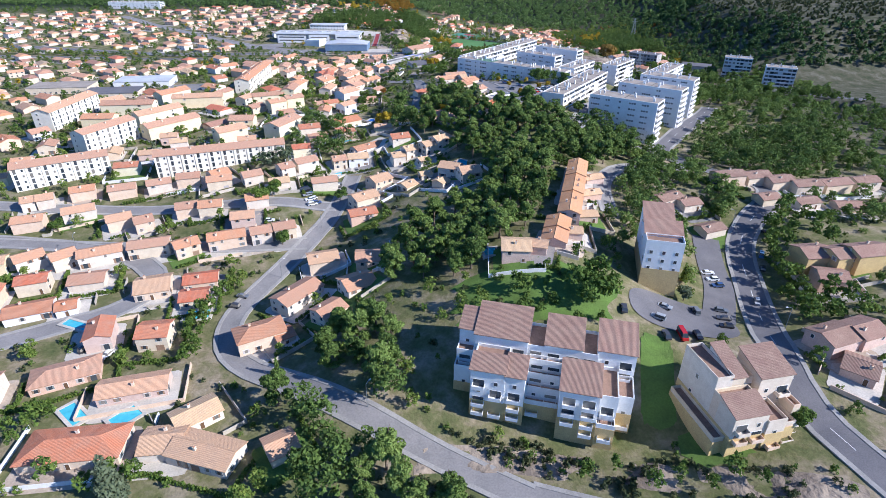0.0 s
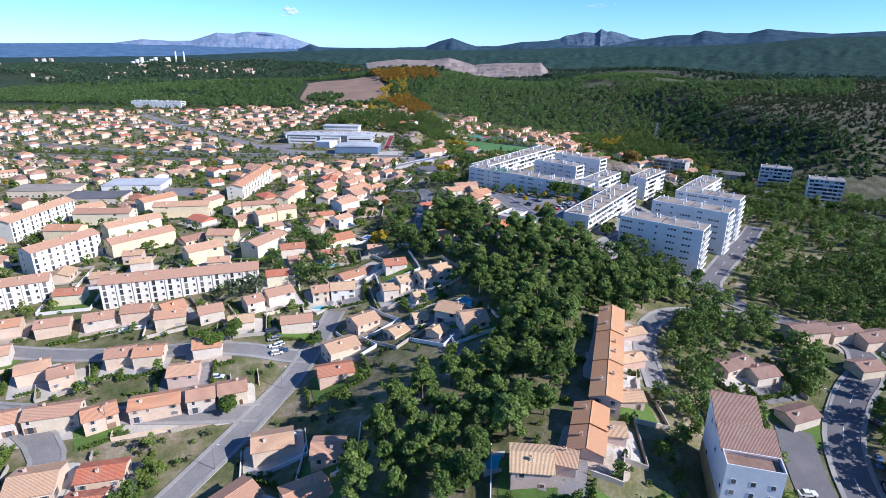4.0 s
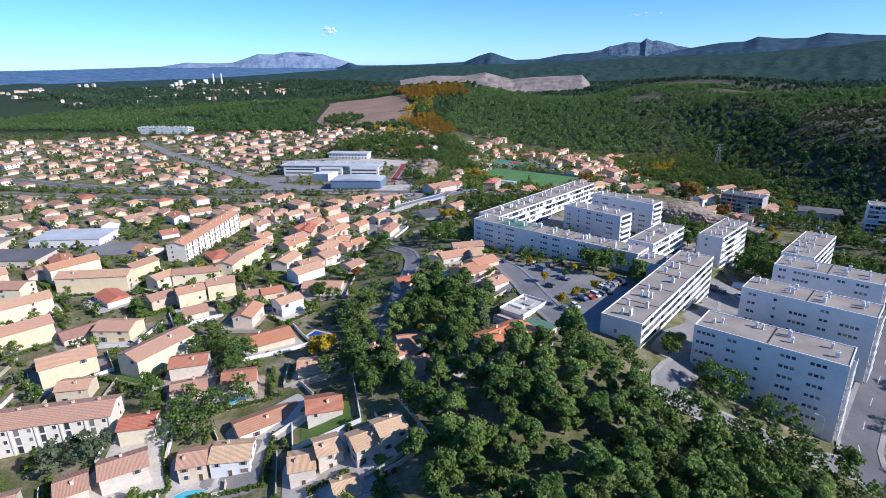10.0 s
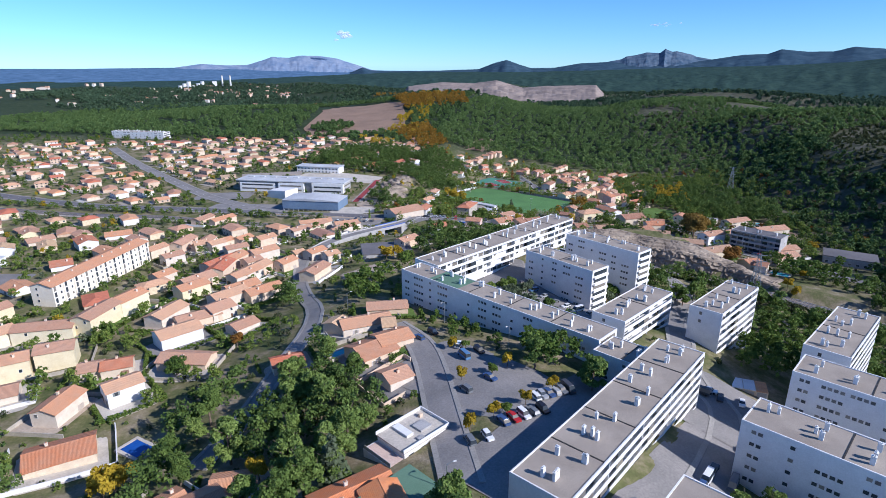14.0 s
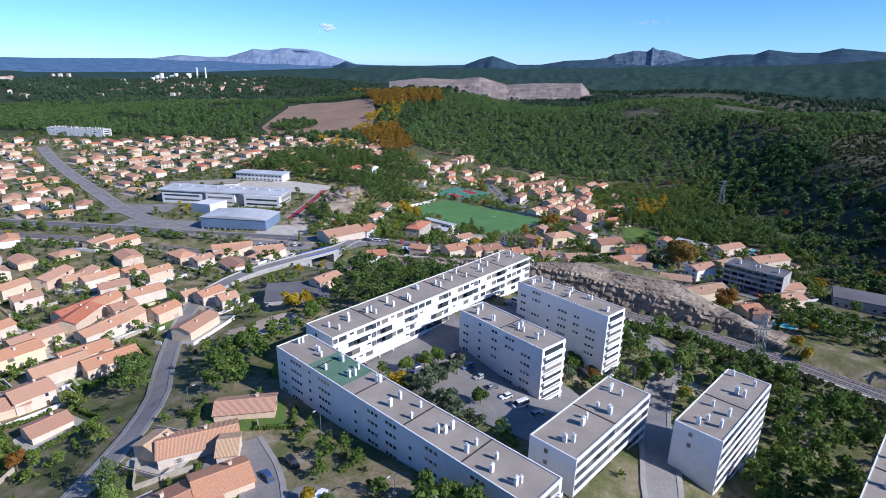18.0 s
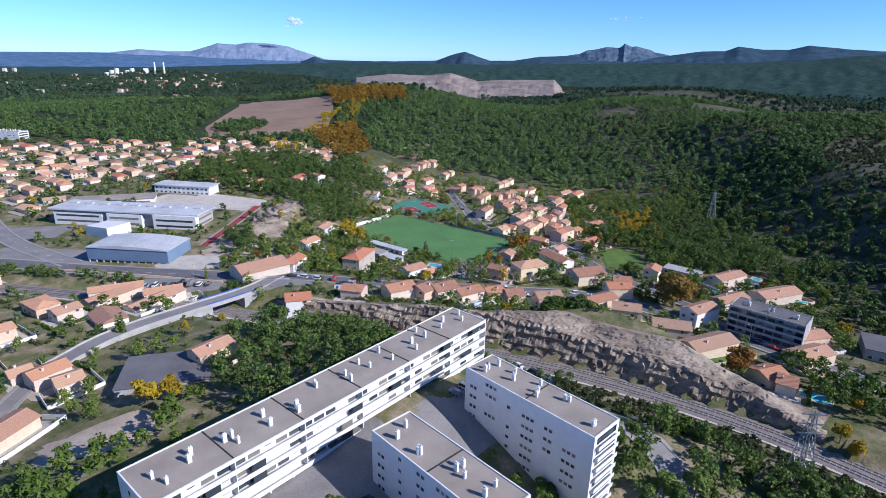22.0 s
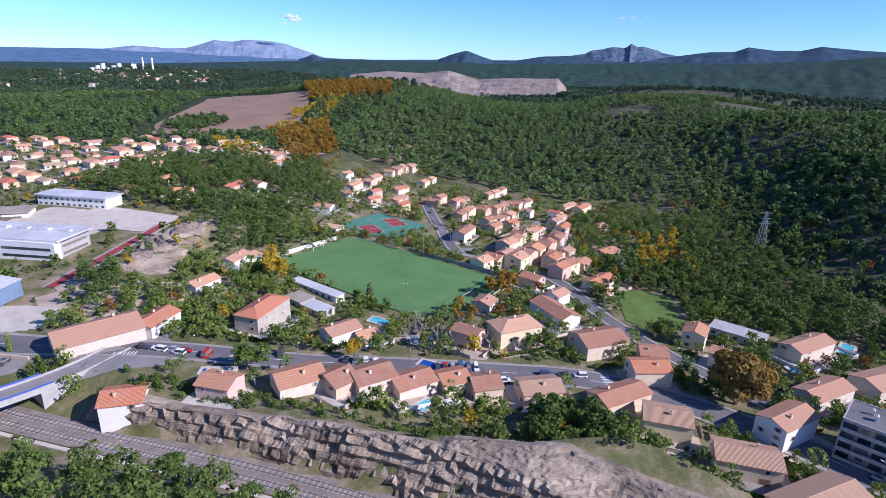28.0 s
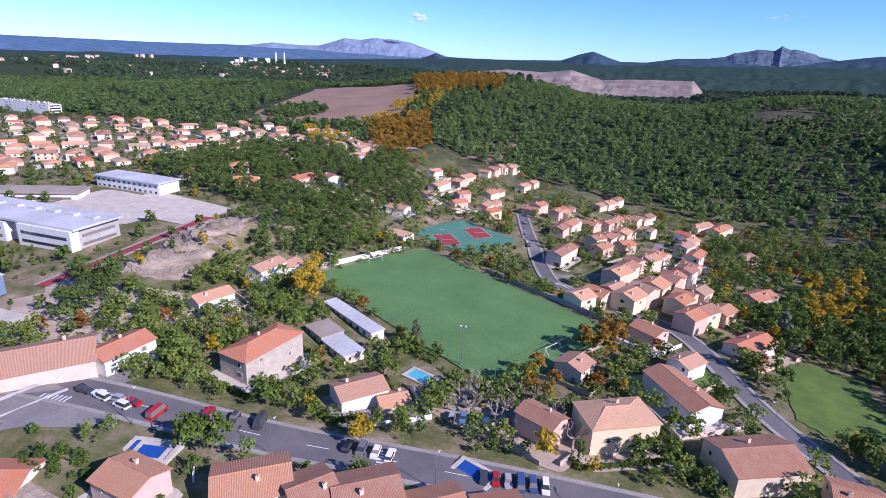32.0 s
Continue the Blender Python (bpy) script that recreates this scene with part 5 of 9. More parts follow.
house(-59.1, 526.9, 62, 11.5, 8, 4.6)
house(-47.9, 521.9, 50, 7.9, 8, 4.6)
house(-123.9, 481.7, 71, 10.9, 8, 4.6)
house(-138.5, 512.2, 58, 11.2, 8, 4.6)
house(-148.5, 538.8, -87, 18.8, 9, 5)
house(-139, 546, -83, 19.6, 8, 3.2)
house(-127.9, 549.1, 63, 11.1, 8, 3.2)
house(-118.7, 556.9, 70, 11.0, 8, 3.2)
house(-101.8, 553.1, 60, 12.1, 8, 5)
house(-99.7, 496.2, -83, 17.9, 9, 5, "red")
house(-99.8, 511.6, 81, 13.3, 9, 5)
house(-79.8, 493.1, 76, 20.5, 9, 5)
house(-100.5, 474.5, 65, 16.6, 10, 5)
house(-72.6, 465.9, 56, 15.7, 9, 4.8)
house(-88.9, 523.7, 55, 15.6, 9, 5)
house(-67.9, 506, 69, 11.2, 8, 5)
house(-46.2, 493.3, 80, 16.7, 9, 5)
house(-69.7, 527.4, 55, 6.8, 7, 3)
house(-4.9, 407.2, 74, 6.3, 8, 3.4, "sand")
house(13.5, 406.9, 19, 4.4, 8, 3.2, "sand")
house(12.2, 389.6, 49, 12.9, 12, 3.4, "old")
house(-67.9, 437.3, 60, 10.7, 10, 5)
house(-7.3, 537.4, 59, 13.1, 8, 5)
house(-89.6, 608.1, 31, 22.6, 8, 5)
house(-66.7, 608.5, 32, 16.5, 8, 5)
house(-30.2, 635.2, 47, 25.3, 16, 6)
house(-17.6, 648.2, 80, 14.5, 9, 6, "red", wall="white")
house(-23, 729.7, 78, 22.2, 8, 5, wall="white")
house(-22.1, 689.5, 67, 12.8, 8, 4.8, wall="white")
house(14.7, 664.6, 77, 20.7, 10, 9, "red", wall="stone", kind="hip")
house(44.6, 617, 36, 13.7, 11, 5.6, "old")
house(55.8, 618.5, 50, 8.5, 11, 5.2, "old")
house(65, 622.5, 36, 12.2, 11, 6, "old")
house(76.8, 624.6, 37, 12.9, 10, 4.8, "old")
house(89, 629.4, 28, 9.1, 9, 5, "old")
house(99, 628.9, 19, 8.9, 10, 5, "old")
house(115.9, 630.7, 16, 12.8, 10, 4.6, "old")
house(3.3, 605.4, 5, 17.3, 11, 4.6, "red", wall="white")
house(109.6, 670.2, 28, 17.4, 11, 7.5, wall="cream", kind="hip")
house(127.1, 693, -57, 20.4, 10, 5, "old", wall="white")
house(140.4, 667.7, 25, 17.6, 13, 6, "old")
house(158.8, 662.5, -5, 9.4, 9, 5, "old")
house(153.7, 648.9, 8, 12.5, 10, 6, "old")
house(45.3, 661.5, 47, 12.8, 9, 5, wall="white")
house(54.6, 661.8, 40, 7.7, 7, 3.2)
house(102.5, 760.5, 58, 28.5, 9, 6, wall="white")
house(111.8, 793.8, 55, 22.7, 9, 5.5)
house(124.9, 820.7, 58, 34.9, 9, 5.5)
house(119.9, 769.3, 61, 29.8, 10, 6.5, "old")
house(134.6, 796.1, 61, 25.8, 9, 6, "old")
house(136.1, 774.2, 58, 25.6, 9, 6.5, "old")
house(141.4, 757.4, 52, 29.4, 9, 5.5, "old")
house(153.7, 738.9, 48, 17.2, 9, 4.5, "red")
house(147.9, 840.1, 68, 13.7, 7, 6, "old")
house(167.7, 794.1, 44, 13.5, 9, 4.5, "old")
house(175.8, 862.8, 59, 12.5, 8, 4, "brown")
house(-110, 833, 20, 15, 8, 3.2, "bright", wall="white")
house(-66, 858, -35, 11, 9, 5.4, "old", wall="white")
house(-14, 842, -10, 12, 8, 3.2, "salmon", wall="white")
house(-80, 926, 30, 11, 9, 5.2, "salmon", wall="white")
house(-122, 900, -15, 14, 9, 3.2, "salmon", wall="white")
house(74.9, 911.9, 73, 26.5, 8, 5, "old")
house(96.9, 897.5, 63, 27.4, 8, 5, "old")
house(109.4, 910.1, 71, 36.7, 8, 5, "old")
house(103.3, 964.3, 63, 32.3, 8, 5, "old")
house(82, 870.7, 72, 32.0, 8, 5, "old")
house(111.1, 871.1, 68, 39.1, 8, 5, "old")
house(83.7, 810.6, 70, 18.6, 8, 6, "old")
house(125.1, 930.3, 65, 28.4, 8, 5, "old")
house(57, 908.6, 72, 21.0, 8, 5, "old")
house(163, 936.9, 51, 17.9, 8, 4)
house(175.4, 936.6, 54, 21.2, 8, 4, "red")
house(24.2, 930.2, 77, 22.8, 8, 4)
house(29.3, 898.4, 77, 23.5, 8, 4)
house(40.7, 974.4, 72, 30.8, 8, 4)
house(12.1, 987, 78, 35.8, 8, 5)
house(20, 1010.4, 71, 30.4, 8, 5)
house(-9.4, 907.7, 78, 18.3, 8, 4.5)
house(0.9, 937.3, 77, 25.0, 8, 4.5)
house(-81.3, 849.4, 81, 18.5, 8, 5, "red", wall="pink")
house(-104.8, 822.7, 74, 15.8, 8, 3.2, "red")
house(-22, 721.3, 80, 14.0, 8, 5.5, wall="white")
house(-90, 959.7, 88, 29.7, 8, 5)
house(140, 629.2, 32, 17.5, 9, 5.5, "old")
house(151, 618.8, -11, 12.7, 10, 6, "old", wall="cream")
house(167.5, 605.5, -11, 15.6, 10, 5.2, "old")
house(178.5, 591.3, 28, 23.0, 11, 5.2, "old")
house(185.8, 622.7, 34, 16.0, 9, 7.5, wall="white")
house(217.4, 588.1, 26, 17.8, 10, 5.2)
house(191.6, 567.2, 25, 10.2, 10, 5, "old")
house(195, 560.7, -30, 6.4, 9, 5, "old")
house(236.1, 656.5, 25, 25.6, 11, 4.6)
house(220.8, 679.6, 32, 21.1, 9, 4.5)
house(209.1, 646.1, 31, 18.6, 9, 4.5)
house(226.8, 606.5, 19, 13.8, 9, 5)
for k_ in range(6):
    house(58.6 - 2.45 * k_, 231 - 9.0 * k_, 74.8, 9.2, 7.8, 5.0, "terrace", wall="pink", near=2, group="terrace", z=8.0 + (0.25, 0.6, 0.2, 0.7, 0.3, 0.6)[k_], label="terraced pinkish house with stepped orange tile roof")
for k_ in range(2):
    house(40.2 - 2.5 * k_, 175.5 - 8.6 * k_, 74, 8.8, 8.2, 5.0, "terrace", wall="pink", near=2, group="terrace", z=7.6 - 0.5 * k_, label="terraced pinkish house with stepped orange tile roof")
house(64.4, 227.1, 22, 8.7, 5.5, 3, "sand", wall="pink")
house(59.4, 209.8, 18, 8.2, 5.5, 3, "sand", wall="pink")
house(53.7, 189.1, 5, 7.0, 5.5, 3, "sand", wall="pink")
house(44.5, 172.2, -5, 6.8, 5.5, 3, "sand", wall="pink")
house(31.2, 160.2, -15, 5.7, 5.5, 3, "sand", wall="pink")
house(23.7, 159.2, -3, 9.1, 9, 5, "sand", wall="pink", near=2)
house(128.7, 237.6, 12, 13.3, 8, 5, "brown")
house(142.7, 240.6, 15, 12.6, 8, 5, "brown")
house(152, 237.4, 15, 12.1, 8, 5, "brown")
house(162.6, 234.3, 8, 12.8, 8, 5, "brown")
house(178.4, 238.5, 13, 14.0, 8, 5, "brown")
house(194.7, 242.4, 13, 12.7, 8, 5, "brown")
house(137, 217.9, 14, 8.7, 7, 3, "brown")
house(152.1, 215.6, 14, 10.3, 7, 3, "brown")
house(170.7, 215.1, -2, 11.9, 7, 3, "brown")
house(94.5, 216.7, 27, 11.6, 7, 3, "brown")
house(102.4, 213.6, 17, 8.5, 7, 3, "brown")
house(105.3, 196.9, 22, 9.9, 7, 3, "brown")
house(130.2, 172, 7, 10.3, 10, 7.5, "brown", wall="ochre")
house(137.8, 169.1, 12, 9.1, 9, 7.5, "brown", wall="ochre")
house(130.4, 160.2, -10, 9.1, 9, 5, "brown", wall="pink")
house(146.5, 168.9, 10, 13.1, 9, 7.5, "brown", wall="ochre")
house(110.2, 125.9, 20, 11.1, 9, 5, "brown", wall="pink")
house(119.8, 128.4, 20, 9.4, 9, 5, "brown", wall="pink")
house(111.8, 115.6, -39, 7.9, 9, 3, "brown", wall="pink")


# ---- stepped flats on the bank, brown roofs and ochre plinths ----
def stepped_flats(x, y, yaw, z0, modules, label, wall="white", balconies=0.78):
    """modules: x0, x1, y0, y1, eave height, roofed; the front looks to -y."""
    for x0, x1, y0, y1, _, _ in modules:
        mid = pose(x, y, 0, 0, 0, yaw) @ Vector(((x0 + x1) / 2, (y0 + y1) / 2, 0))
        take_rect(mid.x, mid.y, yaw, x1 - x0, y1 - y0, 1.5)
    rng = random.Random(int(x + y))
    b = thing("stepped_flats", pose(x, y, z0, 0, 0, yaw), label, "building", "stepped flats")
    for x0, x1, y0, y1, e, roofed in modules:
        w = Geo()
        w.box(x0, x1, y0, y1, min(4.4, e - 0.4), e)
        wl = part("wall", w, wall, b)
        q = Geo()
        q.box(x0 - 0.08, x1 + 0.08, y0 - 0.08, y1 + 0.08, -5, min(4.4, e - 0.4))
        part("plinth", q, "ochre", b, "ochre rendered plinth")
        cx, cy, l, d = (x0 + x1) / 2, (y0 + y1) / 2, x1 - x0, y1 - y0
        if roofed:
            rg, _ = roof_geo(l, d, e, 0.27, 0.35, "shed")
            r = part("roof", rg, "brown", b, "brown clay-tile roof")
            r.matrix_basis = pose(cx, cy, 0)
            gb = Geo()
            gb.solid([(x0, y0, e), (x1, y0, e), (x1, y1, e), (x0, y1, e)], [(x0, y0, e + 0.01), (x1, y0, e + 0.01), (x1, y1, e + d * 0.27), (x0, y1, e + d * 0.27)])
            part("gable", gb, wall, b)
        else:
            t = Geo()
            for bx in ((x0, x1, y0, y0 + 0.2), (x0, x1, y1 - 0.2, y1), (x0, x0 + 0.2, y0 + 0.2, y1 - 0.2), (x1 - 0.2, x1, y0 + 0.2, y1 - 0.2)):
                t.box(*bx, e, e + 1.0)
            part("terrace_parapet", t, wall, b)
            fl = Geo()
            fl.box(x0 + 0.2, x1 - 0.2, y0 + 0.2, y1 - 0.2, e, e + 0.05)
            part("terrace_floor", fl, "terracotta", b, "brown tiled terrace floor")
        n = max(1, int(l / 3.6))
        for f in range(int((e - 0.4) / 2.9)):
            zf = 0.2 + f * 2.9
            for k in range(n):
                o = x0 + (k + 0.5) * l / n
                if rng.random() < balconies:
                    bal = Geo()
                    bal.box(o - 1.6, o + 1.6, y0 - 1.5, y0, zf - 0.12, zf + 0.08)
                    bal.box(o - 1.6, o + 1.6, y0 - 1.5, y0 - 1.38, zf + 0.08, zf + 1.0)
                    bal.box(o - 1.6, o - 1.5, y0 - 1.38, y0, zf + 0.08, zf + 1.0).box(o + 1.5, o + 1.6, y0 - 1.38, y0, zf + 0.08, zf + 1.0)
                    part("balcony", bal, wall, b)
                    # flush dark pane in place of a shaded recess behind the balcony
                    put(WIN["loggia_shade"][2], "window", b, o, y0, zf + 0.1)
                else:
                    put(WIN["small"][2], "window", b, o, y0, zf + 1.0)
            for s, xx in ((-90, x0), (90, x1)):
                if rng.random() < 0.6:
                    put(WIN["small"][2], "window", b, xx, cy + rng.uniform(-1.5, 1.5), zf + 1.0, s)
    return b


stepped_flats(26.4, 113.7, -14, -9.2, ((-23, -18.5, 2, 9.5, 17.2, True), (-18.5, -4.5, 0.5, 11.5, 17.2, True), (-4.5, 0, 1, 11, 15, False), (0, 9.5, 1, 11, 16.8, True), (9.5, 13.5, 1, 11, 15, False), (13.5, 23, 2, 12, 16.8, True), (-17.5, -8.7, -10, -4.8, 14.2, True), (-17.5, -8.7, -4.8, 0.5, 13.4, False), (-8.7, -3.7, -9.8, -3.2, 13.6, True), (-8.7, -3.7, -3.2, 0.5, 12, False), (-3.7, 5, -7, -5, 3.4, False), (-3.7, 5, -5, -3, 6.3, False), (-3.7, 5, -3, -1, 9.2, False), (-3.7, 5, -1, 1, 12.1, False), (5, 14.5, -11, -2, 13.2, True), (5, 14.5, -2, 1, 12, False), (14.5, 19, -9, 2, 11, False), (19, 23, -6, 2, 9, False), (14.5, 19, -11.5, -9, 4, False), (-23, -18.5, -1.5, 2, 12, False), (-23, -17.7, -4.5, -1.5, 9, False)), "stepped white flats with brown tile roofs and ochre base")
stepped_flats(74.1, 104, 12, -7.0, ((-9, 0, -9.5, -3.5, 10.7, True), (-9, 0, -3.5, -1, 11, False), (-9, -4.5, -1, 12, 14.5, False), (-12, -9, -8, 10, 2.6, False), (-4.5, -1, -1, 9, 14.6, True), (-1, 2, 0, 9, 12.5, False), (2, 11, -2.5, 6.5, 14.6, True), (0, 5, -10, -3, 7.6, False), (5, 9, -9, -2.5, 5, False), (9, 11, -7, -2.5, 8, False)), "stepped cream flats with brown tile roofs above a bank", "plaster")
stepped_flats(72, 164, -13, 2.6, ((-5.75, 5.75, -11, -6, 13.6, False), (-5.75, 5.75, -6, 1, 14.2, True), (-5.75, 3.75, 1, 11, 15.2, True)), "narrow white block of flats with brown stepped roofs", balconies=0.0)

# ---- long flats of the west town, pitched salmon roofs ----
def pitched_flats(x, y, yaw, l, w, e, floors, wall="ivory", roof="salmon", label="", deep=True, group="pitched-roof flats"):
    """A slab of flats under a tiled roof, with bays of tall windows between white piers."""
    rng = random.Random(int(x * 3 + y))
    take_rect(x, y, yaw, l, w, 2)
    z = low_z(x, y, yaw, l, w) + 0.3
    b = thing("apartment_block", pose(x, y, z, 0, 0, yaw), label or "long white flats with salmon tile roof and dark window bays", "building", group)
    part("wall", walls_geo(l, w, e, 0.3, "gable", 4), wall, b)
    rg, zr = roof_geo(l, w, e, 0.3, 0.5, "gable")
    part("roof", rg, roof, b)
    fh = e / floors
    for k in range(max(2, int(l / 7))):
        put(CHIMNEY, "chimney", b, -l / 2 + (k + 0.5) * 7, rng.choice((-1, 1)) * w * 0.15, zr - 0.9)
    n = int(l / 3.2)
    for f in range(floors):
        for k in range(n):
            o = -l / 2 + (k + 0.5) * l / n
            for s, a in ((-w / 2, 0), (w / 2, 180)):
                if math.sin(radians(yaw + a - 90)) > 0.35:
                    continue
                put(WIN["bay" if k % 2 == 0 else "small"][2], "window", b, o, s, f * fh + (0.25 if k % 2 == 0 else 1.0), a)
        for s in (-1, 1):
            put(WIN["small"][2], "window", b, s * l / 2, w * 0.2, f * fh + 1, 90 * s)
    if wall == "ivory":
        for k in range(0, n + 1, 2):
            p = Geo()
            o = min(max(-l / 2 + k * l / n, -l / 2 + 0.2), l / 2 - 0.2)
            p.box(o - 0.2, o + 0.2, -w / 2 - 0.35, -w / 2, -3, e - 0.2)
            part("pier", p, "ivory", b)
    return b


pitched_flats(-117, 283, 19, 64, 11, 11.5, 4)
pitched_flats(-194, 269, 30, 42, 11, 11.5, 4)
pitched_flats(-196, 316, 66, 34, 11, 12, 4, label="white flats with salmon tile roof, blank gable end", deep=False)
pitched_flats(-251, 372, 86, 50, 12, 12, 4, deep=False)
pitched_flats(-158, 478, 91, 70, 11, 11.5, 4, label="four-storey white slab with orange tile roof and balconies")
flats(210.9, 610.6, -39.4, 30, 13, -18.7, -6.0, 4, front="balcony", label="grey four-storey flats with dark flat roof and balconies", group="village flats", joints=1, skin="grey", top="asphalt")
flats(283, 558, -25, 24, 13, -19.5, -0.4, 6, front="balcony", label="pale six-storey block with flat roof below the hill", group="hill towers", joints=1)
flats(300, 513, -25, 24, 13, -19.5, -0.3, 6, front="balcony", label="pale six-storey block with flat roof below the hill", group="hill towers", joints=1)
flats(-512, 1012, -5, 90, 14, -11, 3, 5, front="plain", label="long white block of flats beside the town road", group="town flats", joints=2)

# ---- school and its gymnasium ----
sch = thing("school", pose(-151, 720, -12.6, 0, 0, -1.5), "low white concrete school with flat overhanging roof", "school")
take_rect(-151, 720, 0, 110, 30)
g_ = Geo(); g_.box(-50, 50, -9, 11, -4, 9.6)
part("wall", g_, "grey", sch)
g_ = Geo(); g_.box(-51.5, 52, -12, 12, 9.6, 10.5)
part("roof", g_, "pale_clad", sch, "pale flat roof with broad overhang")
for x0_, x1_, y0_, h_ in ((-48, -14, -11.5, 8.0), (-10, 14, -12.5, 8.8), (22, 51, -13, 9.59)):
    g_ = Geo(); g_.box(x0_, x1_, y0_, -9, -4, h_)
    part("pavilion", g_, "white", sch)
    for f_ in (2.0, 5.6):
        g_ = Geo(); g_.box(x0_ + 2, x1_ - 2, y0_ - 0.05, y0_, f_, f_ + 1.3)
        part("window_band", g_, "glass", sch)
for k_ in range(9):
    g_ = Geo(); g_.box(-46 + k_ * 11, -41 + k_ * 11, 2, 5, 10.5, 11.4)
    part("skylight", g_, "pale_clad", sch)
for f_ in (2.0, 5.6):
    g_ = Geo(); g_.box(50, 50.06, -7, 9, f_, f_ + 1.3)
    part("window_band", g_, "glass", sch)
gx_ = thing("school_wing", pose(-192, 757, -11.5, 0, 0, 24), "pale curved school wing with roof terrace", "school")
g_ = Geo(); g_.box(-25, 30, -7, 7, -4, 5)
part("wall", g_, "white", gx_)
g_ = Geo(); g_.box(-26, 31, -8, 8, 5, 5.7)
part("roof", g_, "gravel_roof", gx_)
g_ = Geo(); g_.box(-22, 27, -7.06, -7, 1.5, 3)
part("window_band", g_, "glass", gx_)
take_rect(-192, 757, 24, 58, 16)
hall = thing("school_hall", pose(-152, 694, -12.6, 0, 0, -20), "white angular hall in front of the school", "school")
g_ = Geo(); g_.solid([(-11, -8, -3), (11, -8, -3), (11, 8, -3), (-11, 8, -3)], [(-9.5, -7, 5.5), (11, -8, 7), (11, 8, 7), (-9.5, 7, 5.5)])
part("wall", g_, "white", hall)
take_rect(-152, 694, -20, 24, 18)
gym = thing("gymnasium", pose(-107, 656, -12.6, 0, 0, -1), "large blue-clad gymnasium with pale curved roof", "sports hall")
take_rect(-107, 656, 0, 50, 30)
g_ = Geo(); g_.box(-23, 23, -11.5, 11.5, 1.8, 8.6)
part("wall", g_, "blue_clad", gym, "blue metal cladding")
g_ = Geo(); g_.box(-22, 22, -9.5, 11, -4, 1.8)
part("plinth", g_, "grey", gym)
for k_ in range(12):
    g_ = Geo(); g_.box(-22.4 + 4 * k_, -22 + 4 * k_, -11.4, -11.0, -4, 1.8)
    part("pillar", g_, "white", gym)
g_ = Geo()
arc_ = [(-23.3 + k_ * 46.6 / 12, 8.62 + 1.5 * (1 - ((-23.3 + k_ * 46.6 / 12) / 23.3) ** 2)) for k_ in range(13)]
arc_ = arc_ + [(23.3, 8.4), (-23.3, 8.4)]
g_.solid([(a_, 11.9, c_) for a_, c_ in arc_], [(a_, -11.9, c_) for a_, c_ in arc_])
part("roof", g_, "pale_clad", gym, "pale curved metal roof")
annex = thing("school_annex", pose(-153, 794, -9.4, 0, 0, -4), "white two-storey annex with grey roof", "school")
g_ = Geo(); g_.box(-23, 23, -7, 7, -4, 6.5)
part("wall", g_, "white", annex)
g_ = Geo(); g_.box(-24, 24, -8, 8, 6.5, 7.1)
part("roof", g_, "pale_clad", annex)
for k_ in range(12):
    for f_ in (0, 3.1):
        put(WIN["wide"][2], "window", annex, -21 + k_ * 3.8, -7, f_ + 1.0)
take_rect(-153, 794, -4, 48, 16)
road("running_track", [(-80, 676), (-82, 720), (-85, 768)], 5, "court_red", "straight red running track beside the rocks", kerb=True, cat="track")

# ---- single buildings ----
def flat_box(name, x, y, yaw, l, d, h, wall, roof, label, cat="building", over=0.3):
    take_rect(x, y, yaw, l, d, 1)
    z = low_z(x, y, yaw, l, d) + 0.2
    b = thing(name, pose(x, y, z, 0, 0, yaw), label, cat)
    w = Geo(); w.box(-l / 2, l / 2, -d / 2, d / 2, -4, h)
    part("wall", w, wall, b)
    r = Geo(); r.box(-l / 2 - over, l / 2 + over, -d / 2 - over, d / 2 + over, h, h + 0.3)
    part("roof", r, roof, b)
    for k in range(int(l / 4)):
        put(WIN["wide"][2], "window", b, -l / 2 + (k + 0.5) * 4, -d / 2, 1.0)
    for k in range(int(d / 4)):
        put(WIN["small"][2], "window", b, l / 2, -d / 2 + (k + 0.5) * 4, 1.0, 90)
    return b


v_ = flat_box("villa", 33.9, 347.2, 54, 14, 9.5, 3.4, "white", "paving", "white modern villa with flat roof terrace", "house")
for x_, y_, l_, w_, h_, n_, m_ in ((0, 4.9, 14.8, 0.25, 0.75, "parapet", "white"), (0, -4.9, 14.8, 0.25, 0.75, "parapet", "white"), (7.3, 0, 0.25, 9.6, 0.75, "parapet", "white"), (2.4, -0.6, 3.6, 3.2, 0.5, "skylight", "grey"), (-2.2, 1.2, 2.0, 5.4, 0.65, "roof_step", "white"), (-1.0, -3.8, 1.8, 1.2, 0.45, "skylight", "grey"), (4.9, 2.6, 1.0, 0.8, 0.9, "chimney", "plaster")):
    g = Geo(); g.box(x_ - l_ / 2, x_ + l_ / 2, y_ - w_ / 2, y_ + w_ / 2, 3.4 + 0.304, 3.7 + h_)
    part(n_, g, m_, v_)
g = Geo(); g.box(-11.2, -7.02, -4.9, 4.9, -4, 1.9)
part("terrace", g, "white", v_, "white walled terrace with pale paving")
g = Geo(); g.box(-11.0, -7.3, -4.6, 4.6, 1.9, 1.98)
part("terrace_paving", g, "pink", v_)
for k in range(6):
    g = Geo(); g.box(-11.15, -11.05, -4.7 + k * 1.58, -3.2 + k * 1.58, 1.98, 3.0)
    part("railing", g, "grey", v_)
take_rect(29, 340, 54, 5, 10, 1)
flat_box("villa", 35.4, 321.6, 54, 16, 9, 3.2, "plaster", "green_roof", "low house with dark green flat roof", "house")
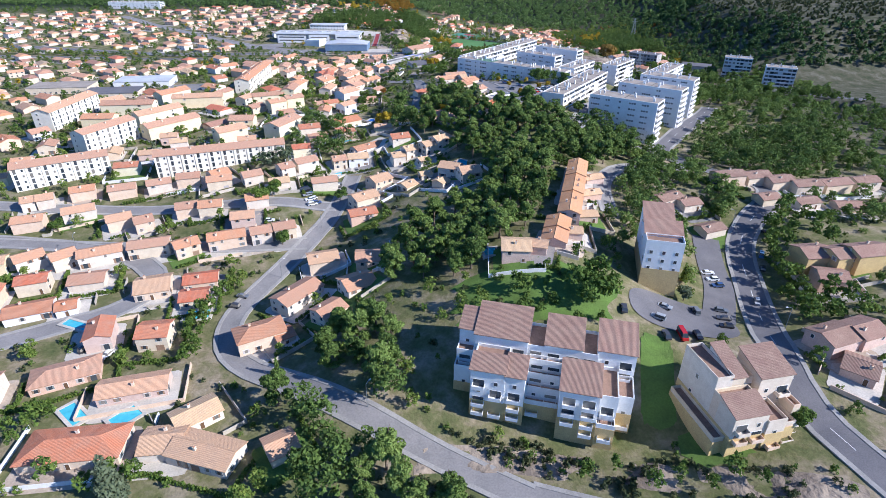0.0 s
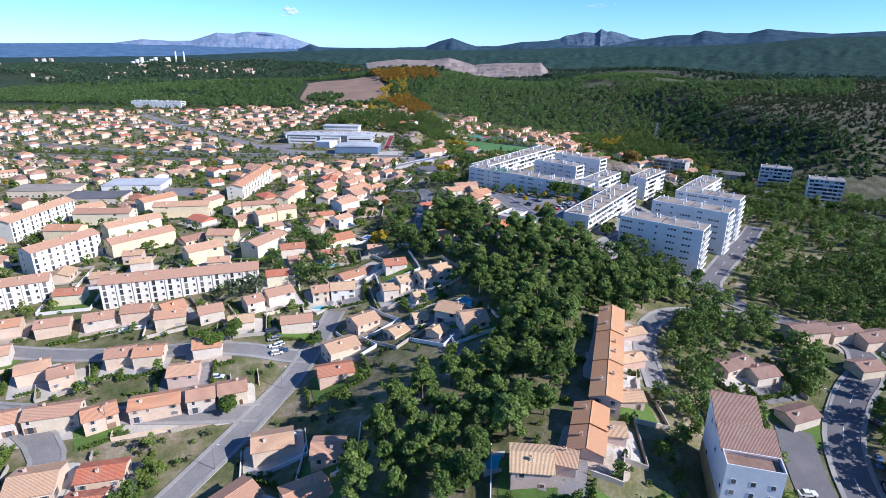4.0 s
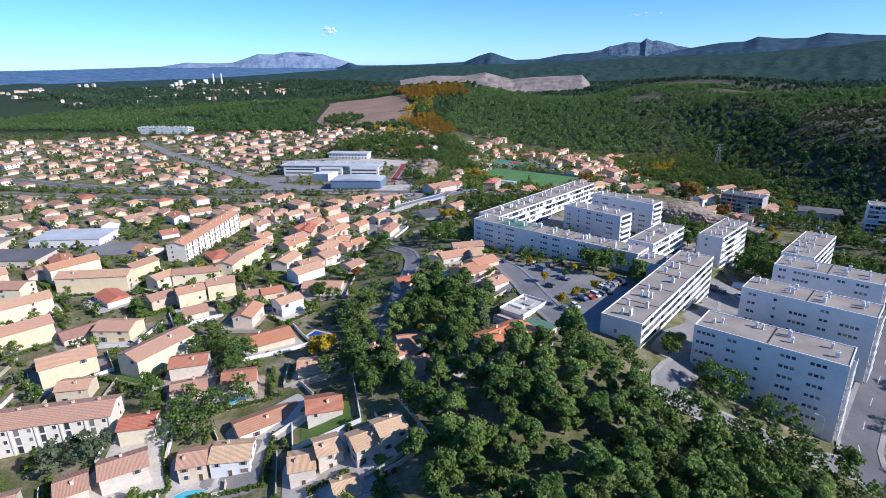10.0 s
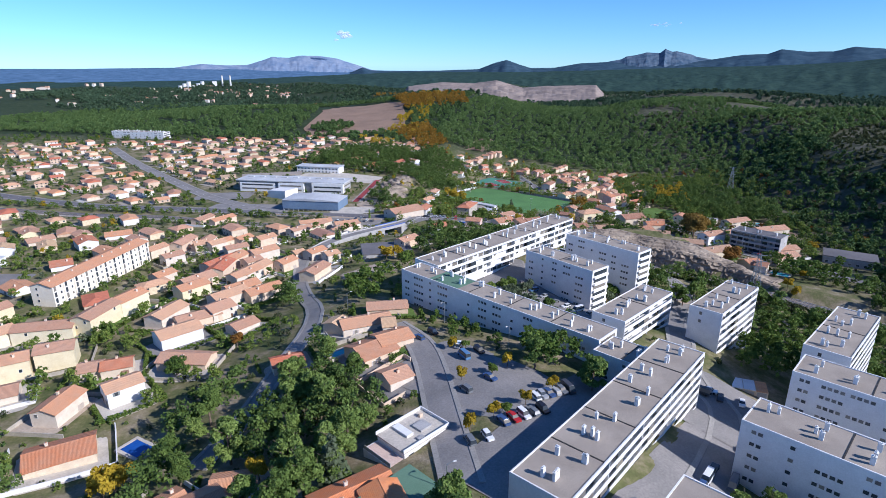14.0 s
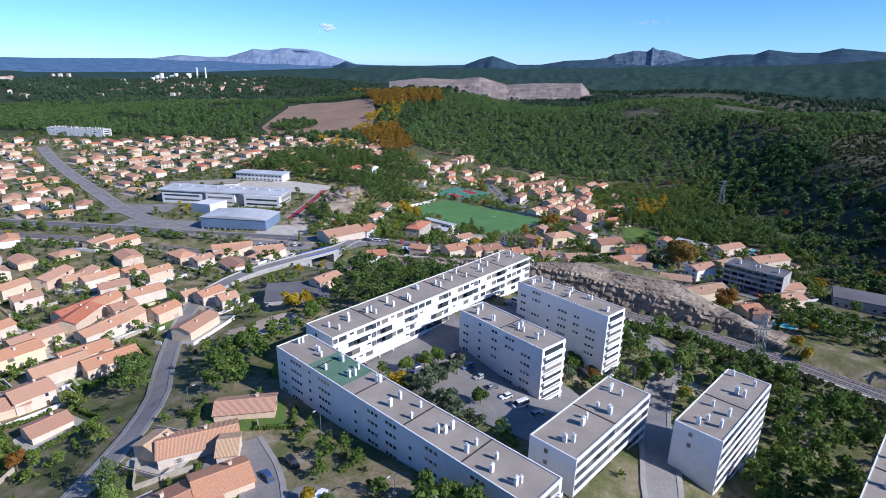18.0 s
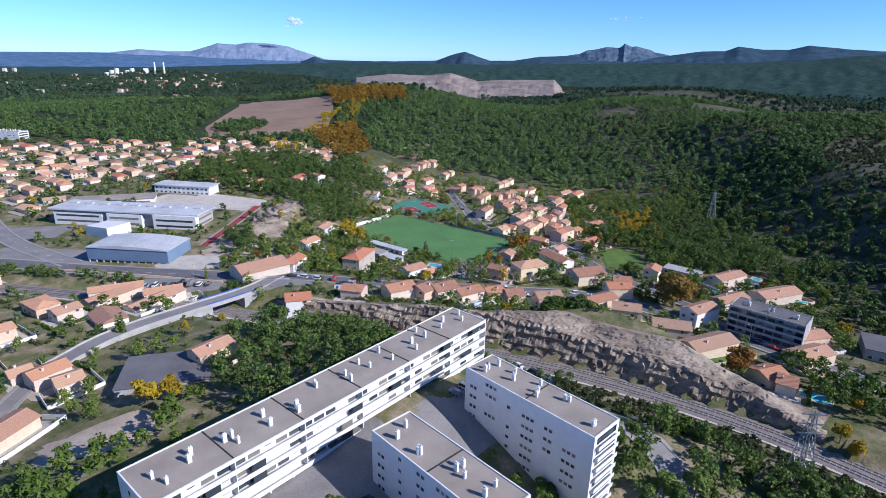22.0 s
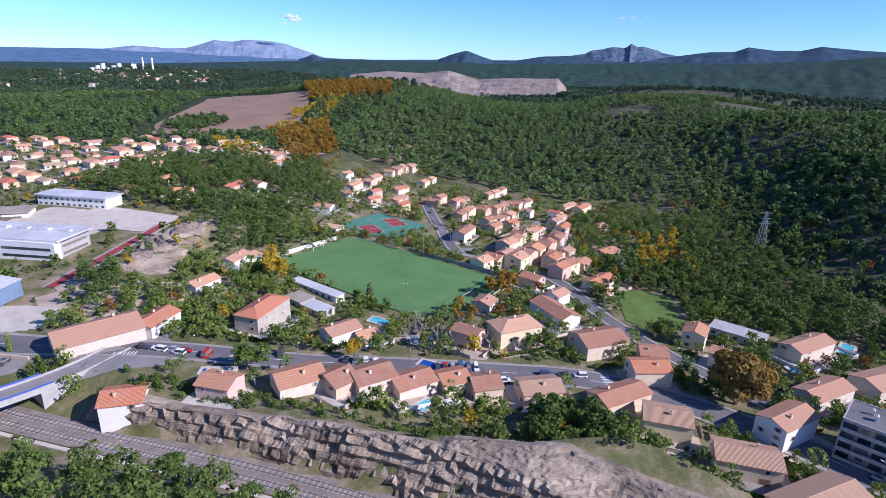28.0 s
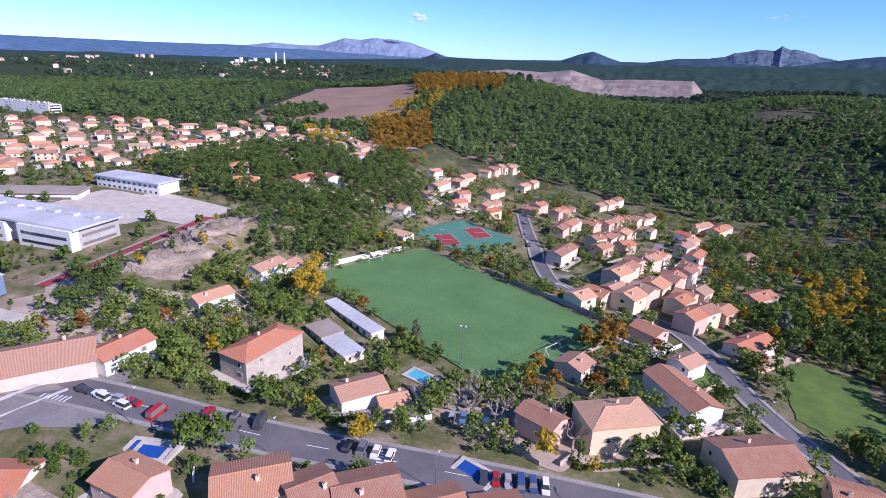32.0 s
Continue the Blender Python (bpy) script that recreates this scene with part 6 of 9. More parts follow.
def garage_row(x, y, yaw, n):
    """Lock-up garages side by side, each with a slab roof and an up-and-over door."""
    z = low_z(x, y, yaw, n * 3.4, 6) + 0.2
    take_rect(x, y, yaw, n * 3.4, 6, 1)
    for k in range(n):
        u = (k - (n - 1) / 2) * 3.4
        b = thing("garage", pose(x + u * math.cos(radians(yaw)), y + u * math.sin(radians(yaw)), z, 0, 0, yaw), "small lock-up garage with tiled orange roof" if k == n - 1 else "small white lock-up garage with flat roof", "garage", "row of garages")
        g = Geo(); g.box(-1.68, 1.68, -3, 3, -3, 2.4)
        part("wall", g, "plaster", b)
        g = Geo(); g.box(-1.6, 1.6, -3.2, 3.2, 2.4, 2.6)
        part("roof", g, "terrace" if k == n - 1 else "white", b)
        g = Geo(); g.box(-1.3, 1.3, -3.06, -2.98, 0, 2.1)
        part("door", g, "grey", b)


garage_row(127, 402, -14, 5)
flat_box("depot", -17, 527, 20, 27, 20, 4.0, "grey", "asphalt", "low depot with dark grey roof")
flat_box("changing_rooms", 23, 704, -32, 30, 5, 3.0, "white", "pale_clad", "long white changing rooms beside the pitch")
flat_box("garage_row", 27, 685, -32, 19, 7, 2.8, "plaster", "pale_clad", "row of pale flat-roofed garages")
flat_box("club_house", 3, 800, -20, 12, 8, 3.4, "white", "sand", "small white club house")
flat_box("shelter", 20, 712 - 22, -32, 10, 8, 2.6, "grey", "gravel_roof", "small grey flat-roofed shelter beside the pitch")
flat_box("workshop", 110, 672, 60, 16, 9, 4.2, "plaster", "asphalt", "workshop with dark grey roof", "building")
flat_box("villa", 200, 690, -35, 20, 9, 3.2, "plaster", "grey", "pale flat-roofed house on a lawn", "house")
flat_box("depot", 262, 600, -25, 28, 18, 5.0, "grey", "asphalt", "grey shed with dark roof below the hill")
flat_box("substation", -44.2, 193.6, 62, 4, 4, 2.6, "white", "white", "small white utility building", "utility building")
flat_box("warehouse", -258, 441, 8, 40, 22, 5.0, "plaster", "asphalt", "low pale workshop with dark grey flat roof")
flat_box("warehouse", -252, 483, 8, 44, 24, 6.0, "white", "pale_clad", "low white workshop with pale metal roof")
flat_box("warehouse", -310, 462, 8, 46, 22, 5.5, "plaster", "gravel_roof", "low pale shop building with gravel roof")
patch("workshop_yard", -214, 468, 34, 30, 8, "pale_asphalt", "asphalt yard between the workshops", "yard", 0.2)

# ---- cream flats and houses of the west town ----
for x_, y_, a_, l_ in (((-217, 386, 6, 34), (-188, 365, 51, 29.7), (-197, 353, 6, 24.9), (-168, 339, 51, 33.1), (-156, 359, 5, 34), (-179, 329, 6, 20.7), (-175, 402, 11, 33.9), (-201, 418, 57, 23.5), (-169, 421, 50, 22.6), (-128, 352, 4, 14.8), (-117, 382, 81, 14.8), (-108, 389, 3, 17), (-132, 403, 10, 25.1), (-126, 369, 56, 14.5), (-136, 342, 43, 16.6), (-126, 322, 43, 17.2), (-96, 329, 68, 22.7), (-138, 314, 5, 18.1), (-121, 442, 81, 19.9), (-219, 352, 6, 18.9), (-186, 318, 45, 16.4), (-85, 409, 2, 13.1), (-82, 374, 2, 11.8), (-63, 363, 2, 11.2))):
    if free(x_, y_, 5):
        house(x_, y_, a_, l_, 11, 7.6 if l_ > 16 else 5.2, "salmon", "cream", "gable", near=1, name="small_flats" if l_ > 16 else "house", group="cream flats", label="cream three-storey flats with salmon tile roof" if l_ > 16 else "cream two-storey house with salmon tile roof")


# ---- more houses between the rows of the estate ----
def infill():
    rng = random.Random(77)
    n = 0
    for j in range(20):
        for i in range(21):
            x, y = -225 + i * 10.5 + rng.uniform(-2, 2), 118 + j * 11 + 0.25 * i + rng.uniform(-2, 2)
            if n < 45 and x < -18 and free(x, y, 5.2) and free(x + 4, y + 4) and free(x - 4, y - 4) and abs(x) < 0.95 * (y + 40) + 40 and not (x > -60 and y < 215):
                n += 1
                house(x, y, 18 + rng.choice((0, 0, 90)) + rng.uniform(-4, 4), rng.uniform(8.5, 12), rng.uniform(7.5, 9), rng.choice((3.0, 4.8, 5.0)), rng.choice(("salmon", "salmon", "sand", "red")), rng.choice(("plaster", "plaster", "pink", "cream")))


infill()


def hamlet_infill():
    """Old houses packed along the lanes east of the pitch."""
    rng = random.Random(91)
    for x0, x1, y0, y1, most in ((98, 152, 748, 900, 12), (92, 186, 655, 735, 6), (-30, 40, 868, 940, 5)):
        n = 0
        for _ in range(240):
            x, y = rng.uniform(x0, x1), rng.uniform(y0, y1)
            if n < most and free(x, y, 5.5) and free(x + 3.5, y + 3.5) and free(x - 3.5, y - 3.5):
                n += 1
                house(x, y, -32 + rng.choice((0, 90)) + rng.uniform(-8, 8), rng.uniform(7, 11), rng.uniform(7, 9), rng.choice((4.8, 5.4, 6.2)), rng.choice(("old", "old", "salmon", "red")), rng.choice(("plaster", "cream", "white", "pink")))


hamlet_infill()

# ---- bridge over the railway ----
def bridge():
    line = resample(rounded([(-20, 632), (-24, 612), (-40, 588), (-60, 560), (-65, 535)]), 2.5)
    n_ = len(line) - 1
    z0, z1 = gz(*line[0]) + 0.3, gz(*line[-1]) + 0.3
    zs = [z0 + (z1 - z0) * k / n_ + 1.2 * math.sin(math.pi * k / n_) for k in range(n_ + 1)]
    a, nn = sides(line)
    b = thing("road_bridge", pose(0, 0, 0), "concrete road bridge over the railway with blue rail", "bridge")

    def run(o0, o1, up, down, k0, k1, to_ground=False):
        g = Geo()
        for k in range(k0, k1 + 1):
            p, q = a[k] + nn[k] * o0, a[k] + nn[k] * o1
            lo = min(gz(*p), gz(*q)) - 2 if to_ground else zs[k] + down
            g.v += [(*q, zs[k] + up), (*p, zs[k] + up), (*p, lo), (*q, lo)]
        m = k1 - k0
        for i in range(m):
            for j in range(4):
                g.f.append((4 * i + j, 4 * i + 4 + j, 4 * i + 4 + (j + 1) % 4, 4 * i + (j + 1) % 4))
        g.f += [(3, 2, 1, 0), tuple(4 * m + j for j in range(4))]
        g.m = [0] * len(g.f)
        return g
    over = [k for k in range(n_ + 1) if rail_dist(*line[k])[0] < 8.5]
    k0, k1 = min(over), max(over)
    part("deck", run(-3.6, 3.6, 0.0, -0.9, 0, n_), "pale_asphalt", b)
    part("abutment", run(-3.5, 3.5, -0.9, 0, 0, k0, True), "grey", b)
    part("abutment", run(-3.5, 3.5, -0.9, 0, k1, n_, True), "grey", b)
    for s in (-1, 1):
        part("parapet", run(s * 3.6, s * 3.9, 0.7, -1.1, 0, n_), "grey", b)
        part("handrail", run(s * 3.7, s * 3.8, 1.25, 0.75, k0 - 1, k1 + 1), "blue_rail", b, "blue painted steel railing")


M["blue_rail"] = surface("blue_paint", (0.06, 0.12, 0.42), (0.05, 0.10, 0.34), 0.5, 4, 0.5, 0.05)
bridge()

house(0.5, 603, 20, 11, 10, 5, "red", "white", z=-12.4)
house(25, 609, -8, 10, 8.5, 5, "old", "pink")


# ---- planting ----
def inside(x, y, poly):
    hit_ = False
    for (ax, ay), (bx, by) in zip(poly, poly[1:] + poly[:1]):
        if (ay > y) != (by > y) and x < (bx - ax) * (y - ay) / (by - ay) + ax:
            hit_ = not hit_
    return hit_


WOODS = {}


def grove(kind, poly, spacing, seed, size=1.0, things=True):
    """Trees of one kind through a plot, kept apart and off roads and buildings."""
    rng = random.Random(seed)
    xs, ys = [p[0] for p in poly], [p[1] for p in poly]
    area = (max(xs) - min(xs)) * (max(ys) - min(ys))
    spots = []
    for _ in range(int(6 * area / spacing ** 2)):
        x, y = rng.uniform(min(xs), max(xs)), rng.uniform(min(ys), max(ys))
        if inside(x, y, poly) and free(x, y, 1.5) and all((x - a) ** 2 + (y - b) ** 2 > (0.82 * spacing) ** 2 for a, b in spots):
            spots.append((x, y))
    for x, y in spots:
        take_rect(x, y, 0, 2.5, 2.5)
        s = size * rng.uniform(0.85, 1.35)
        if things and len(PLANTED) < 175:
            PLANTED.append(tree(kind, x, y, s))
        else:
            WOODS.setdefault(kind, []).append((x, y, s))


PLANTED = []


def pool(x, y, l, w, yaw, mat):
    take_rect(x, y, yaw, l + 3, w + 3)
    p = thing("swimming_pool", pose(x, y, gz(x, y) + 0.35, 0, 0, yaw), "small garden swimming pool with pale stone edge" if mat == "water" else "garden pool under a dark blue cover", "pool")
    a, b = l / 2, w / 2
    e = Geo()
    for bx in ((-a - 1, a + 1, -b - 1, -b), (-a - 1, a + 1, b, b + 1), (-a - 1, -a, -b, b), (a, a + 1, -b, b)):
        e.box(*bx, -2.0, 0.12)
    part("edge", e, "paving", p)
    q = Geo()
    q.box(-a, a, -b, b, -2.0, -0.02)
    part("water" if mat == "water" else "cover", q, mat, p)


# ---- cars ----
def car_meshes():
    out = []
    for l, w, h, cab in ((4.2, 1.75, 1.45, (0.30, 0.42, 0.86, 0.97)), (4.5, 1.8, 1.4, (0.28, 0.42, 0.74, 0.9)), (4.4, 1.8, 1.75, (0.24, 0.34, 0.92, 0.98)), (5.2, 1.95, 2.3, (0.10, 0.22, 0.97, 0.99))):
        a, b = l / 2, w / 2
        body, glass = Geo(), Geo()
        zs, zb = 0.32, 0.85 if h < 2 else 1.1
        ring = [(-a, -b * 0.86), (-a * 0.9, -b), (a * 0.9, -b), (a, -b * 0.86), (a, b * 0.86), (a * 0.9, b), (-a * 0.9, b), (-a, b * 0.86)]
        body.solid([(x, y, zs) for x, y in ring], [(x * 0.985, y * 0.97, zb) for x, y in ring])
        x0, x1, x2, x3 = (-a + l * c for c in cab)
        lo = [(x0, -b * 0.92), (x3, -b * 0.92), (x3, b * 0.92), (x0, b * 0.92)]
        hi = [(x1, -b * 0.74), (x2, -b * 0.74), (x2, b * 0.74), (x1, b * 0.74)]
        glass.solid([(x, y, zb) for x, y in lo], [(x, y, h - 0.07) for x, y in hi])
        body.solid([(x * 1.02, y * 1.03, h - 0.07) for x, y in hi], [(x * 0.97, y * 0.95, h) for x, y in hi])
        wheel = Geo()
        n = 10
        c = [(math.cos(2 * math.pi * i / n) * 0.32, math.sin(2 * math.pi * i / n) * 0.32) for i in range(n)]
        wheel.solid([(x, -0.11, z) for x, z in c], [(x, 0.11, z) for x, z in c])
        out.append((body.mesh("body", "paint"), glass.mesh("windows", "glass"), wheel.mesh("wheel", "tyre"), a, b, "van" if h > 2 else "car"))
    return out


CARS = car_meshes()


def car(x, y, yaw):
    rng = random.Random(int(x * 77 + y * 31))
    body, glass, wheel, a, b, nm = CARS[rng.choice((0, 0, 0, 1, 1, 2, 2, 3))]
    c = thing(nm, pose(x, y, gz(x, y) + 0.23, 0, 0, yaw), "parked car with dark windows" if nm == "car" else "parked white delivery van", nm, "parked cars")
    part("body", body, None, c)
    part("glazing", glass, None, c)
    for sx in (-0.62, 0.6):
        for sy in (-1, 1):
            put(wheel, "wheel", c, a * sx, b * sy * 0.93, 0.32)
    take_rect(x, y, yaw, 4.5, 2)


def car_row(x0, y0, x1, y1, n, yaw):
    for k in range(n):
        f = k / max(1, n - 1)
        car(x0 + (x1 - x0) * f, y0 + (y1 - y0) * f, yaw + (k * 37 % 5 - 2) * 0.8 + (180 if k % 3 == 0 else 0))


# ---- suburb of many small houses ----
def far_town():
    """The distant part of the town: pitched-roof houses as one piece."""
    g = Geo()
    rng = random.Random(5)
    c, s = math.cos(radians(-38)), math.sin(radians(-38))
    near_n = 0
    for i in range(-46, 47):
        for j in range(-30, 31):
            u, v = i * 16.5 + rng.uniform(-5, 5), j * 20 + rng.uniform(-5, 5)
            x, y = -380 + c * u - s * v, 640 + s * u + c * v
            if not (-820 < x < -60 and 300 < y < 1030) or not free(x, y, 7):
                continue
            if x > -72 or (x > -230 and 640 < y < 830) or (x > -100 and y < 380) or abs(x) > 1.02 * (y + 40) or rng.random() < 0.12:
                continue
            if y > 900 + 0.25 * (x + 400) + 90:
                continue
            turn = -38 + rng.choice((0, 0, 0, 90)) + rng.uniform(-14, 14)
            l, d, e = rng.uniform(10, 17), rng.uniform(9, 12), rng.choice((2.7, 2.8, 2.8, 4.6, 5.0))
            if near_n < 24 and x > -300 and y < 560:
                near_n += 1
                house(x, y, turn, l, d, e, rng.choice(("salmon", "salmon", "old", "red", "sand")), rng.choice(("plaster", "plaster", "white", "cream")), near=0)
                continue
            take_rect(x, y, turn, l, d, 1)
            z = low_z(x, y, turn, l, d)
            m = pose(x, y, z, 0, 0, turn)

            def add(pts_lo, pts_hi, slot):
                g.solid([m @ Vector(p) for p in pts_lo], [m @ Vector(p) for p in pts_hi], slot)
            a, b = l / 2, d / 2
            add([(-a, -b, -2), (a, -b, -2), (a, b, -2), (-a, b, -2)], [(-a, -b, e), (a, -b, e), (a, b, e), (-a, b, e)], 0)
            add([(-a - 3, -b - 5, -2), (a + 3, -b - 5, -2), (a + 3, b + 2.5, -2), (-a - 3, b + 2.5, -2)], [(-a - 3, -b - 5, 0.12), (a + 3, -b - 5, 0.12), (a + 3, b + 2.5, 0.12), (-a - 3, b + 2.5, 0.12)], 3)
            A, B, rz = a + 0.4, b + 0.4, e + b * 0.32
            if rng.random() < 0.25:
                add([(-A, -B, e - 0.05), (A, -B, e - 0.05), (A, B, e - 0.05), (-A, B, e - 0.05)], [(-A + b, -0.1, rz), (A - b, -0.1, rz), (A - b, 0.1, rz), (-A + b, 0.1, rz)], 1)
            else:
                add([(-A, -B, e - 0.05), (A, -B, e - 0.05), (A, B, e - 0.05), (-A, B, e - 0.05)], [(-A, -0.1, rz), (A, -0.1, rz), (A, 0.1, rz), (-A, 0.1, rz)], 1)
            for f in range(1 if e < 4 else 2):
                for k in range(3):
                    o = -a + (k + 0.5) * l / 3
                    add([(o - 0.6, -b - 0.05, f * 2.6 + 0.9), (o + 0.6, -b - 0.05, f * 2.6 + 0.9), (o + 0.6, -b, f * 2.6 + 0.9), (o - 0.6, -b, f * 2.6 + 0.9)], [(o - 0.6, -b - 0.05, f * 2.6 + 2.1), (o + 0.6, -b - 0.05, f * 2.6 + 2.1), (o + 0.6, -b, f * 2.6 + 2.1), (o - 0.6, -b, f * 2.6 + 2.1)], 2)
    return tagged(new("distant_houses", g.mesh("distant_houses", [M["far_wall"], M["far_roof"], M["glass"], M["far_yard"]])), "many small pale houses with salmon tile roofs", "houses", kind="stuff")


def plain_town():
    """Farms and villages scattered over the wooded plain."""
    g = Geo()
    rng = random.Random(17)
    seeds = [(rng.uniform(-40, -19), rng.uniform(2100, 3200)) for _ in range(16)]
    for k in range(120):
        az, r = rng.choice(seeds) if rng.random() < 0.6 else (rng.uniform(-42, -18), rng.uniform(1900, 3200))
        az, r = radians(az + rng.gauss(0, 1.0)), r + rng.gauss(0, 60)
        x, y = r * math.sin(az), r * math.cos(az)
        m = pose(x, y, float(ground_z(x, y)), 0, 0, rng.uniform(0, 180))
        a, b, e = rng.uniform(5, 10), rng.uniform(4, 6), rng.uniform(7, 11)
        low = [(-a, -b), (a, -b), (a, b), (-a, b)]
        g.solid([m @ Vector((u, v, -3)) for u, v in low], [m @ Vector((u, v, e)) for u, v in low], 0)
        g.solid([m @ Vector((u * 1.04, v * 1.06, e)) for u, v in low], [m @ Vector((u * 1.04, v * 0.02, e + b * 0.35)) for u, v in low], 1)
    return tagged(new("plain_villages", g.mesh("plain_villages", [M["far_wall"], M["far_roof"]])), "pale villages and farms scattered over the distant plain", "houses", kind="stuff")


def island_mat(name, cols, fine=2.0):
    m, nt, b = start_mat(name, 0.9, 0, 0.2)
    isl = nt.nodes.new("ShaderNodeNewGeometry").outputs["Random Per Island"]
    col = ramp_of(nt, isl, [(i / len(cols), c) for i, c in enumerate(cols)], True)
    col = mix_of(nt, 0.6, col, ramp_of(nt, noise_of(nt, coords(nt, True), fine), ((0.25, (0.34, 0.34, 0.34)), (0.75, (0.66, 0.66, 0.66)))), "OVERLAY")
    nt.links.new(col, b.inputs["Base Color"])
    return m


M["far_wall"] = island_mat("distant_walls", ((0.60, 0.5, 0.38), (0.66, 0.58, 0.48), (0.58, 0.44, 0.32), (0.62, 0.52, 0.36), (0.7, 0.66, 0.6)), 0.6)
M["far_yard"] = island_mat("distant_yards", ((0.44, 0.40, 0.34), (0.36, 0.31, 0.25), (0.12, 0.16, 0.05), (0.3, 0.27, 0.23), (0.5, 0.46, 0.4), (0.15, 0.17, 0.06)), 0.5)
M["far_roof"] = island_mat("distant_roofs", SALMON + ((0.5, 0.17, 0.1), (0.42, 0.3, 0.2), (0.36, 0.2, 0.14)), 0.8)
grove("pine", [(-180, 835), (-190, 930), (-120, 960), (-40, 900), (-25, 800), (-65, 790)], 10, 301, things=False)
far_town()
plain_town()


# ---- plots round the houses ----
def plots():
    """Yards, lawns and terraces, low garden walls and clipped hedges."""
    rng = random.Random(11)
    hedge = []
    for x, y, yaw, l, d in PLOTS:
        c, s = math.cos(radians(yaw)), math.sin(radians(yaw))
        side = -1 if math.sin(radians(yaw - 90)) < 0.2 else 1
        oy = side * rng.uniform(1.5, 3.0)
        mat = rng.choice(("paving", "paving", "paving", "paving", "lawn", "dirt", "pale_asphalt"))
        word = {"paving": "pale paved terrace round a house", "lawn": "mown green lawn round a house", "dirt": "bare gravel yard round a house", "pale_asphalt": "grey asphalt yard round a house", "dry_grass": "rough grass garden round a house"}[mat]
        if rng.random() < 0.85:
            patch("yard", x - s * oy, y + c * oy, l + rng.uniform(4, 7), d + rng.uniform(6, 9), yaw, mat, word, "yard", 0.13, 0.04, hard=False)
        a, b = l / 2 + rng.uniform(3.5, 5.0), d / 2 + rng.uniform(4, 6.5)
        g = Geo()
        style = rng.random()
        for (u0, v0), (u1, v1) in (((-a, -b), (a, -b)), ((a, -b), (a, b)), ((-a, b), (-a, -b))):
            n = max(1, int(math.hypot(u1 - u0, v1 - v0) / 3))
            for k in range(n):
                p0, p1 = k / n, (k + 1) / n
                q = [(u0 + (u1 - u0) * p, v0 + (v1 - v0) * p) for p in (p0, p1)]
                w = [(x + c * u - s * v, y + s * u + c * v) for u, v in q]
                if not (free(*w[0]) and free(*w[1])):
                    continue
                if style < 0.6:
                    dx, dy = w[1][0] - w[0][0], w[1][1] - w[0][1]
                    m = math.hypot(dx, dy) or 1
                    nx, ny = -dy / m * 0.12, dx / m * 0.12
                    z0, z1 = gz(*w[0]), gz(*w[1])
                    lo = [(w[0][0] + nx, w[0][1] + ny, z0 - 0.6), (w[0][0] - nx, w[0][1] - ny, z0 - 0.6), (w[1][0] - nx, w[1][1] - ny, z1 - 0.6), (w[1][0] + nx, w[1][1] + ny, z1 - 0.6)]
                    g.solid(lo, [(px, py, pz + 2.0) for px, py, pz in lo])
                else:
                    hedge += [((w[0][0] * (1 - f) + w[1][0] * f), (w[0][1] * (1 - f) + w[1][1] * f), rng.uniform(0.7, 1.1)) for f in (0.15, 0.5, 0.85)]
        if g.f:
            tagged(new("garden_wall", g.mesh("garden_wall", rng.choice(("plaster", "white", "stone")))), "low pale garden wall round a yard", "wall", kind="structure")
    return np.array(hedge)


HEDGES = plots()

# ---- groves ----
grove("pine", [(-37.8, 131.2), (-25.5, 143.5), (-10.6, 135.4), (-10.9, 115.3), (-14, 108), (-28, 112)], 7.2, 1)
grove("pine", [(-49, 124), (-54, 118), (-47, 109), (-41, 112)], 6, 2)
grove("pine", [(-25, 88), (-11.1, 94.6), (6, 87), (6, 80), (-26, 81)], 7.2, 3)
grove("pine", [(-11.2, 194.2), (11.8, 210.6), (29.7, 237.2), (43.8, 227.5), (36.4, 184.5), (23.7, 171.8), (12.3, 148.6), (-17.5, 155.6), (-22, 167)], 7.2, 4)
grove("pine", [(9, 299.2), (36.8, 332), (55.7, 304.2), (65.3, 282.3), (98.1, 273.2), (84.7, 248.9), (70.7, 244), (53.5, 234.2), (34.5, 217), (21.4, 220.6), (18.5, 244.6), (4.2, 276.9)], 7.2, 5)
grove("pine", [(-34.1, 362.5), (-10.6, 395.9), (18, 390), (23.7, 326.7), (10.9, 301.6), (4.6, 290.5), (-19.2, 299.2)], 7.2, 6)
grove("pine", [(-79, 282), (-84, 303.3), (-71, 340), (-52, 302), (-60.2, 277)], 7.2, 7)
grove("olive", [(-102, 287), (-86.6, 292.3), (-75.5, 270.9), (-88, 267)], 5, 8)
grove("pine", [(72.9, 221.3), (90.9, 241.7), (111.9, 255.8), (97.6, 226.4), (73, 188.2), (63.5, 188.8)], 7.2, 9)
grove("pine", [(131, 287), (160, 304), (230, 343), (193, 289), (139.1, 258.3), (119.1, 257.4)], 7.2, 10)
grove("pine", [(82.6, 305), (113.1, 321.3), (105.6, 292.3), (77.5, 251.7), (55.2, 247.4)], 7.2, 11)
grove("pine", [(-93.4, 337.1), (-79, 351), (-58.4, 326.8), (-64, 317.9), (-71.8, 315.7)], 7.2, 12)
grove("pine", [(-28.9, 313.3), (-21.9, 323.8), (-8.1, 310.6), (1.4, 302), (-25.9, 308.1)], 7.2, 13)
grove("pine", [(-37.2, 358), (-15, 364), (-3.9, 336.8), (-24, 336)], 7.2, 14)
grove("pine", [(-12.6, 364.8), (-0.7, 378.9), (13.3, 363.6), (18.1, 349.5), (-1.1, 344)], 7.2, 15)
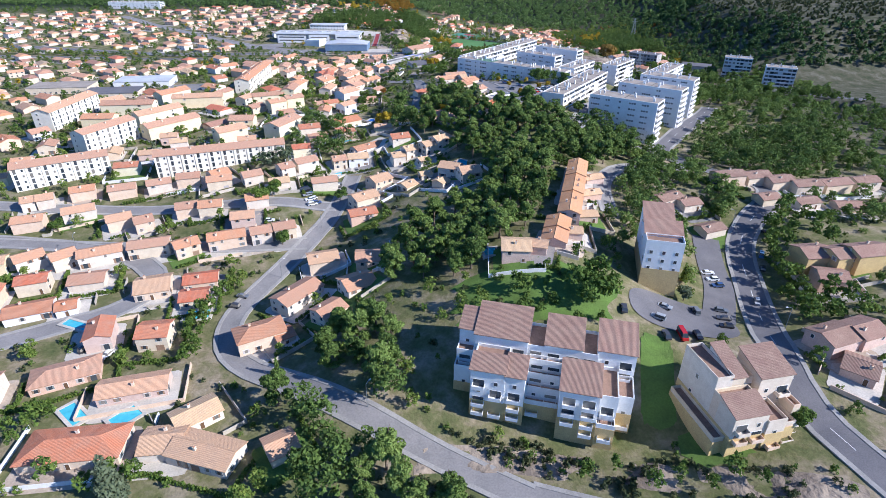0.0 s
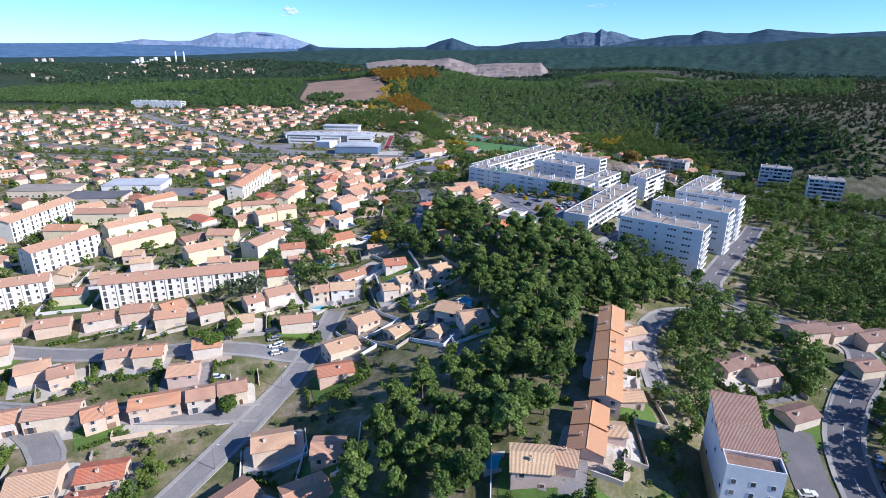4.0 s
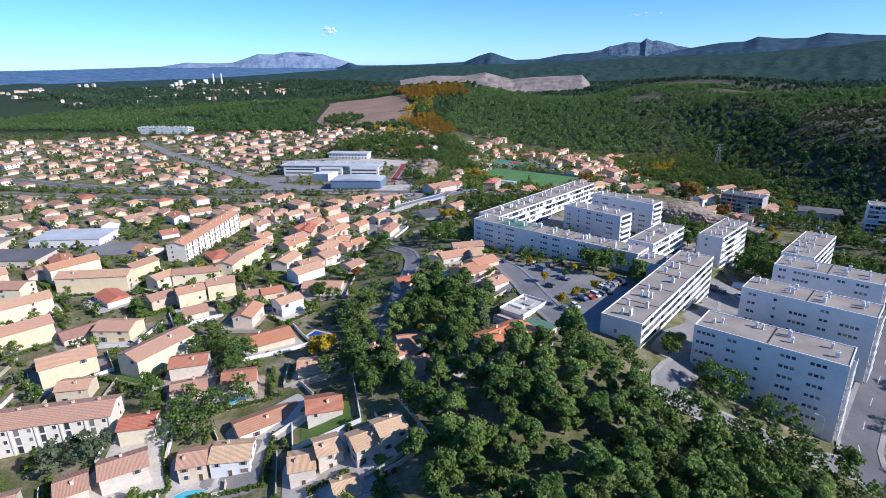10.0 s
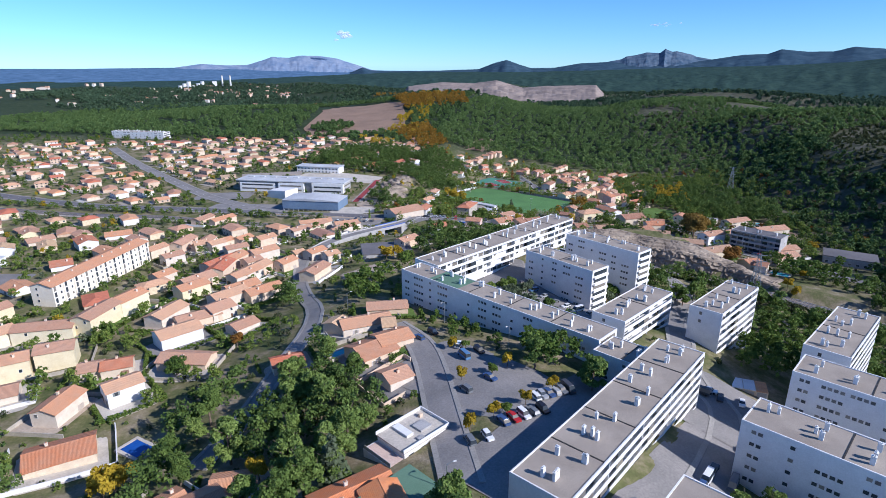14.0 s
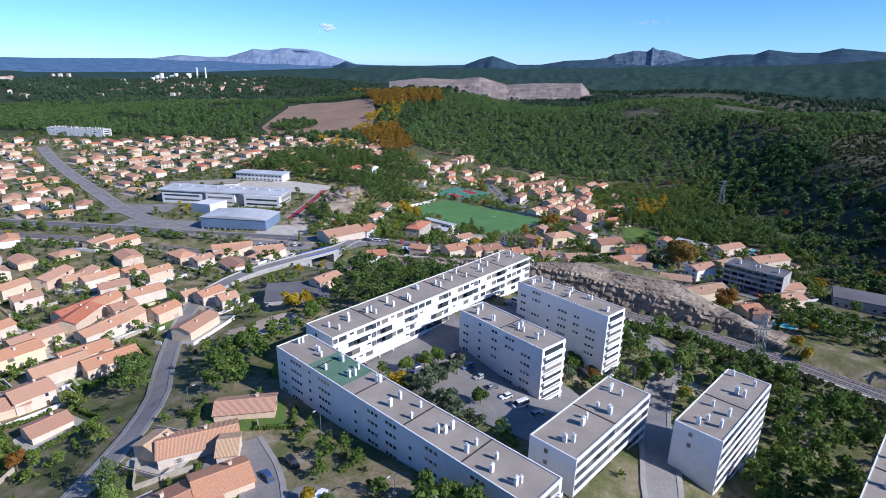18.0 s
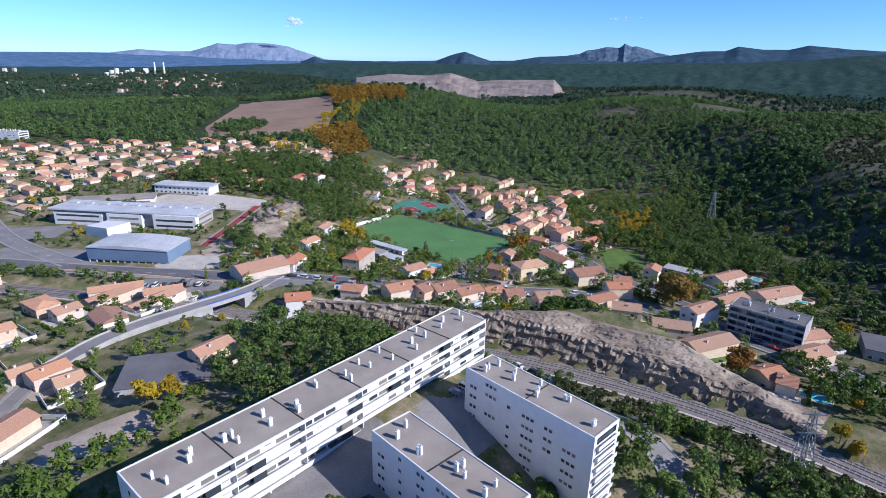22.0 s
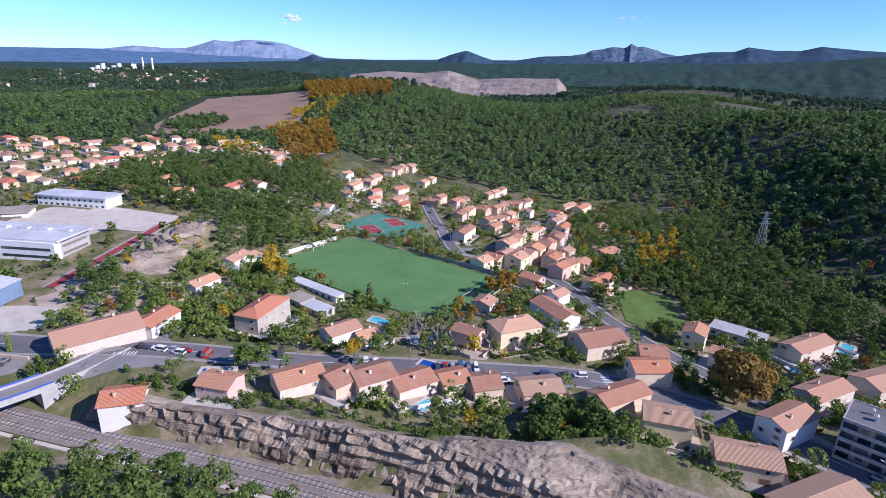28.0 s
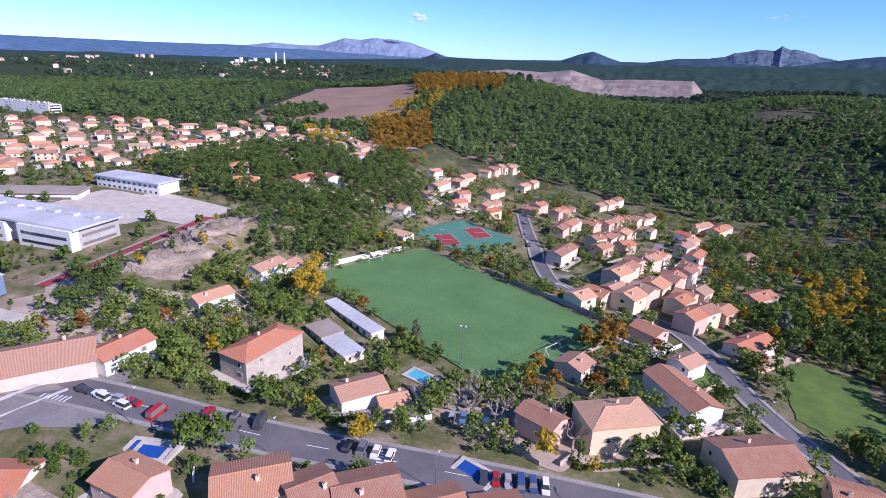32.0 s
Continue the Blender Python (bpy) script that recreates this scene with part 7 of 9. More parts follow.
grove("pine", [(42.8, 311.9), (51.6, 316.8), (52.8, 299.1), (41.2, 297)], 7.2, 16)
grove("pine", [(55.7, 306.6), (67.8, 308.7), (66.6, 303.7), (55.5, 300.1)], 6, 17)
grove("pine", [(105.3, 333.7), (119.4, 343.8), (136.1, 335.9), (134.1, 331.9), (101.6, 321.5)], 6, 18)
grove("pine", [(-6, 538), (2, 574), (48, 581), (64, 579), (49.7, 521.1), (33.3, 514.8), (27, 503), (2, 513)], 7.2, 19)
grove("pine", [(-54, 458), (-43, 471), (-24.4, 451.2), (-33.8, 433.5)], 6, 20)
grove("garden", [(-14.1, 443.8), (-18.5, 491.8), (-2, 509), (3.5, 493.2), (-5, 467), (2.5, 423.4)], 5.5, 21)
grove("pine", [(122.2, 502.7), (141.3, 507.9), (138.9, 485.6), (121.6, 481)], 7.2, 22)
grove("pine", [(147.9, 492), (169.3, 499.8), (159.9, 484.2), (147.3, 484.6)], 7.2, 23)
grove("garden", [(160.9, 469.1), (196.8, 482.3), (178.6, 454.4), (155.8, 453)], 6, 24)
grove("pine", [(-192, 840), (-152, 894), (-51, 947), (-7, 869), (-30, 787), (-121, 806)], 7.5, 25, things=False)
grove("pine", [(-69, 683), (-61, 690), (-44, 668), (-50, 660)], 6, 26)
grove("pine", [(-51, 750), (-28, 802), (-7, 760), (-30, 729)], 7, 27)
grove("garden", [(126, 617), (111, 626), (114, 610), (127, 608)], 4, 28)
grove("gold", [(48, 645), (66, 649), (68, 644), (50, 641)], 5, 29, size=0.8)
grove("gold", [(88, 654), (98, 656), (97, 649), (89, 647)], 4.5, 30, size=0.9)
grove("gold", [(-20, 743), (-11, 746), (12, 703), (3, 702)], 5, 31)
grove("rust", [(84, 694), (94, 697), (95, 680), (88, 676)], 5.5, 32)
grove("rust", [(97, 722), (108, 741), (113, 729), (105, 700), (99, 698)], 6, 33)
grove("garden", [(112, 680), (124, 677), (123, 661), (114, 660), (105, 660)], 4.5, 34)
grove("garden", [(169, 764), (186, 785), (171, 713), (164, 732)], 6, 35)
grove("gold", [(185, 796), (197, 802), (191, 776), (180, 770)], 5, 36)
grove("garden", [(156, 767), (204, 801), (198, 733), (166, 692), (154, 714)], 6.5, 37)
grove("gold", [(189, 821), (219, 839), (207, 761), (185, 767)], 6.5, 38)
grove("pine", [(213, 831), (242, 801), (264, 731), (266, 707), (253, 686), (210, 702), (199, 764)], 7, 39, things=False)
grove("rust", [(-147, 1092), (-103, 1162), (-48, 1010), (-64, 927)], 8, 40, size=1.3, things=False)
grove("gold", [(-179, 1024), (-124, 1005), (-108, 963), (-147, 970)], 6, 41, things=False)
grove("rust", [(-226, 1455), (-80, 1467), (-54, 1322), (-168, 1304)], 11, 42, size=1.6, things=False)
grove("garden", [(9, 636), (22, 638), (32, 625), (22, 622)], 5, 43)
grove("garden", [(18, 642), (31, 650), (36, 638), (22, 638)], 4, 44)
grove("olive", [(44.8, 453.3), (58.9, 465.1), (64, 451), (54, 439)], 4.5, 45)
grove("olive", [(53, 436), (67, 436.4), (72.5, 419.9), (64.9, 417.1)], 4.5, 46)
grove("garden", [(67, 455.9), (74, 460.4), (74.7, 432.2), (68, 441.2)], 5, 47)
grove("garden", [(58.9, 395.5), (69.2, 402.4), (84.7, 389.9), (80.5, 368.4), (60, 374.8)], 7, 48)
grove("garden", [(139.1, 438.3), (175.9, 471.5), (145.7, 403.3), (128, 400)], 6, 49)
grove("pine", [(94, 580), (111, 572), (123, 550), (121, 545), (106, 556)], 4.5, 50, size=0.45)
grove("garden", [(-89, 585), (-47, 607), (-42, 598), (-77, 572)], 4.5, 51, size=0.8)
grove("garden", [(-91.4, 187.4), (-78.8, 176.5), (-76, 132), (-81, 132)], 3.4, 52, size=0.7)
grove("garden", [(38.3, 143), (51.9, 149.2), (51, 137), (40.4, 133.2)], 4, 53, size=1.1)
grove("garden", [(116.7, 158.7), (124.7, 161), (125.3, 139.8), (105.4, 114.5), (100.9, 118.2)], 5.5, 54)
grove("garden", [(97.4, 184.8), (114.5, 193.6), (111.7, 182.8), (94.8, 173)], 4.5, 55)
grove("garden", [(41.7, 98.1), (52, 88), (77, 87), (74, 81), (27, 83)], 7, 56, size=0.7)
grove("garden", [(-116, 105), (-113, 113), (-76, 99), (-72, 86), (-86, 86), (-99, 92)], 5, 57, size=0.9)

grove("pine", [(66, 240), (84, 222), (100, 240), (114, 276), (110, 292), (98, 302), (78, 314), (62, 300), (58, 262)], 6.2, 61, things=False)
grove("pine", [(128, 232), (142, 258), (176, 300), (214, 330), (222, 300), (180, 262), (150, 226)], 7, 62, things=False)
grove("pine", [(-41, 106), (-14, 117), (-12, 96), (-12, 82), (-28, 84), (-40, 94)], 6.0, 64, size=1.1, things=False)
grove("garden", [(172, 548), (196, 536), (236, 548), (246, 580), (206, 584), (186, 566)], 5.5, 65, things=False)
grove("garden", [(110, 150), (122, 190), (140, 212), (150, 196), (132, 150), (120, 120)], 6, 63, things=False)

# ---- single trees ----
tree("great", 179, 638.8, 1.0)
tree("cedar", 19.5, 330.4, 1.25)
tree("cedar", -77, 85.7, 1.2)
tree("cedar", 48.4, 696.6, 1.0)
tree("cedar", 166.5, 752.4, 1.3)
tree("gold", 0.4, 334.2, 0.9)
tree("gold", -34.2, 334.3, 1.0)
tree("rust", -43.3, 406.3, 0.7)
tree("gold", -37.9, 330.9, 1.1)
tree("garden", -56.2, 388.5, 1.5)
tree("cypress", -56.3, 562.3, 1.4)
tree("cypress", -58.1, 562, 1.2)
tree("garden", 25.7, 624.6, 1.6)
tree("garden", 8.5, 690.7, 1.3)
tree("cypress", -48.6, 126.2, 0.9)
tree("cypress", -54.3, 626.4, 1)
tree("rust", 174.3, 744.2, 0.8)
tree("garden", 87.2, 99.4, 1.3)
tree("garden", -67.1, 205.8, 1.2)
tree("garden", -79.7, 245.8, 1.3)
tree("garden", -168.4, 217.5, 1.3)
tree("gold", 54.7, 642.8, 1)
tree("garden", 180.3, 567.9, 1.6)
tree("rust", 179.3, 566, 1.2)
tree("gold", 246.7, 615.2, 1.2)
tree("gold", -12, 507, 1.4)
tree("gold", -7, 511.3, 1.2)
tree("garden", 64.1, 388, 1.4)
tree("garden", 79.2, 378, 1.4)
tree("garden", 76.9, 320.1, 1.2)
tree("garden", 66.6, 394.9, 1.3)
tree("gold", 44.8, 446.8, 1.0)
tree("rust", 107.3, 482.2, 0.7)
tree("gold", 137.3, 478.6, 0.8)
tree("gold", -33.4, 329.8, 1.1)
tree("gold", 3.5, 341, 0.8)
tree("garden", -83.1, 234.2, 1.6)
tree("garden", -48.1, 241.1, 1.3)
tree("garden", -67.1, 205.4, 1.3)
tree("garden", -79.9, 241, 1.3)
tree("olive", 78.9, 152.4, 1.2)
tree("cypress", 83.2, 164.4, 1.0)

# ---- pools ----
pool(-101.3, 111.9, 9, 4, -38, "water")
pool(-86.3, 110.6, 7, 5, 52, "water")
pool(-84.8, 157.8, 8, 5, 10, "water")
pool(-123.9, 152.5, 10, 3, -20, "water")
pool(-57.7, 307.6, 11, 6, -38, "water")
pool(-52.3, 271.1, 8, 4, 52, "water")
pool(16, 163.7, 4.6, 4.6, 10, "water")
pool(-43.3, 350.6, 9, 5, -20, "cover")
pool(13.5, 306.1, 5, 5, -38, "water")
pool(81.8, 615.9, 6, 3.5, 52, "water")
pool(17.9, 620.3, 9, 5, 10, "cover")
pool(56.2, 679.9, 8, 4, -20, "water")
pool(203.7, 556.9, 9, 5, -38, "water")
pool(238.2, 683.8, 11, 4, 52, "water")
pool(212.2, 665.9, 7, 3.5, 10, "water")
pool(249, 655, 7, 4, -20, "water")
pool(10.2, 256, 8, 5, -38, "water")
pool(0.8, 390.6, 6, 3, 52, "water")
pool(18.4, 620, 5.5, 3.6, 10, "cover")
pool(80.8, 642.8, 8, 5, -20, "cover")

# ---- parked cars ----
car_row(-65.7, 247.4, -58.6, 236.6, 4, 33)
car_row(-58.9, 252.7, -51.7, 256.5, 4, 100)
car_row(104, 351, 99, 343, 3, 57)
car_row(113, 391, 116, 393, 2, 150)
car_row(66, 343, 70, 350, 2, 60)
car_row(63.1, 364.6, 71.9, 370.8, 6, 122)
car_row(55.3, 352.6, 64.8, 358.8, 5, 126)
car_row(47.9, 344.4, 51.8, 346.3, 2, 121)
car_row(42, 386.3, 46.2, 390.5, 2, 129)
car_row(44.6, 367.2, 50.7, 373.4, 2, 137)
car_row(89.5, 544.9, 94.1, 548.7, 2, 130)
car_row(99.3, 567.5, 109, 555, 3, -52)
car_row(77.1, 513.8, 79.9, 517.6, 2, 147)
car_row(50.7, 435.2, 65.5, 417.1, 8, 54)
car_row(26.5, 455.8, 31.3, 460.2, 2, 126)
car_row(52.8, 639.5, 62.6, 640.4, 4, 95)
car_row(83.2, 642.2, 96.1, 645, 6, 102)
car_row(70.3, 663.1, 90, 666.2, 8, 99)
car_row(18.5, 637, 30.8, 639.2, 3, 100)
car_row(-12.1, 632.1, 1.7, 632.4, 4, 1)
car_row(55.8, 875.8, 70.5, 796.3, 4, -80)
car_row(90, 148.5, 86.6, 137.8, 3, -13)
car_row(64.4, 128.6, 74.2, 130, 3, 90)
car_row(94.5, 170.7, 95.5, 163.8, 3, 1)
car_row(118.8, 181.4, 115.7, 173.6, 2, -115)
car_row(126.7, 194.7, 126.8, 194.3, 1, -69)
car_row(104.6, 154.3, 103.9, 152.5, 1, -111)
car_row(54.2, 137.5, 56.1, 137.8, 1, 80)
car_row(64.8, 137.1, 69.5, 144.3, 2, 147)
car_row(80.4, 145.9, 80.7, 146, 1, 90)
car_row(-72.8, 169.4, -73.7, 162.8, 2, -12)
car_row(-113.7, 139.6, -104.9, 136.6, 2, 71)
car_row(201.8, 606, 211.3, 596.3, 5, -46)
car_row(118.3, 390.4, 124.6, 390.4, 2, 73)
car_row(103.4, 339.6, 115.6, 363.5, 4, 62)
car_row(83.5, 332.3, 85.1, 333.3, 1, 118)
car_row(117, 526.6, 118.5, 525.1, 1, 44)
car_row(9.5, 631.3, 11, 631.4, 1, 93)
car_row(-13, 632.5, 0.6, 630.4, 3, -9)
car_row(-25, 525, -28.8, 534.9, 3, 201)
car_row(-52.7, 610, -38.4, 608.5, 4, 84)
car_row(105.4, 638, 109.2, 638.9, 1, 14)
car_row(119.6, 645.3, 131.2, 645.9, 3, 3)
car_row(-66, 246.9, -60.1, 234.9, 4, 26)
car_row(-59.4, 254, -51, 256.4, 3, 89)
car_row(25.8, 399.8, 29.3, 405.2, 2, 138)
car_row(39.5, 394.3, 40.8, 394.1, 1, 80)
car_row(-60.4, 253.1, -51.4, 258, 4, 100)
car_row(-75.2, 210.2, -75.9, 219.9, 2, 188)

# ---- trees round the blocks ----
tree("gold", 37.8, 392.4, 0.62)
tree("garden", 41.8, 392.5, 0.62)
tree("gold", 42.8, 372.6, 0.62)
tree("garden", 51.2, 376.8, 0.62)
tree("gold", 55.2, 381.2, 0.62)
tree("garden", 55.8, 356.9, 0.62)
tree("gold", 52.8, 354.4, 0.62)
tree("gold", 60.5, 360.6, 0.62)
tree("gold", 67.6, 369.6, 0.62)
tree("gold", 47.5, 349.2, 0.62)
tree("pine", 63.2, 381.5, 1.15)
tree("pine", 78.6, 373.6, 1.2)
tree("garden", 77.9, 321.2, 1.4)
tree("olive", 49.3, 444.8, 1.25)
tree("olive", 51.6, 447.8, 1.25)
tree("olive", 53.9, 450.8, 1.25)
tree("olive", 56.3, 453.8, 1.25)
tree("olive", 58.7, 457.2, 1.25)
tree("olive", 61.3, 460.6, 1.25)
tree("garden", 45.8, 458.7, 1.1)
tree("garden", 50.5, 462.8, 1.1)
tree("garden", 54.5, 466.8, 1.1)
tree("garden", 69.7, 443.6, 1.1)
tree("gold", 45.9, 446.1, 0.8)
tree("pine", 112.8, 336.7, 1.0)
tree("pine", 117.3, 333, 1.0)
tree("pine", 124.2, 331.3, 1.0)
tree("pine", 104.9, 334.7, 1.0)
tree("pine", 131.4, 493.3, 1.0)
tree("pine", 133.5, 489.3, 1.0)
tree("pine", 125.9, 486.7, 1.0)
tree("pine", 139.7, 494.8, 1.0)
tree("pine", 157.8, 491, 1.0)
tree("pine", 158.6, 484.6, 1.0)
tree("pine", 151.6, 488.5, 1.0)
tree("pine", 169.5, 496.7, 1.0)
tree("rust", 107.8, 482, 0.75)
tree("gold", 137.8, 479.3, 0.7)
tree("garden", 100.8, 486, 1.3)
tree("olive", 97.3, 475.8, 1.5)
tree("garden", 127.8, 513, 1.1)
tree("garden", 122.7, 509.3, 1.0)
tree("rust", 182.4, 571.4, 1.4)
tree("gold", 211.9, 548.1, 0.9)
tree("gold", 196.7, 530.5, 0.9)
tree("gold", 199.3, 525.7, 0.9)
tree("garden", 115, 605.2, 2.2)
tree("garden", 121.6, 612.2, 2.2)
tree("garden", 127.1, 608.9, 2.2)
tree("garden", 129.6, 603.7, 2.2)
patch("gravel_patch", 138.2, 487.5, 20, 9, -20, "dirt", "bare gravel patch among pines", "ground patch", 0.2, 0.3, corner=0.8, hard=False)
car_row(90, 548, 108, 538, 5, 60)
car_row(-80, 616, -50, 619, 8, 92)
car_row(60, 470.7, 85.4, 439.7, 7, 40)
car_row(44.8, 463.4, 51.8, 456.5, 3, 40)


# ---- woods, scrub and shrubs ----
def scatter(n, x0, x1, y0, y1, seed, keep, lo=0.7, hi=1.25):
    rng = np.random.default_rng(seed)
    p = np.stack([rng.uniform(x0, x1, n), rng.uniform(y0, y1, n), rng.uniform(lo, hi, n)], -1)
    return p[keep(p[:, 0], p[:, 1])]


FREE = np.vectorize(lambda x, y: free(x, y, 1.2))


def in_field(x, y):
    u, v = (x + 240) * 0.978 + (y - 1245) * 0.208, (y - 1245) * 0.978 - (x + 240) * 0.208
    return ((np.abs(u) < 92) & (np.abs(v) < 175)) | in_quarry(x, y)


def in_quarry(x, y):
    a, r = np.degrees(np.arctan2(x - 80, y - 300)), np.hypot(x - 80, y - 300)
    return (a > -13) & (a < -0.5) & (r > 1730) & (r < 2400)


def glade(x, y):
    """Clearings and tracks in the woods."""
    return np.sin(x * 0.021 + 1.7 * np.sin(y * 0.011)) * np.sin(y * 0.017 + 1.3 * np.sin(x * 0.013 + 2)) > 0.62


def on_rocks(x, y):
    return (x > -76) & (x < -40) & (y > 685) & (y < 780)


def bare_hill(x, y):
    return bump(x, y, 455, 840, 95, 170, 0) > 0.5


for kind_, label_ in (("pine", "dark pines"), ("garden", "green trees"), ("olive", "olive trees"), ("gold", "yellow autumn trees"), ("rust", "russet autumn trees")):
    if kind_ in WOODS:
        wood("tree_group", np.array(WOODS[kind_]), {"garden": "leaf", "rust": "amber"}.get(kind_, kind_), "cluster of " + label_ + " on open ground", 4.6 if kind_ == "pine" else 3.2, 420 if kind_ == "pine" else 180, 0.44 if kind_ == "pine" else 0.55, 4.8, 21)
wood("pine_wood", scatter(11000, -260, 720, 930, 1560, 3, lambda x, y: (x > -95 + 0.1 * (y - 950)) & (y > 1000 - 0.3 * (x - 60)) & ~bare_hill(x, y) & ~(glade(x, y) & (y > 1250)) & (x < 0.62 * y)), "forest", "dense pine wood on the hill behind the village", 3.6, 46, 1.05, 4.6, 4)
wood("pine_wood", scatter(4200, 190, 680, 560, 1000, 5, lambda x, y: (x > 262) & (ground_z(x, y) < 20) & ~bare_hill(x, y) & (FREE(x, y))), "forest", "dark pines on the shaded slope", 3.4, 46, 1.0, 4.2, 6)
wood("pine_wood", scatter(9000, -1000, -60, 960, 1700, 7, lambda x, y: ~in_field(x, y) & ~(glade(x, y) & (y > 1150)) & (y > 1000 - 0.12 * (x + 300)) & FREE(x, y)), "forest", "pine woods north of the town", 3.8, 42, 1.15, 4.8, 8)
# the blue in this foliage colour stands in for haze
wood("far_woods", scatter(14000, -1700, 2000, 1500, 3100, 9, lambda x, y: (np.abs(x - 80) < 0.85 * y) & ~glade(x * 0.5, y * 0.5) & ~in_quarry(x, y)), "far_forest", "wooded plain and distant hills, greens tinted blue for haze", 6.5, 26, 2.4, 6.0, 10)
wood("field_grove", scatter(520, -300, -200, 1080, 1220, 51, lambda x, y: bump(x, y, -258, 1140, 38, 52) > 0.5), "forest", "small grove of pines in the ploughed field", 3.8, 50, 1.1, 4.8, 52)
wood("autumn_trees", scatter(900, -240, -90, 1060, 1720, 53, lambda x, y: (np.abs(x + 125 + 0.08 * (y - 1060)) < 26) & ~glade(x * 1.7, y * 1.7)), "gold", "row of yellow autumn trees along the valley", 4.0, 50, 1.1, 5.0, 54)
wood("autumn_trees", scatter(420, -420, -170, 1850, 2160, 55, lambda x, y: bump(x, y, -290, 2010, 130, 90) > 0.4), "amber", "russet poplars beside the quarry", 6.5, 34, 1.9, 7.0, 56)
wood("scrub", scatter(12000, 250, 860, 560, 1250, 11, lambda x, y: ground_z(x, y) > -2), "scrub", "low scrub on the stony hill", 1.7, 16, 0.8, 0.8, 12)
wood("town_trees", scatter(2600, -850, -60, 300, 1010, 13, lambda x, y: FREE(x, y) & (np.abs(x) < 1.05 * (y + 60))), "leaf", "garden trees among the houses", 3.0, 60, 0.75, 3.2, 14)
wood("town_trees", scatter(900, -850, -60, 300, 1010, 15, lambda x, y: FREE(x, y) & (np.abs(x) < 1.05 * (y + 60))), "olive", "grey-green garden trees among the houses", 2.4, 50, 0.65, 2.6, 16)
wood("autumn_trees", scatter(260, -600, 60, 420, 1010, 17, lambda x, y: FREE(x, y)), "gold", "yellow autumn trees among the houses", 2.6, 60, 0.6, 3.0, 18)
wood("village_trees", scatter(1700, -60, 290, 600, 960, 19, lambda x, y: FREE(x, y) & ~on_rocks(x, y)), "leaf", "garden trees in the village", 3.6, 130, 0.5, 3.6, 20)
wood("village_trees", scatter(200, -60, 300, 620, 960, 27, lambda x, y: FREE(x, y) & ~on_rocks(x, y)), "rust", "autumn trees in the village", 2.8, 80, 0.6, 3.4, 28)
wood("village_trees", scatter(1300, -60, 250, 600, 800, 39, lambda x, y: FREE(x, y) & ~on_rocks(x, y)), "leaf", "green trees and bushes between the village houses", 2.6, 100, 0.42, 2.4, 40)
wood("village_trees", scatter(500, -60, 250, 600, 820, 41, lambda x, y: FREE(x, y) & ~on_rocks(x, y)), "pine", "dark evergreens between the village houses", 2.8, 110, 0.42, 3.2, 42)
wood("garden_shrubs", scatter(8200, -330, 330, 60, 900, 23, lambda x, y: FREE(x, y) & ~on_rocks(x, y)), "leaf", "shrubs and hedges in the gardens", 1.3, 32, 0.33, 0.8, 24)
wood("garden_shrubs", scatter(4800, -330, 330, 60, 900, 25, lambda x, y: FREE(x, y) & ~on_rocks(x, y)), "scrub", "dry shrubs and brambles on open ground", 1.3, 28, 0.33, 0.6, 26)
wood("garden_trees", scatter(1000, -260, 20, 80, 560, 29, lambda x, y: FREE(x, y)), "leaf", "leafy trees in the gardens", 2.7, 240, 0.38, 3.0, 30)
wood("garden_trees", scatter(1500, 20, 320, 100, 570, 31, lambda x, y: FREE(x, y)), "leaf", "leafy trees between the blocks", 2.7, 220, 0.40, 3.0, 32)
wood("pine_trees", scatter(1000, 105, 330, 200, 560, 35, lambda x, y: FREE(x, y)), "pine", "dark pines on the slope beside the blocks", 3.8, 190, 0.5, 4.4, 36)
wood("pine_trees", scatter(330, 62, 124, 150, 285, 75, lambda x, y: FREE(x, y)), "pine", "dark pines between the terrace and the avenue", 3.2, 260, 0.4, 4.0, 76)
wood("slope_trees", scatter(620, 150, 330, 400, 560, 67, lambda x, y: FREE(x, y) & (rail_dist(x, y)[0] > 12)), "leaf", "leafy trees and thickets below the blocks", 3.0, 170, 0.46, 3.0, 68)
wood("bank_scrub", scatter(700, -18, 80, 78, 106, 37, lambda x, y: FREE(x, y) & (y < 104 - 0.2 * x)), "scrub", "brambles and scrub on the bank", 1.2, 30, 0.36, 0.7, 38)
wood("rail_scrub", scatter(5200, 90, 290, 440, 575, 47, lambda x, y: (rail_dist(x, y)[0] > 8) & (rail_dist(x, y)[0] < 30) & (rail_dist(x, y)[1] < 0)), "scrub", "low scrub on the bank south of the railway", 1.2, 26, 0.36, 0.7, 48)
wood("rail_bushes", scatter(900, 92, 290, 430, 580, 57, lambda x, y: (rail_dist(x, y)[0] > 12) & (rail_dist(x, y)[0] < 42) & (rail_dist(x, y)[1] < 0) & FREE(x, y) & ~glade(3 * x, 3 * y)), "leaf", "dark bushes and small trees on the railway bank", 1.9, 90, 0.36, 1.7, 58)
wood("street_trees", scatter(420, -60, 215, 592, 735, 59, lambda x, y: FREE(x, y) & ~on_rocks(x, y) & (rail_dist(x, y)[0] > 20)), "leaf", "leafy trees between the village houses and the street", 3.1, 240, 0.4, 3.6, 60)
wood("street_trees", scatter(110, -40, 215, 600, 760, 63, lambda x, y: FREE(x, y) & ~on_rocks(x, y) & (rail_dist(x, y)[0] > 20)), "gold", "yellow autumn trees in the village gardens", 2.7, 200, 0.4, 3.4, 64)
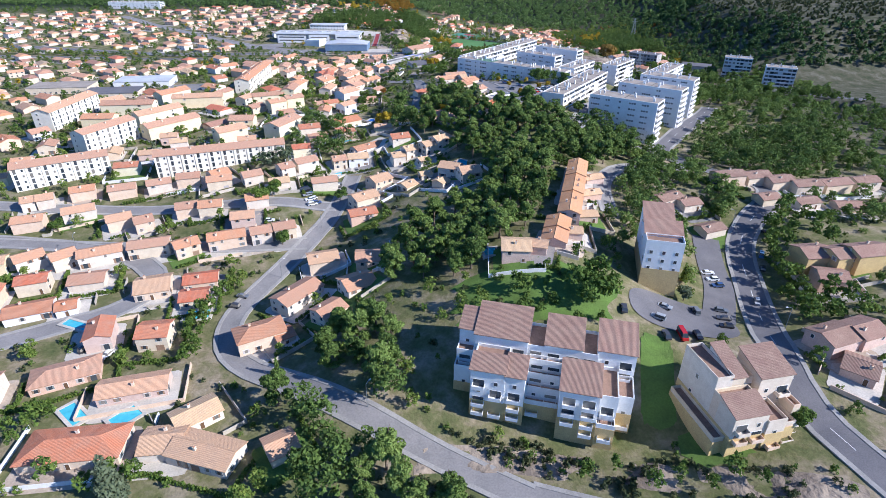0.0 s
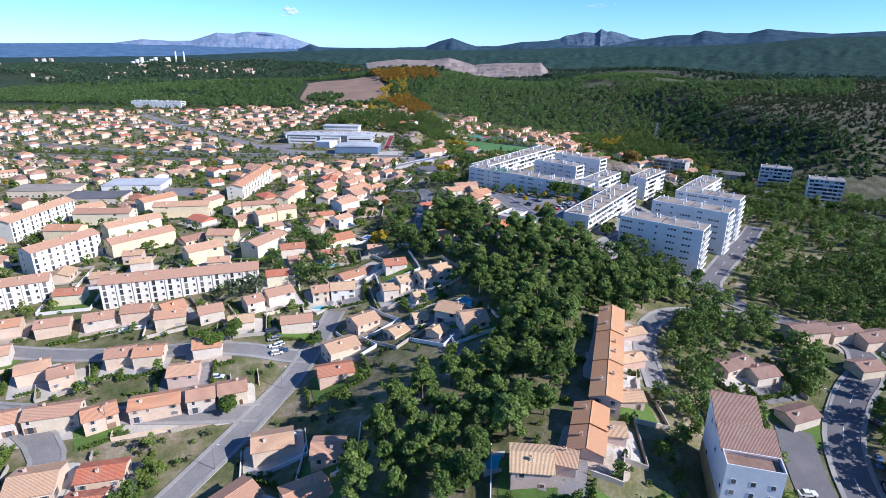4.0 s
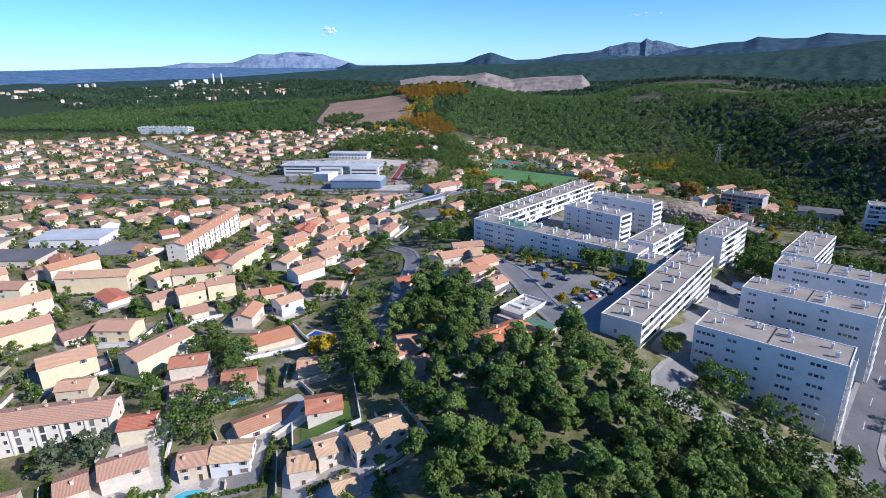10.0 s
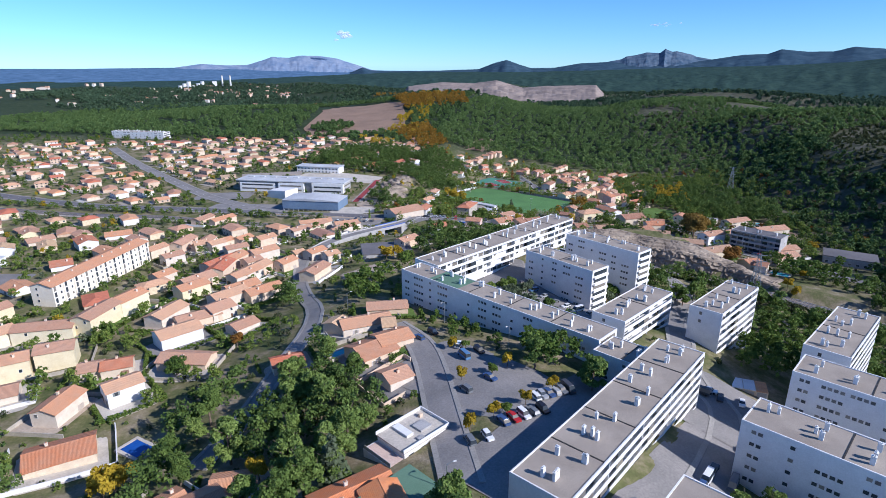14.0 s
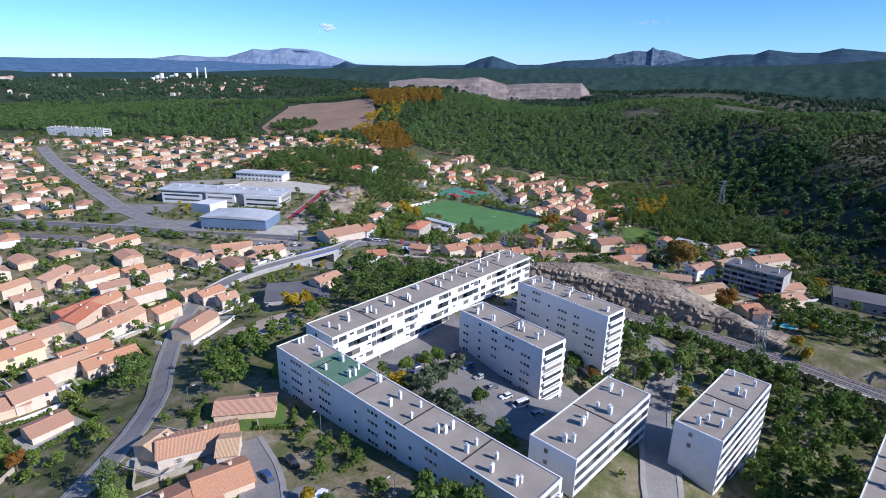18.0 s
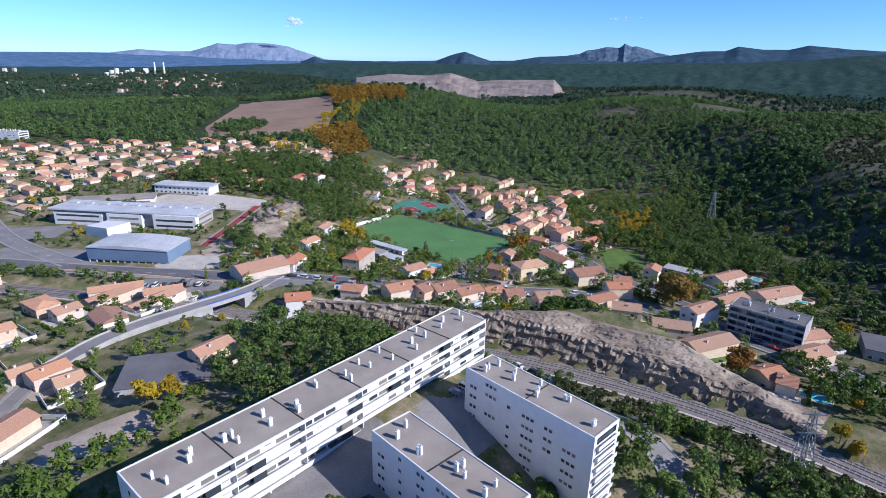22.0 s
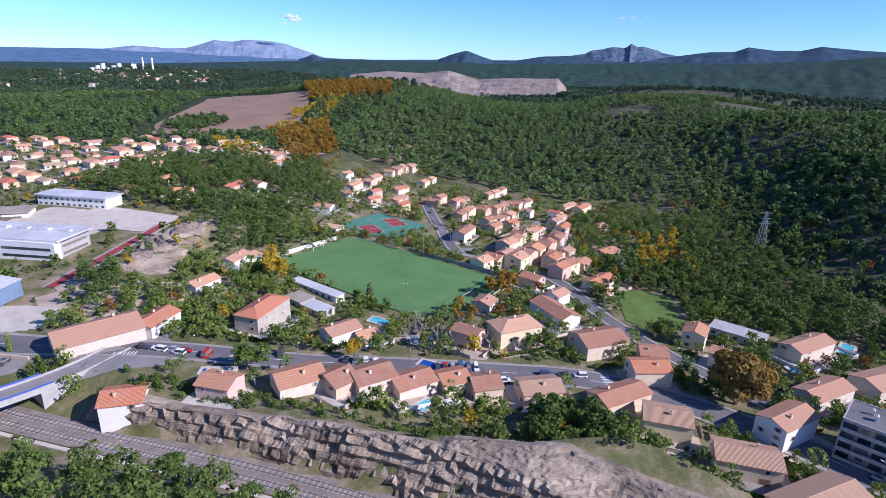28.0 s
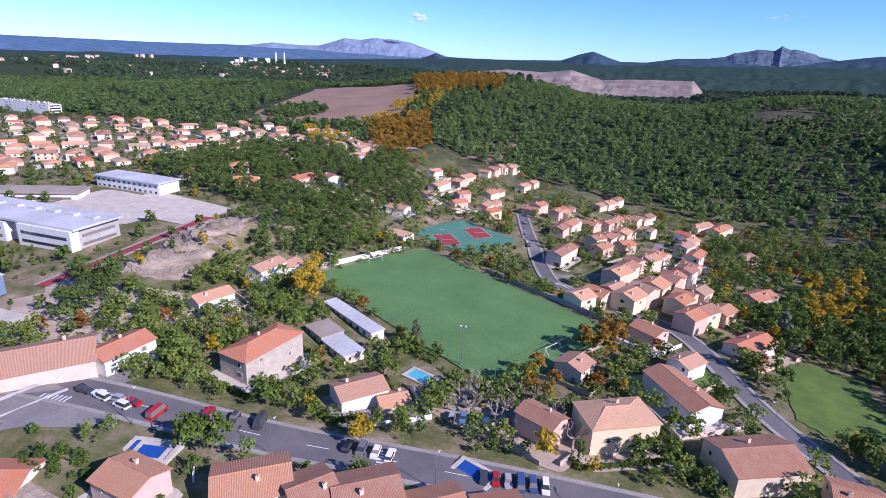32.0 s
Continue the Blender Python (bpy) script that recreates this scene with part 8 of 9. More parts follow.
wood("park_pines", scatter(420, 148, 262, 715, 905, 71, lambda x, y: FREE(x, y) & (x > 140 + 0.1 * (y - 720))), "pine", "dark evergreens in the gardens east of the hamlet", 3.2, 200, 0.46, 4.2, 72)
wood("park_autumn", scatter(46, 148, 235, 700, 850, 73, lambda x, y: FREE(x, y)), "gold", "yellow autumn trees in the gardens east of the hamlet", 3.0, 220, 0.44, 4.2, 74)
wood("park_trees", scatter(260, 165, 262, 640, 800, 65, lambda x, y: FREE(x, y)), "leaf", "trees round the park lawn", 3.4, 240, 0.44, 4.0, 66)
wood("crest_bushes", scatter(1500, -12, 170, 560, 625, 49, lambda x, y: (rail_dist(x, y)[0] > 13) & (rail_dist(x, y)[0] < 21) & (rail_dist(x, y)[1] > 0) & (x < 95)), "leaf", "green bushes and hedges above the rock cutting", 1.4, 40, 0.33, 0.8, 50)
wood("hedges", HEDGES, "leaf", "clipped green garden hedges", 1.0, 26, 0.36, 0.8, 33)

# ---- field, quarry ----
patch("ploughed_field", -240, 1245, 168, 330, 12, "field", "ploughed brown field between woods", "field", 0.8, 0.18, corner=0.5)
patch("vineyard", -8, 1060, 30, 90, -5, "field", "small vineyard on the hillside", "vineyard", 0.4, 0.5, corner=0.8)

# ---- railway ----
rail_line = resample(rounded(list(RAIL), 2), 3.0)
g_ = Geo()
for k_ in range(3):
    strip(g_, rail_line, -4.8 + 3.2 * k_, -1.6 + 3.2 * k_, 0.35)
bed = tagged(new("railway", g_.mesh("ballast", "ballast")), "double railway track on brown ballast", "railway", kind="structure")
for o_ in (-2.75, -1.3, 1.3, 2.75):
    g_ = Geo(); strip(g_, rail_line, o_ - 0.07, o_ + 0.07, 0.62, 0.2)
    part("rail", g_, "metal", bed)
g_ = Geo()
ra_, rn_ = sides(resample(rail_line, 1.2))
for (ax_, ay_), (nx_, ny_) in zip(ra_, rn_):
    if -60 < ax_ < 270:
        for o_ in (-2.0, 2.0):
            cx_, cy_ = ax_ + nx_ * o_, ay_ + ny_ * o_
            z_ = gz(cx_, cy_) + 0.4
            tx_, ty_ = ny_ * 0.13, -nx_ * 0.13
            q_ = [(cx_ + nx_ * s_ * 1.25 + tx_ * t_, cy_ + ny_ * s_ * 1.25 + ty_ * t_) for s_, t_ in ((-1, -1), (1, -1), (1, 1), (-1, 1))]
            g_.solid([(x_, y_, z_ - 0.1) for x_, y_ in q_], [(x_, y_, z_ + 0.06) for x_, y_ in q_])
tagged(part("sleepers", g_, "grey", bed), kind="stuff")
g_ = Geo(); strip(g_, rail_line, -6.6, -5.4, 0.6, 0.5)
part("path", g_, "paving", bed, "pale concrete path beside the track")


rr_ = random.Random(44)
ra_, rn_ = sides(resample(rail_line, 2.2))
belt_ = [(ax_ + nx_ * o_, ay_ + ny_ * o_, rr_.uniform(0.6, 1.2)) for (ax_, ay_), (nx_, ny_) in zip(ra_, rn_) for o_ in (rr_.uniform(9, 13), rr_.uniform(13, 18), -rr_.uniform(12, 20)) if (ax_ < -45 or (o_ < 0 and ax_ > 20)) and rr_.random() < 0.8]
wood("railway_trees", np.array([q_ for q_ in belt_ if free(q_[0], q_[1], 1.2)]), "leaf", "belt of green trees along the railway", 2.6, 110, 0.42, 2.8, 45)


def rock_face(name, pts, o0, o1, step, rough, label, lift=0.3, seed=0.0):
    """A quarried rock slope: ledges and clefts on the ground's own slope."""
    line = resample(rounded(pts, 2), step)
    a, n = sides(line)
    offs = np.arange(o0, o1 + 0.01, step * 0.6)
    vs = []
    for k in range(len(a)):
        for o in offs:
            x, y = a[k] + n[k] * o
            z = gz(x, y)
            edge = min(1.0, (o - o0) / 2, (o1 - o) / 2, k / 4, (len(a) - 1 - k) / 4)
            bed = z / 2.4 + 0.8 * noise.noise((x * 0.04, y * 0.04, 3 + seed))
            r = 0.9 * noise.noise((x * 0.09, y * 0.09, seed)) + 1.1 * (bed % 1.0 - 0.5) + 0.5 * noise.noise((x * 0.3, y * 0.3, z * 1.1 + seed)) + 0.35 * noise.noise((x * 0.9, y * 0.9, z * 1.6))
            led = 0.5 * math.sin(bed * 6.28)
            vs.append((x - n[k][0] * (r * rough + 0.9) * edge, y - n[k][1] * (r * rough + 0.9) * edge, z + lift * edge - 0.4 * (1 - edge) + (r * 0.8 + led) * rough * 0.5 * edge))
    m = len(offs)
    fs = [(i * m + j, (i + 1) * m + j, (i + 1) * m + j + 1, i * m + j + 1) for i in range(len(a) - 1) for j in range(m - 1)]
    me = bpy.data.meshes.new(name)
    me.from_pydata(vs, [], fs)
    me.materials.append(M["rock"])
    me.update()
    return tagged(new(name, me), label, "rock", kind="structure")


rock_face("rock_cutting", [(-14, 597), (20, 591), (44, 587), (92, 575.5)], 4.6, 12.5, 0.75, 1.25, "limestone cutting above the railway with rough ledges", 0.8)
rock_face("rock_cutting", [(84, 577.5), (128, 563), (175, 540), (190, 528)], 4.6, 23.0, 0.8, 1.25, "limestone cutting above the railway with rough ledges", 0.8)
rock_face("rock_outcrop", [(-73, 775), (-72, 730), (-70, 705), (-66, 690)], 1, 27, 1.1, 3.0, "pale bare rock slope beside the track", 0.8, 4.0)
rock_face("rocky_bank", [(-10, 92), (20, 93), (60, 84), (95, 76)], -2, 9, 1.1, 0.9, "stony bank above the road", 0.1, 8.0)

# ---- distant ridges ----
# colour and faint emission carry the blue haze of distance; there is no volume
def haze_ridge_mat(name, a, b, glow, scale=0.006):
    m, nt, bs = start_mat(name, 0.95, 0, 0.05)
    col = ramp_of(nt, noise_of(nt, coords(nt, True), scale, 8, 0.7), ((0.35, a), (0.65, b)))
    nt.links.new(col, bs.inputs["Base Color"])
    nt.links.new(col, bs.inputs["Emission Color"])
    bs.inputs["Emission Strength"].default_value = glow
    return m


def ridge(name, radius, skyline, depth, mat, label, jag=6.0, low=-80, scale=0.004, steps=0):
    """A range of hills on an arc; skyline: bearing and rise in degrees, from west to east; steps cuts the slope into terraces."""
    n, rows = 460, 18
    az0, az1 = skyline[0][0], skyline[-1][0]
    vs = []
    for j in range(rows + 1):
        f = j / rows
        for i in range(n + 1):
            az = az0 + (az1 - az0) * i / n
            el = float(np.interp(az, [q[0] for q in skyline], [q[1] for q in skyline]))
            r = radius - depth * (1 - f)
            x, y = 80 + r * math.sin(radians(az)), 300 + r * math.cos(radians(az))
            top = 88 + radius * math.tan(radians(el))
            rough = noise.noise((x * scale, y * scale, radius * 0.01)) + 0.5 * noise.noise((x * scale * 2.7, y * scale * 2.7, 1.0)) + 0.25 * noise.noise((x * scale * 7, y * scale * 7, 2.0))
            g = f ** 0.7
            if steps:
                g = (math.floor(f * steps) + smooth((f * steps % 1.0) * 2.2 - 1.0)) / steps if f < 1 else 1.0
            h = low + (top - low) * g
            h += jag * (0.16 + 0.84 * (1 - f)) * rough + 2.2 * jag * (1 - abs(2 * f - 1)) * abs(noise.noise((x * scale * 1.5, y * scale * 1.5, 5.0)))
            vs.append((x, y, h))
    k = n + 1
    fs = [(j * k + i, j * k + i + 1, (j + 1) * k + i + 1, (j + 1) * k + i) for j in range(rows) for i in range(n)]
    me = bpy.data.meshes.new(name)
    me.from_pydata(vs, [], fs)
    me.materials.append(mat)
    me.polygons.foreach_set("use_smooth", [True] * len(fs))
    me.update()
    return tagged(new(name, me), label, "mountains", kind="structure")


# haze is painted into these colours: bluer and paler on the farther ranges
ridge("backdrop_plain", 4800, ((-62, -0.1), (-41, -0.2), (-33, -0.11), (-27.7, -0.13), (-22, -0.15), (-14.3, -0.4), (-8, -0.5), (62, -0.6)), 1500, haze_ridge_mat("haze_blue_plain", (0.05, 0.10, 0.17), (0.10, 0.17, 0.27), 0.16, 0.02), "plain far away with haze painted in blue", 5, scale=0.006)
ridge("backdrop_massif", 4780, ((-38, -0.5), (-33.4, -0.11), (-31.2, 0.21), (-29, 0.08), (-27.2, 0.12), (-25.8, 0.54), (-24.9, 0.84), (-23.4, 0.76), (-22.4, 0.96), (-20.4, 0.92), (-18.9, 0.71), (-17.1, 0.15), (-15.6, -0.32), (-12, -0.7)), 500, haze_ridge_mat("haze_pale_massif", (0.11, 0.165, 0.26), (0.21, 0.25, 0.325), 0.22, 0.011), "rocky massif far away, paled with painted haze", 9, scale=0.014)
ridge("backdrop_crag", 4600, ((3, -0.4), (7.3, 0.45), (8.3, 0.62), (8.9, 0.92), (9.7, 1.02), (10.6, 1.25), (11.3, 1.2), (11.75, 1.18), (12.0, 1.38), (12.2, 1.58), (12.4, 1.44), (12.8, 1.28), (13.2, 1.33), (13.9, 1.16), (14.5, 1.02), (14.9, 0.84), (16.2, 0.6), (18, -0.3)), 700, haze_ridge_mat("haze_blue_crag", (0.035, 0.07, 0.115), (0.12, 0.155, 0.20), 0.12, 0.013), "rocky crag on the skyline with blue-grey painted haze", 10, scale=0.016)
ridge("backdrop_hills", 4500, ((-19, -0.9), (-17.4, -0.46), (-16.5, -0.09), (-15.8, -0.37), (-14.3, -0.45), (-8.9, -0.38), (-5.1, -0.25), (-3.7, 0.28), (-2.4, 0.62), (-1.0, 0.13), (0, -0.16), (2.3, -0.11), (4.7, 0.3), (7.3, 0.4), (10, 0.3), (15.5, 0.5), (17.3, 0.78), (18.6, 1.0), (20.5, 1.02), (21.5, 1.41), (23.4, 1.2), (25.2, 1.2), (26.6, 1.55), (28.4, 1.38), (29.9, 1.26), (31.5, 1.15), (36, 1.4), (45, 1.8), (62, 1.8)), 1300, haze_ridge_mat("haze_blue_hills", (0.022, 0.048, 0.075), (0.05, 0.085, 0.115), 0.10, 0.012), "dark green hills on the skyline with blue painted haze", 12, scale=0.009)
ridge("backdrop_woods", 3700, ((-62, -1.3), (-30, -1.2), (-20, -0.8), (-14, -0.55), (-8, -0.5), (0, -0.5), (8, -0.25), (16, 0.0), (22, 0.15), (27, 0.45), (30, 0.85), (33, 0.95), (40, 1.1), (62, 1.2)), 1100, haze_ridge_mat("haze_woodland", (0.018, 0.04, 0.036), (0.042, 0.075, 0.06), 0.05, 0.03), "far dark wooded slopes with painted haze", 11, scale=0.012)
ridge("quarry", 2320, ((-14, -3.2), (-12.5, -1.8), (-9.2, -1.42), (-5.9, -1.5), (-3.7, -1.2), (-1, -1.9), (1.3, -1.75), (4, -1.7), (6.1, -1.6), (7.5, -3.0)), 480, surface("quarry_rock", (0.31, 0.25, 0.21), (0.17, 0.14, 0.125), 0.014, 0.08, 0.95, 0.5, 2.0, True, None, (1, 1, 5)), "pale terraced quarry among the woods", 9, -34, 0.012, 4)

# ---- works in the distance ----
def stack(x, y, z, h, r):
    s = thing("smokestack", pose(x, y, z), "tall slim pale smokestack", "smokestack")
    g = Geo(); g.tube(0, 0, 0, h, r, r * 0.7, 12)
    part("shaft", g, "white", s)
    g = Geo(); g.tube(0, 0, h, h + 2, r * 0.8, r * 0.8, 12)
    part("rim", g, "grey", s)


for az_, h_ in ((-29.9, 78), (-29.2, 78)):
    stack(80 + 3000 * math.sin(radians(az_)), 300 + 3000 * math.cos(radians(az_)), -30, h_, 5)
works = thing("cement_works", pose(80 + 3000 * math.sin(radians(-32.4)), 300 + 3000 * math.cos(radians(-32.4)), -30, 0, 0, 32), "pale cement works with silos", "factory")
for k_ in range(7):
    g_ = Geo(); g_.tube(-60 + 20 * k_, 0, 0, 34 + 9 * (k_ % 3), 9, 9, 14)
    part("silo", g_, "white", works)
g_ = Geo(); g_.box(85, 105, -10, 10, 0, 52)
part("tower", g_, "white", works)


# ---- sports ground ----
def on_pitch(u, v, z=-20.19):
    c, s = math.cos(radians(-32)), math.sin(radians(-32))
    return (47.8 + c * u - s * v, 738 + s * u + c * v, z)


def marking(name, segs, parent, width=0.16, z=-20.18):
    g = Geo()
    for (u0, v0), (u1, v1) in segs:
        m = math.hypot(u1 - u0, v1 - v0)
        nu, nv = -(v1 - v0) / m * width / 2, (u1 - u0) / m * width / 2
        g.face([on_pitch(u0 + nu, v0 + nv, z), on_pitch(u0 - nu, v0 - nv, z), on_pitch(u1 - nu, v1 - nv, z), on_pitch(u1 + nu, v1 + nv, z)])
    return part(name, g, "line", parent)


def arc_segs(cu, cv, r, a0, a1, n):
    p = [(cu + r * math.cos(radians(a0 + (a1 - a0) * i / n)), cv + r * math.sin(radians(a0 + (a1 - a0) * i / n))) for i in range(n + 1)]
    return list(zip(p, p[1:]))


def rect_segs(u0, v0, u1, v1):
    return [((u0, v0), (u1, v0)), ((u1, v0), (u1, v1)), ((u1, v1), (u0, v1)), ((u0, v1), (u0, v0))]


pitch_ob = bpy.data.objects["sports_pitch"]
marking("touch_line", rect_segs(-50, -27, 50, 27), pitch_ob)
marking("halfway_line", [((0, -27), (0, 27))], pitch_ob)
marking("centre_circle", arc_segs(0, 0, 9.15, 0, 360, 36), pitch_ob)
for s_ in (-1, 1):
    marking("penalty_area", rect_segs(s_ * 50, -20, s_ * 33.5, 20), pitch_ob)
    marking("goal_area", rect_segs(s_ * 50, -9, s_ * 44.5, 9), pitch_ob)
    marking("penalty_arc", arc_segs(s_ * 39, 0, 9.15, 127 if s_ > 0 else -53, 233 if s_ > 0 else 53, 10), pitch_ob)
    gl_ = thing("goal", Matrix.Translation(on_pitch(s_ * 50, 0, -20.2)) @ pose(0, 0, 0, 0, 0, -32), "white football goal frame with net stays", "goal", "goals")
    for v_ in (-3.66, 3.66):
        g_ = Geo(); g_.tube(0, v_, 0, 2.44, 0.08)
        part("post", g_, "line", gl_)
        g_ = Geo(); g_.solid([(0, v_ - 0.04, 2.3), (0, v_ + 0.04, 2.3), (s_ * 2, v_ + 0.04, 0), (s_ * 2, v_ - 0.04, 0)], [(0, v_ - 0.04, 2.4), (0, v_ + 0.04, 2.4), (s_ * 2, v_ + 0.04, 0.1), (s_ * 2, v_ - 0.04, 0.1)])
        part("stay", g_, "line", gl_)
    g_ = Geo(); g_.box(-0.08, 0.08, -3.74, 3.74, 2.44, 2.6)
    part("crossbar", g_, "line", gl_)


def post(x, y, z, h, r, parent, mat="metal"):
    g = Geo(); g.tube(0, 0, -0.3, h, r, r * 0.7, 6)
    o = part("post", g, mat, parent)
    o.matrix_basis = pose(x, y, z)
    return o


def mesh_fence(name, pts, h, label, step=4.0, tall_every=0, tall=0.0):
    """Wire fence: posts, two rails; the mesh itself is too fine to show."""
    f = thing(name, pose(0, 0, 0), label, "fence", "fences", "")
    line = resample(pts, step)
    for k, (x, y) in enumerate(line):
        post(x, y, gz(x, y), tall if tall_every and k % tall_every == 0 else h, 0.06, f)
    for fr in (0.05, 0.5, 1.0):
        g = Geo()
        strip(g, line, -0.025, 0.025, h * fr + 0.05, 0.05)
        part("rail", g, "metal", f)
    return f


mesh_fence("pitch_fence", [on_pitch(-53, -30)[:2], on_pitch(53, -30)[:2]], 3.0, "galvanised wire fence beside the pitch", 5.0)
mesh_fence("pitch_fence", [on_pitch(53, -30)[:2], on_pitch(53, 30)[:2]], 6.0, "tall galvanised ball fence behind a goal", 5.0)
mesh_fence("pitch_fence", [on_pitch(-53, 30)[:2], on_pitch(53, 30)[:2]], 1.2, "low galvanised rail beside the pitch", 5.0)
mesh_fence("court_fence", [on_pitch(-60, 36)[:2], on_pitch(-12, 60)[:2]], 3.0, "green wire fence beside the tennis courts", 5.0)
stand = thing("climbing_frame", Matrix.Translation(on_pitch(56, 22, -20.5)), "blue-grey steel climbing frame", "climbing frame")
for u_ in range(3):
    for v_ in range(3):
        g_ = Geo(); g_.tube(u_ * 2.2, v_ * 2.2, 0, 5.5, 0.07)
        part("post", g_, "blue_clad", stand)
for k_ in range(4):
    for v_ in range(3):
        g_ = Geo(); g_.box(0, 4.4, v_ * 2.2 - 0.05, v_ * 2.2 + 0.05, 1.3 + 1.3 * k_, 1.4 + 1.3 * k_)
        part("rung", g_, "blue_clad", stand)


def flood_light(x, y, h):
    m = thing("floodlight_mast", pose(x, y, gz(x, y)), "tall galvanised floodlight mast", "lamp post", "floodlights")
    g = Geo(); g.tube(0, 0, -0.5, h, 0.16, 0.09, 8)
    part("mast", g, "metal", m)
    g = Geo(); g.box(-0.9, 0.9, -0.15, 0.15, h, h + 0.12)
    part("crossbar", g, "metal", m)
    for k in (-0.7, 0.7):
        g = Geo(); g.box(k - 0.25, k + 0.25, -0.2, 0.2, h + 0.12, h + 0.5)
        part("lamp", g, "frame", m)


for u_, v_ in ((-40, -29), (38, -29), (0, 30), (-40, 30)):
    flood_light(*on_pitch(u_, v_)[:2], 13)
for u_, v_ in ((-46, 52), (-30, 76), (-8, 66)):
    flood_light(*on_pitch(u_, v_)[:2], 9)
court_ob = bpy.data.objects["tennis_courts"]
for k_, (cx_, cy_) in enumerate(((24.5, 812), (36.5, 830))):
    g_ = Geo()
    c_, s_ = math.cos(radians(-55)), math.sin(radians(-55))
    crn_ = [(cx_ + c_ * a_ * 9 - s_ * b_ * 5.2, cy_ + s_ * a_ * 9 + c_ * b_ * 5.2, gz(cx_, cy_) + 0.36) for a_, b_ in ((-1, -1), (1, -1), (1, 1), (-1, 1))]
    g_.face(crn_)
    part("court", g_, "court_red", court_ob, "red tennis court")
    g_ = Geo()
    for (ax_, ay_, az_), (bx_, by_, bz_) in list(zip(crn_, crn_[1:] + crn_[:1])) + [(tuple((p_ + q_) / 2 for p_, q_ in zip(crn_[0], crn_[1])), tuple((p_ + q_) / 2 for p_, q_ in zip(crn_[2], crn_[3])))]:
        m_ = math.hypot(bx_ - ax_, by_ - ay_)
        nx_, ny_ = -(by_ - ay_) / m_ * 0.1, (bx_ - ax_) / m_ * 0.1
        g_.face([(ax_ + nx_, ay_ + ny_, az_ + 0.02), (ax_ - nx_, ay_ - ny_, az_ + 0.02), (bx_ - nx_, by_ - ny_, bz_ + 0.02), (bx_ + nx_, by_ + ny_, bz_ + 0.02)])
    part("court_line", g_, "line", court_ob)

# ---- walls round the pitch ----
def low_wall(pts, h, mat, label):
    g = Geo()
    strip(g, resample(pts, 4.0), -0.2, 0.2, h, h + 1.5)
    tagged(new("retaining_wall", g.mesh("retaining_wall", mat)), label, "wall", kind="structure")


low_wall([on_pitch(-14, 34)[:2], on_pitch(57, 34)[:2]], 1.9, "stone", "pale stone retaining wall above the pitch")
low_wall([on_pitch(57, 34)[:2], on_pitch(58, -6)[:2]], 1.6, "stone", "pale stone retaining wall beside the lane")
low_wall([on_pitch(-57, -24)[:2], on_pitch(-57, 24)[:2]], 2.2, "white", "white rendered wall behind the goal")
low_wall([(-44, 622), (-90, 627), (-150, 632)], 1.1, "plaster", "low pale wall along the street")

# ---- street lamps ----
def street_lamp(x, y, yaw, h=8.0):
    m = thing("street_lamp", pose(x, y, gz(x, y), 0, 0, yaw), "grey street lamp with a curved arm", "street lamp", "street lamps")
    g = Geo(); g.tube(0, 0, -0.5, h, 0.1, 0.07, 8)
    part("pole", g, "metal", m)
    g = Geo()
    for k in range(4):
        x0, x1 = k * 0.4, (k + 1) * 0.4
        z0, z1 = h + 0.5 * math.sin(k / 4 * 1.57), h + 0.5 * math.sin((k + 1) / 4 * 1.57)
        g.solid([(x0, -0.05, z0 - 0.05), (x1, -0.05, z1 - 0.05), (x1, 0.05, z1 - 0.05), (x0, 0.05, z0 - 0.05)], [(x0, -0.05, z0 + 0.05), (x1, -0.05, z1 + 0.05), (x1, 0.05, z1 + 0.05), (x0, 0.05, z0 + 0.05)])
    part("arm", g, "metal", m)
    g = Geo(); g.box(1.4, 2.1, -0.14, 0.14, h + 0.4, h + 0.55)
    part("lantern", g, "frame", m)


for x_, y_, a_ in ((-6.4, 423.5, 40), (31.4, 418.5, -120), (55.2, 394.4, -120), (45.1, 324.9, 30), (110.1, 296.4, 150), (125.9, 326.4, 150), (121.2, 482.7, 140), (31.1, 101.7, 100), (-20, 110, 60), (103.7, 136.5, 180), (115.1, 199.5, 160), (-62.1, 183.4, 20), (-53, 217.9, 20), (8, 626, 90), (40, 630, 90), (75, 634, 90), (110, 640, 90), (-60, 624, 90), (150, 690, 200), (168, 660, 200), (200, 602, 120), (-100.7, 196.1, 90), (-150, 200, 90)):
    street_lamp(x_, y_, a_)

# ---- pollarded planes on the square ----
def bare_tree(x, y, s):
    t = thing("plane_tree", pose(x, y, gz(x, y), 0, 0, (x * 37 + y * 11) % 360) @ Matrix.Diagonal((s, s, s, 1)), "bare pollarded plane tree with knotted pale branches", "tree", "pollarded planes")
    part("trunk", BARE[0], None, t)
    part("crown", BARE[1], None, t)


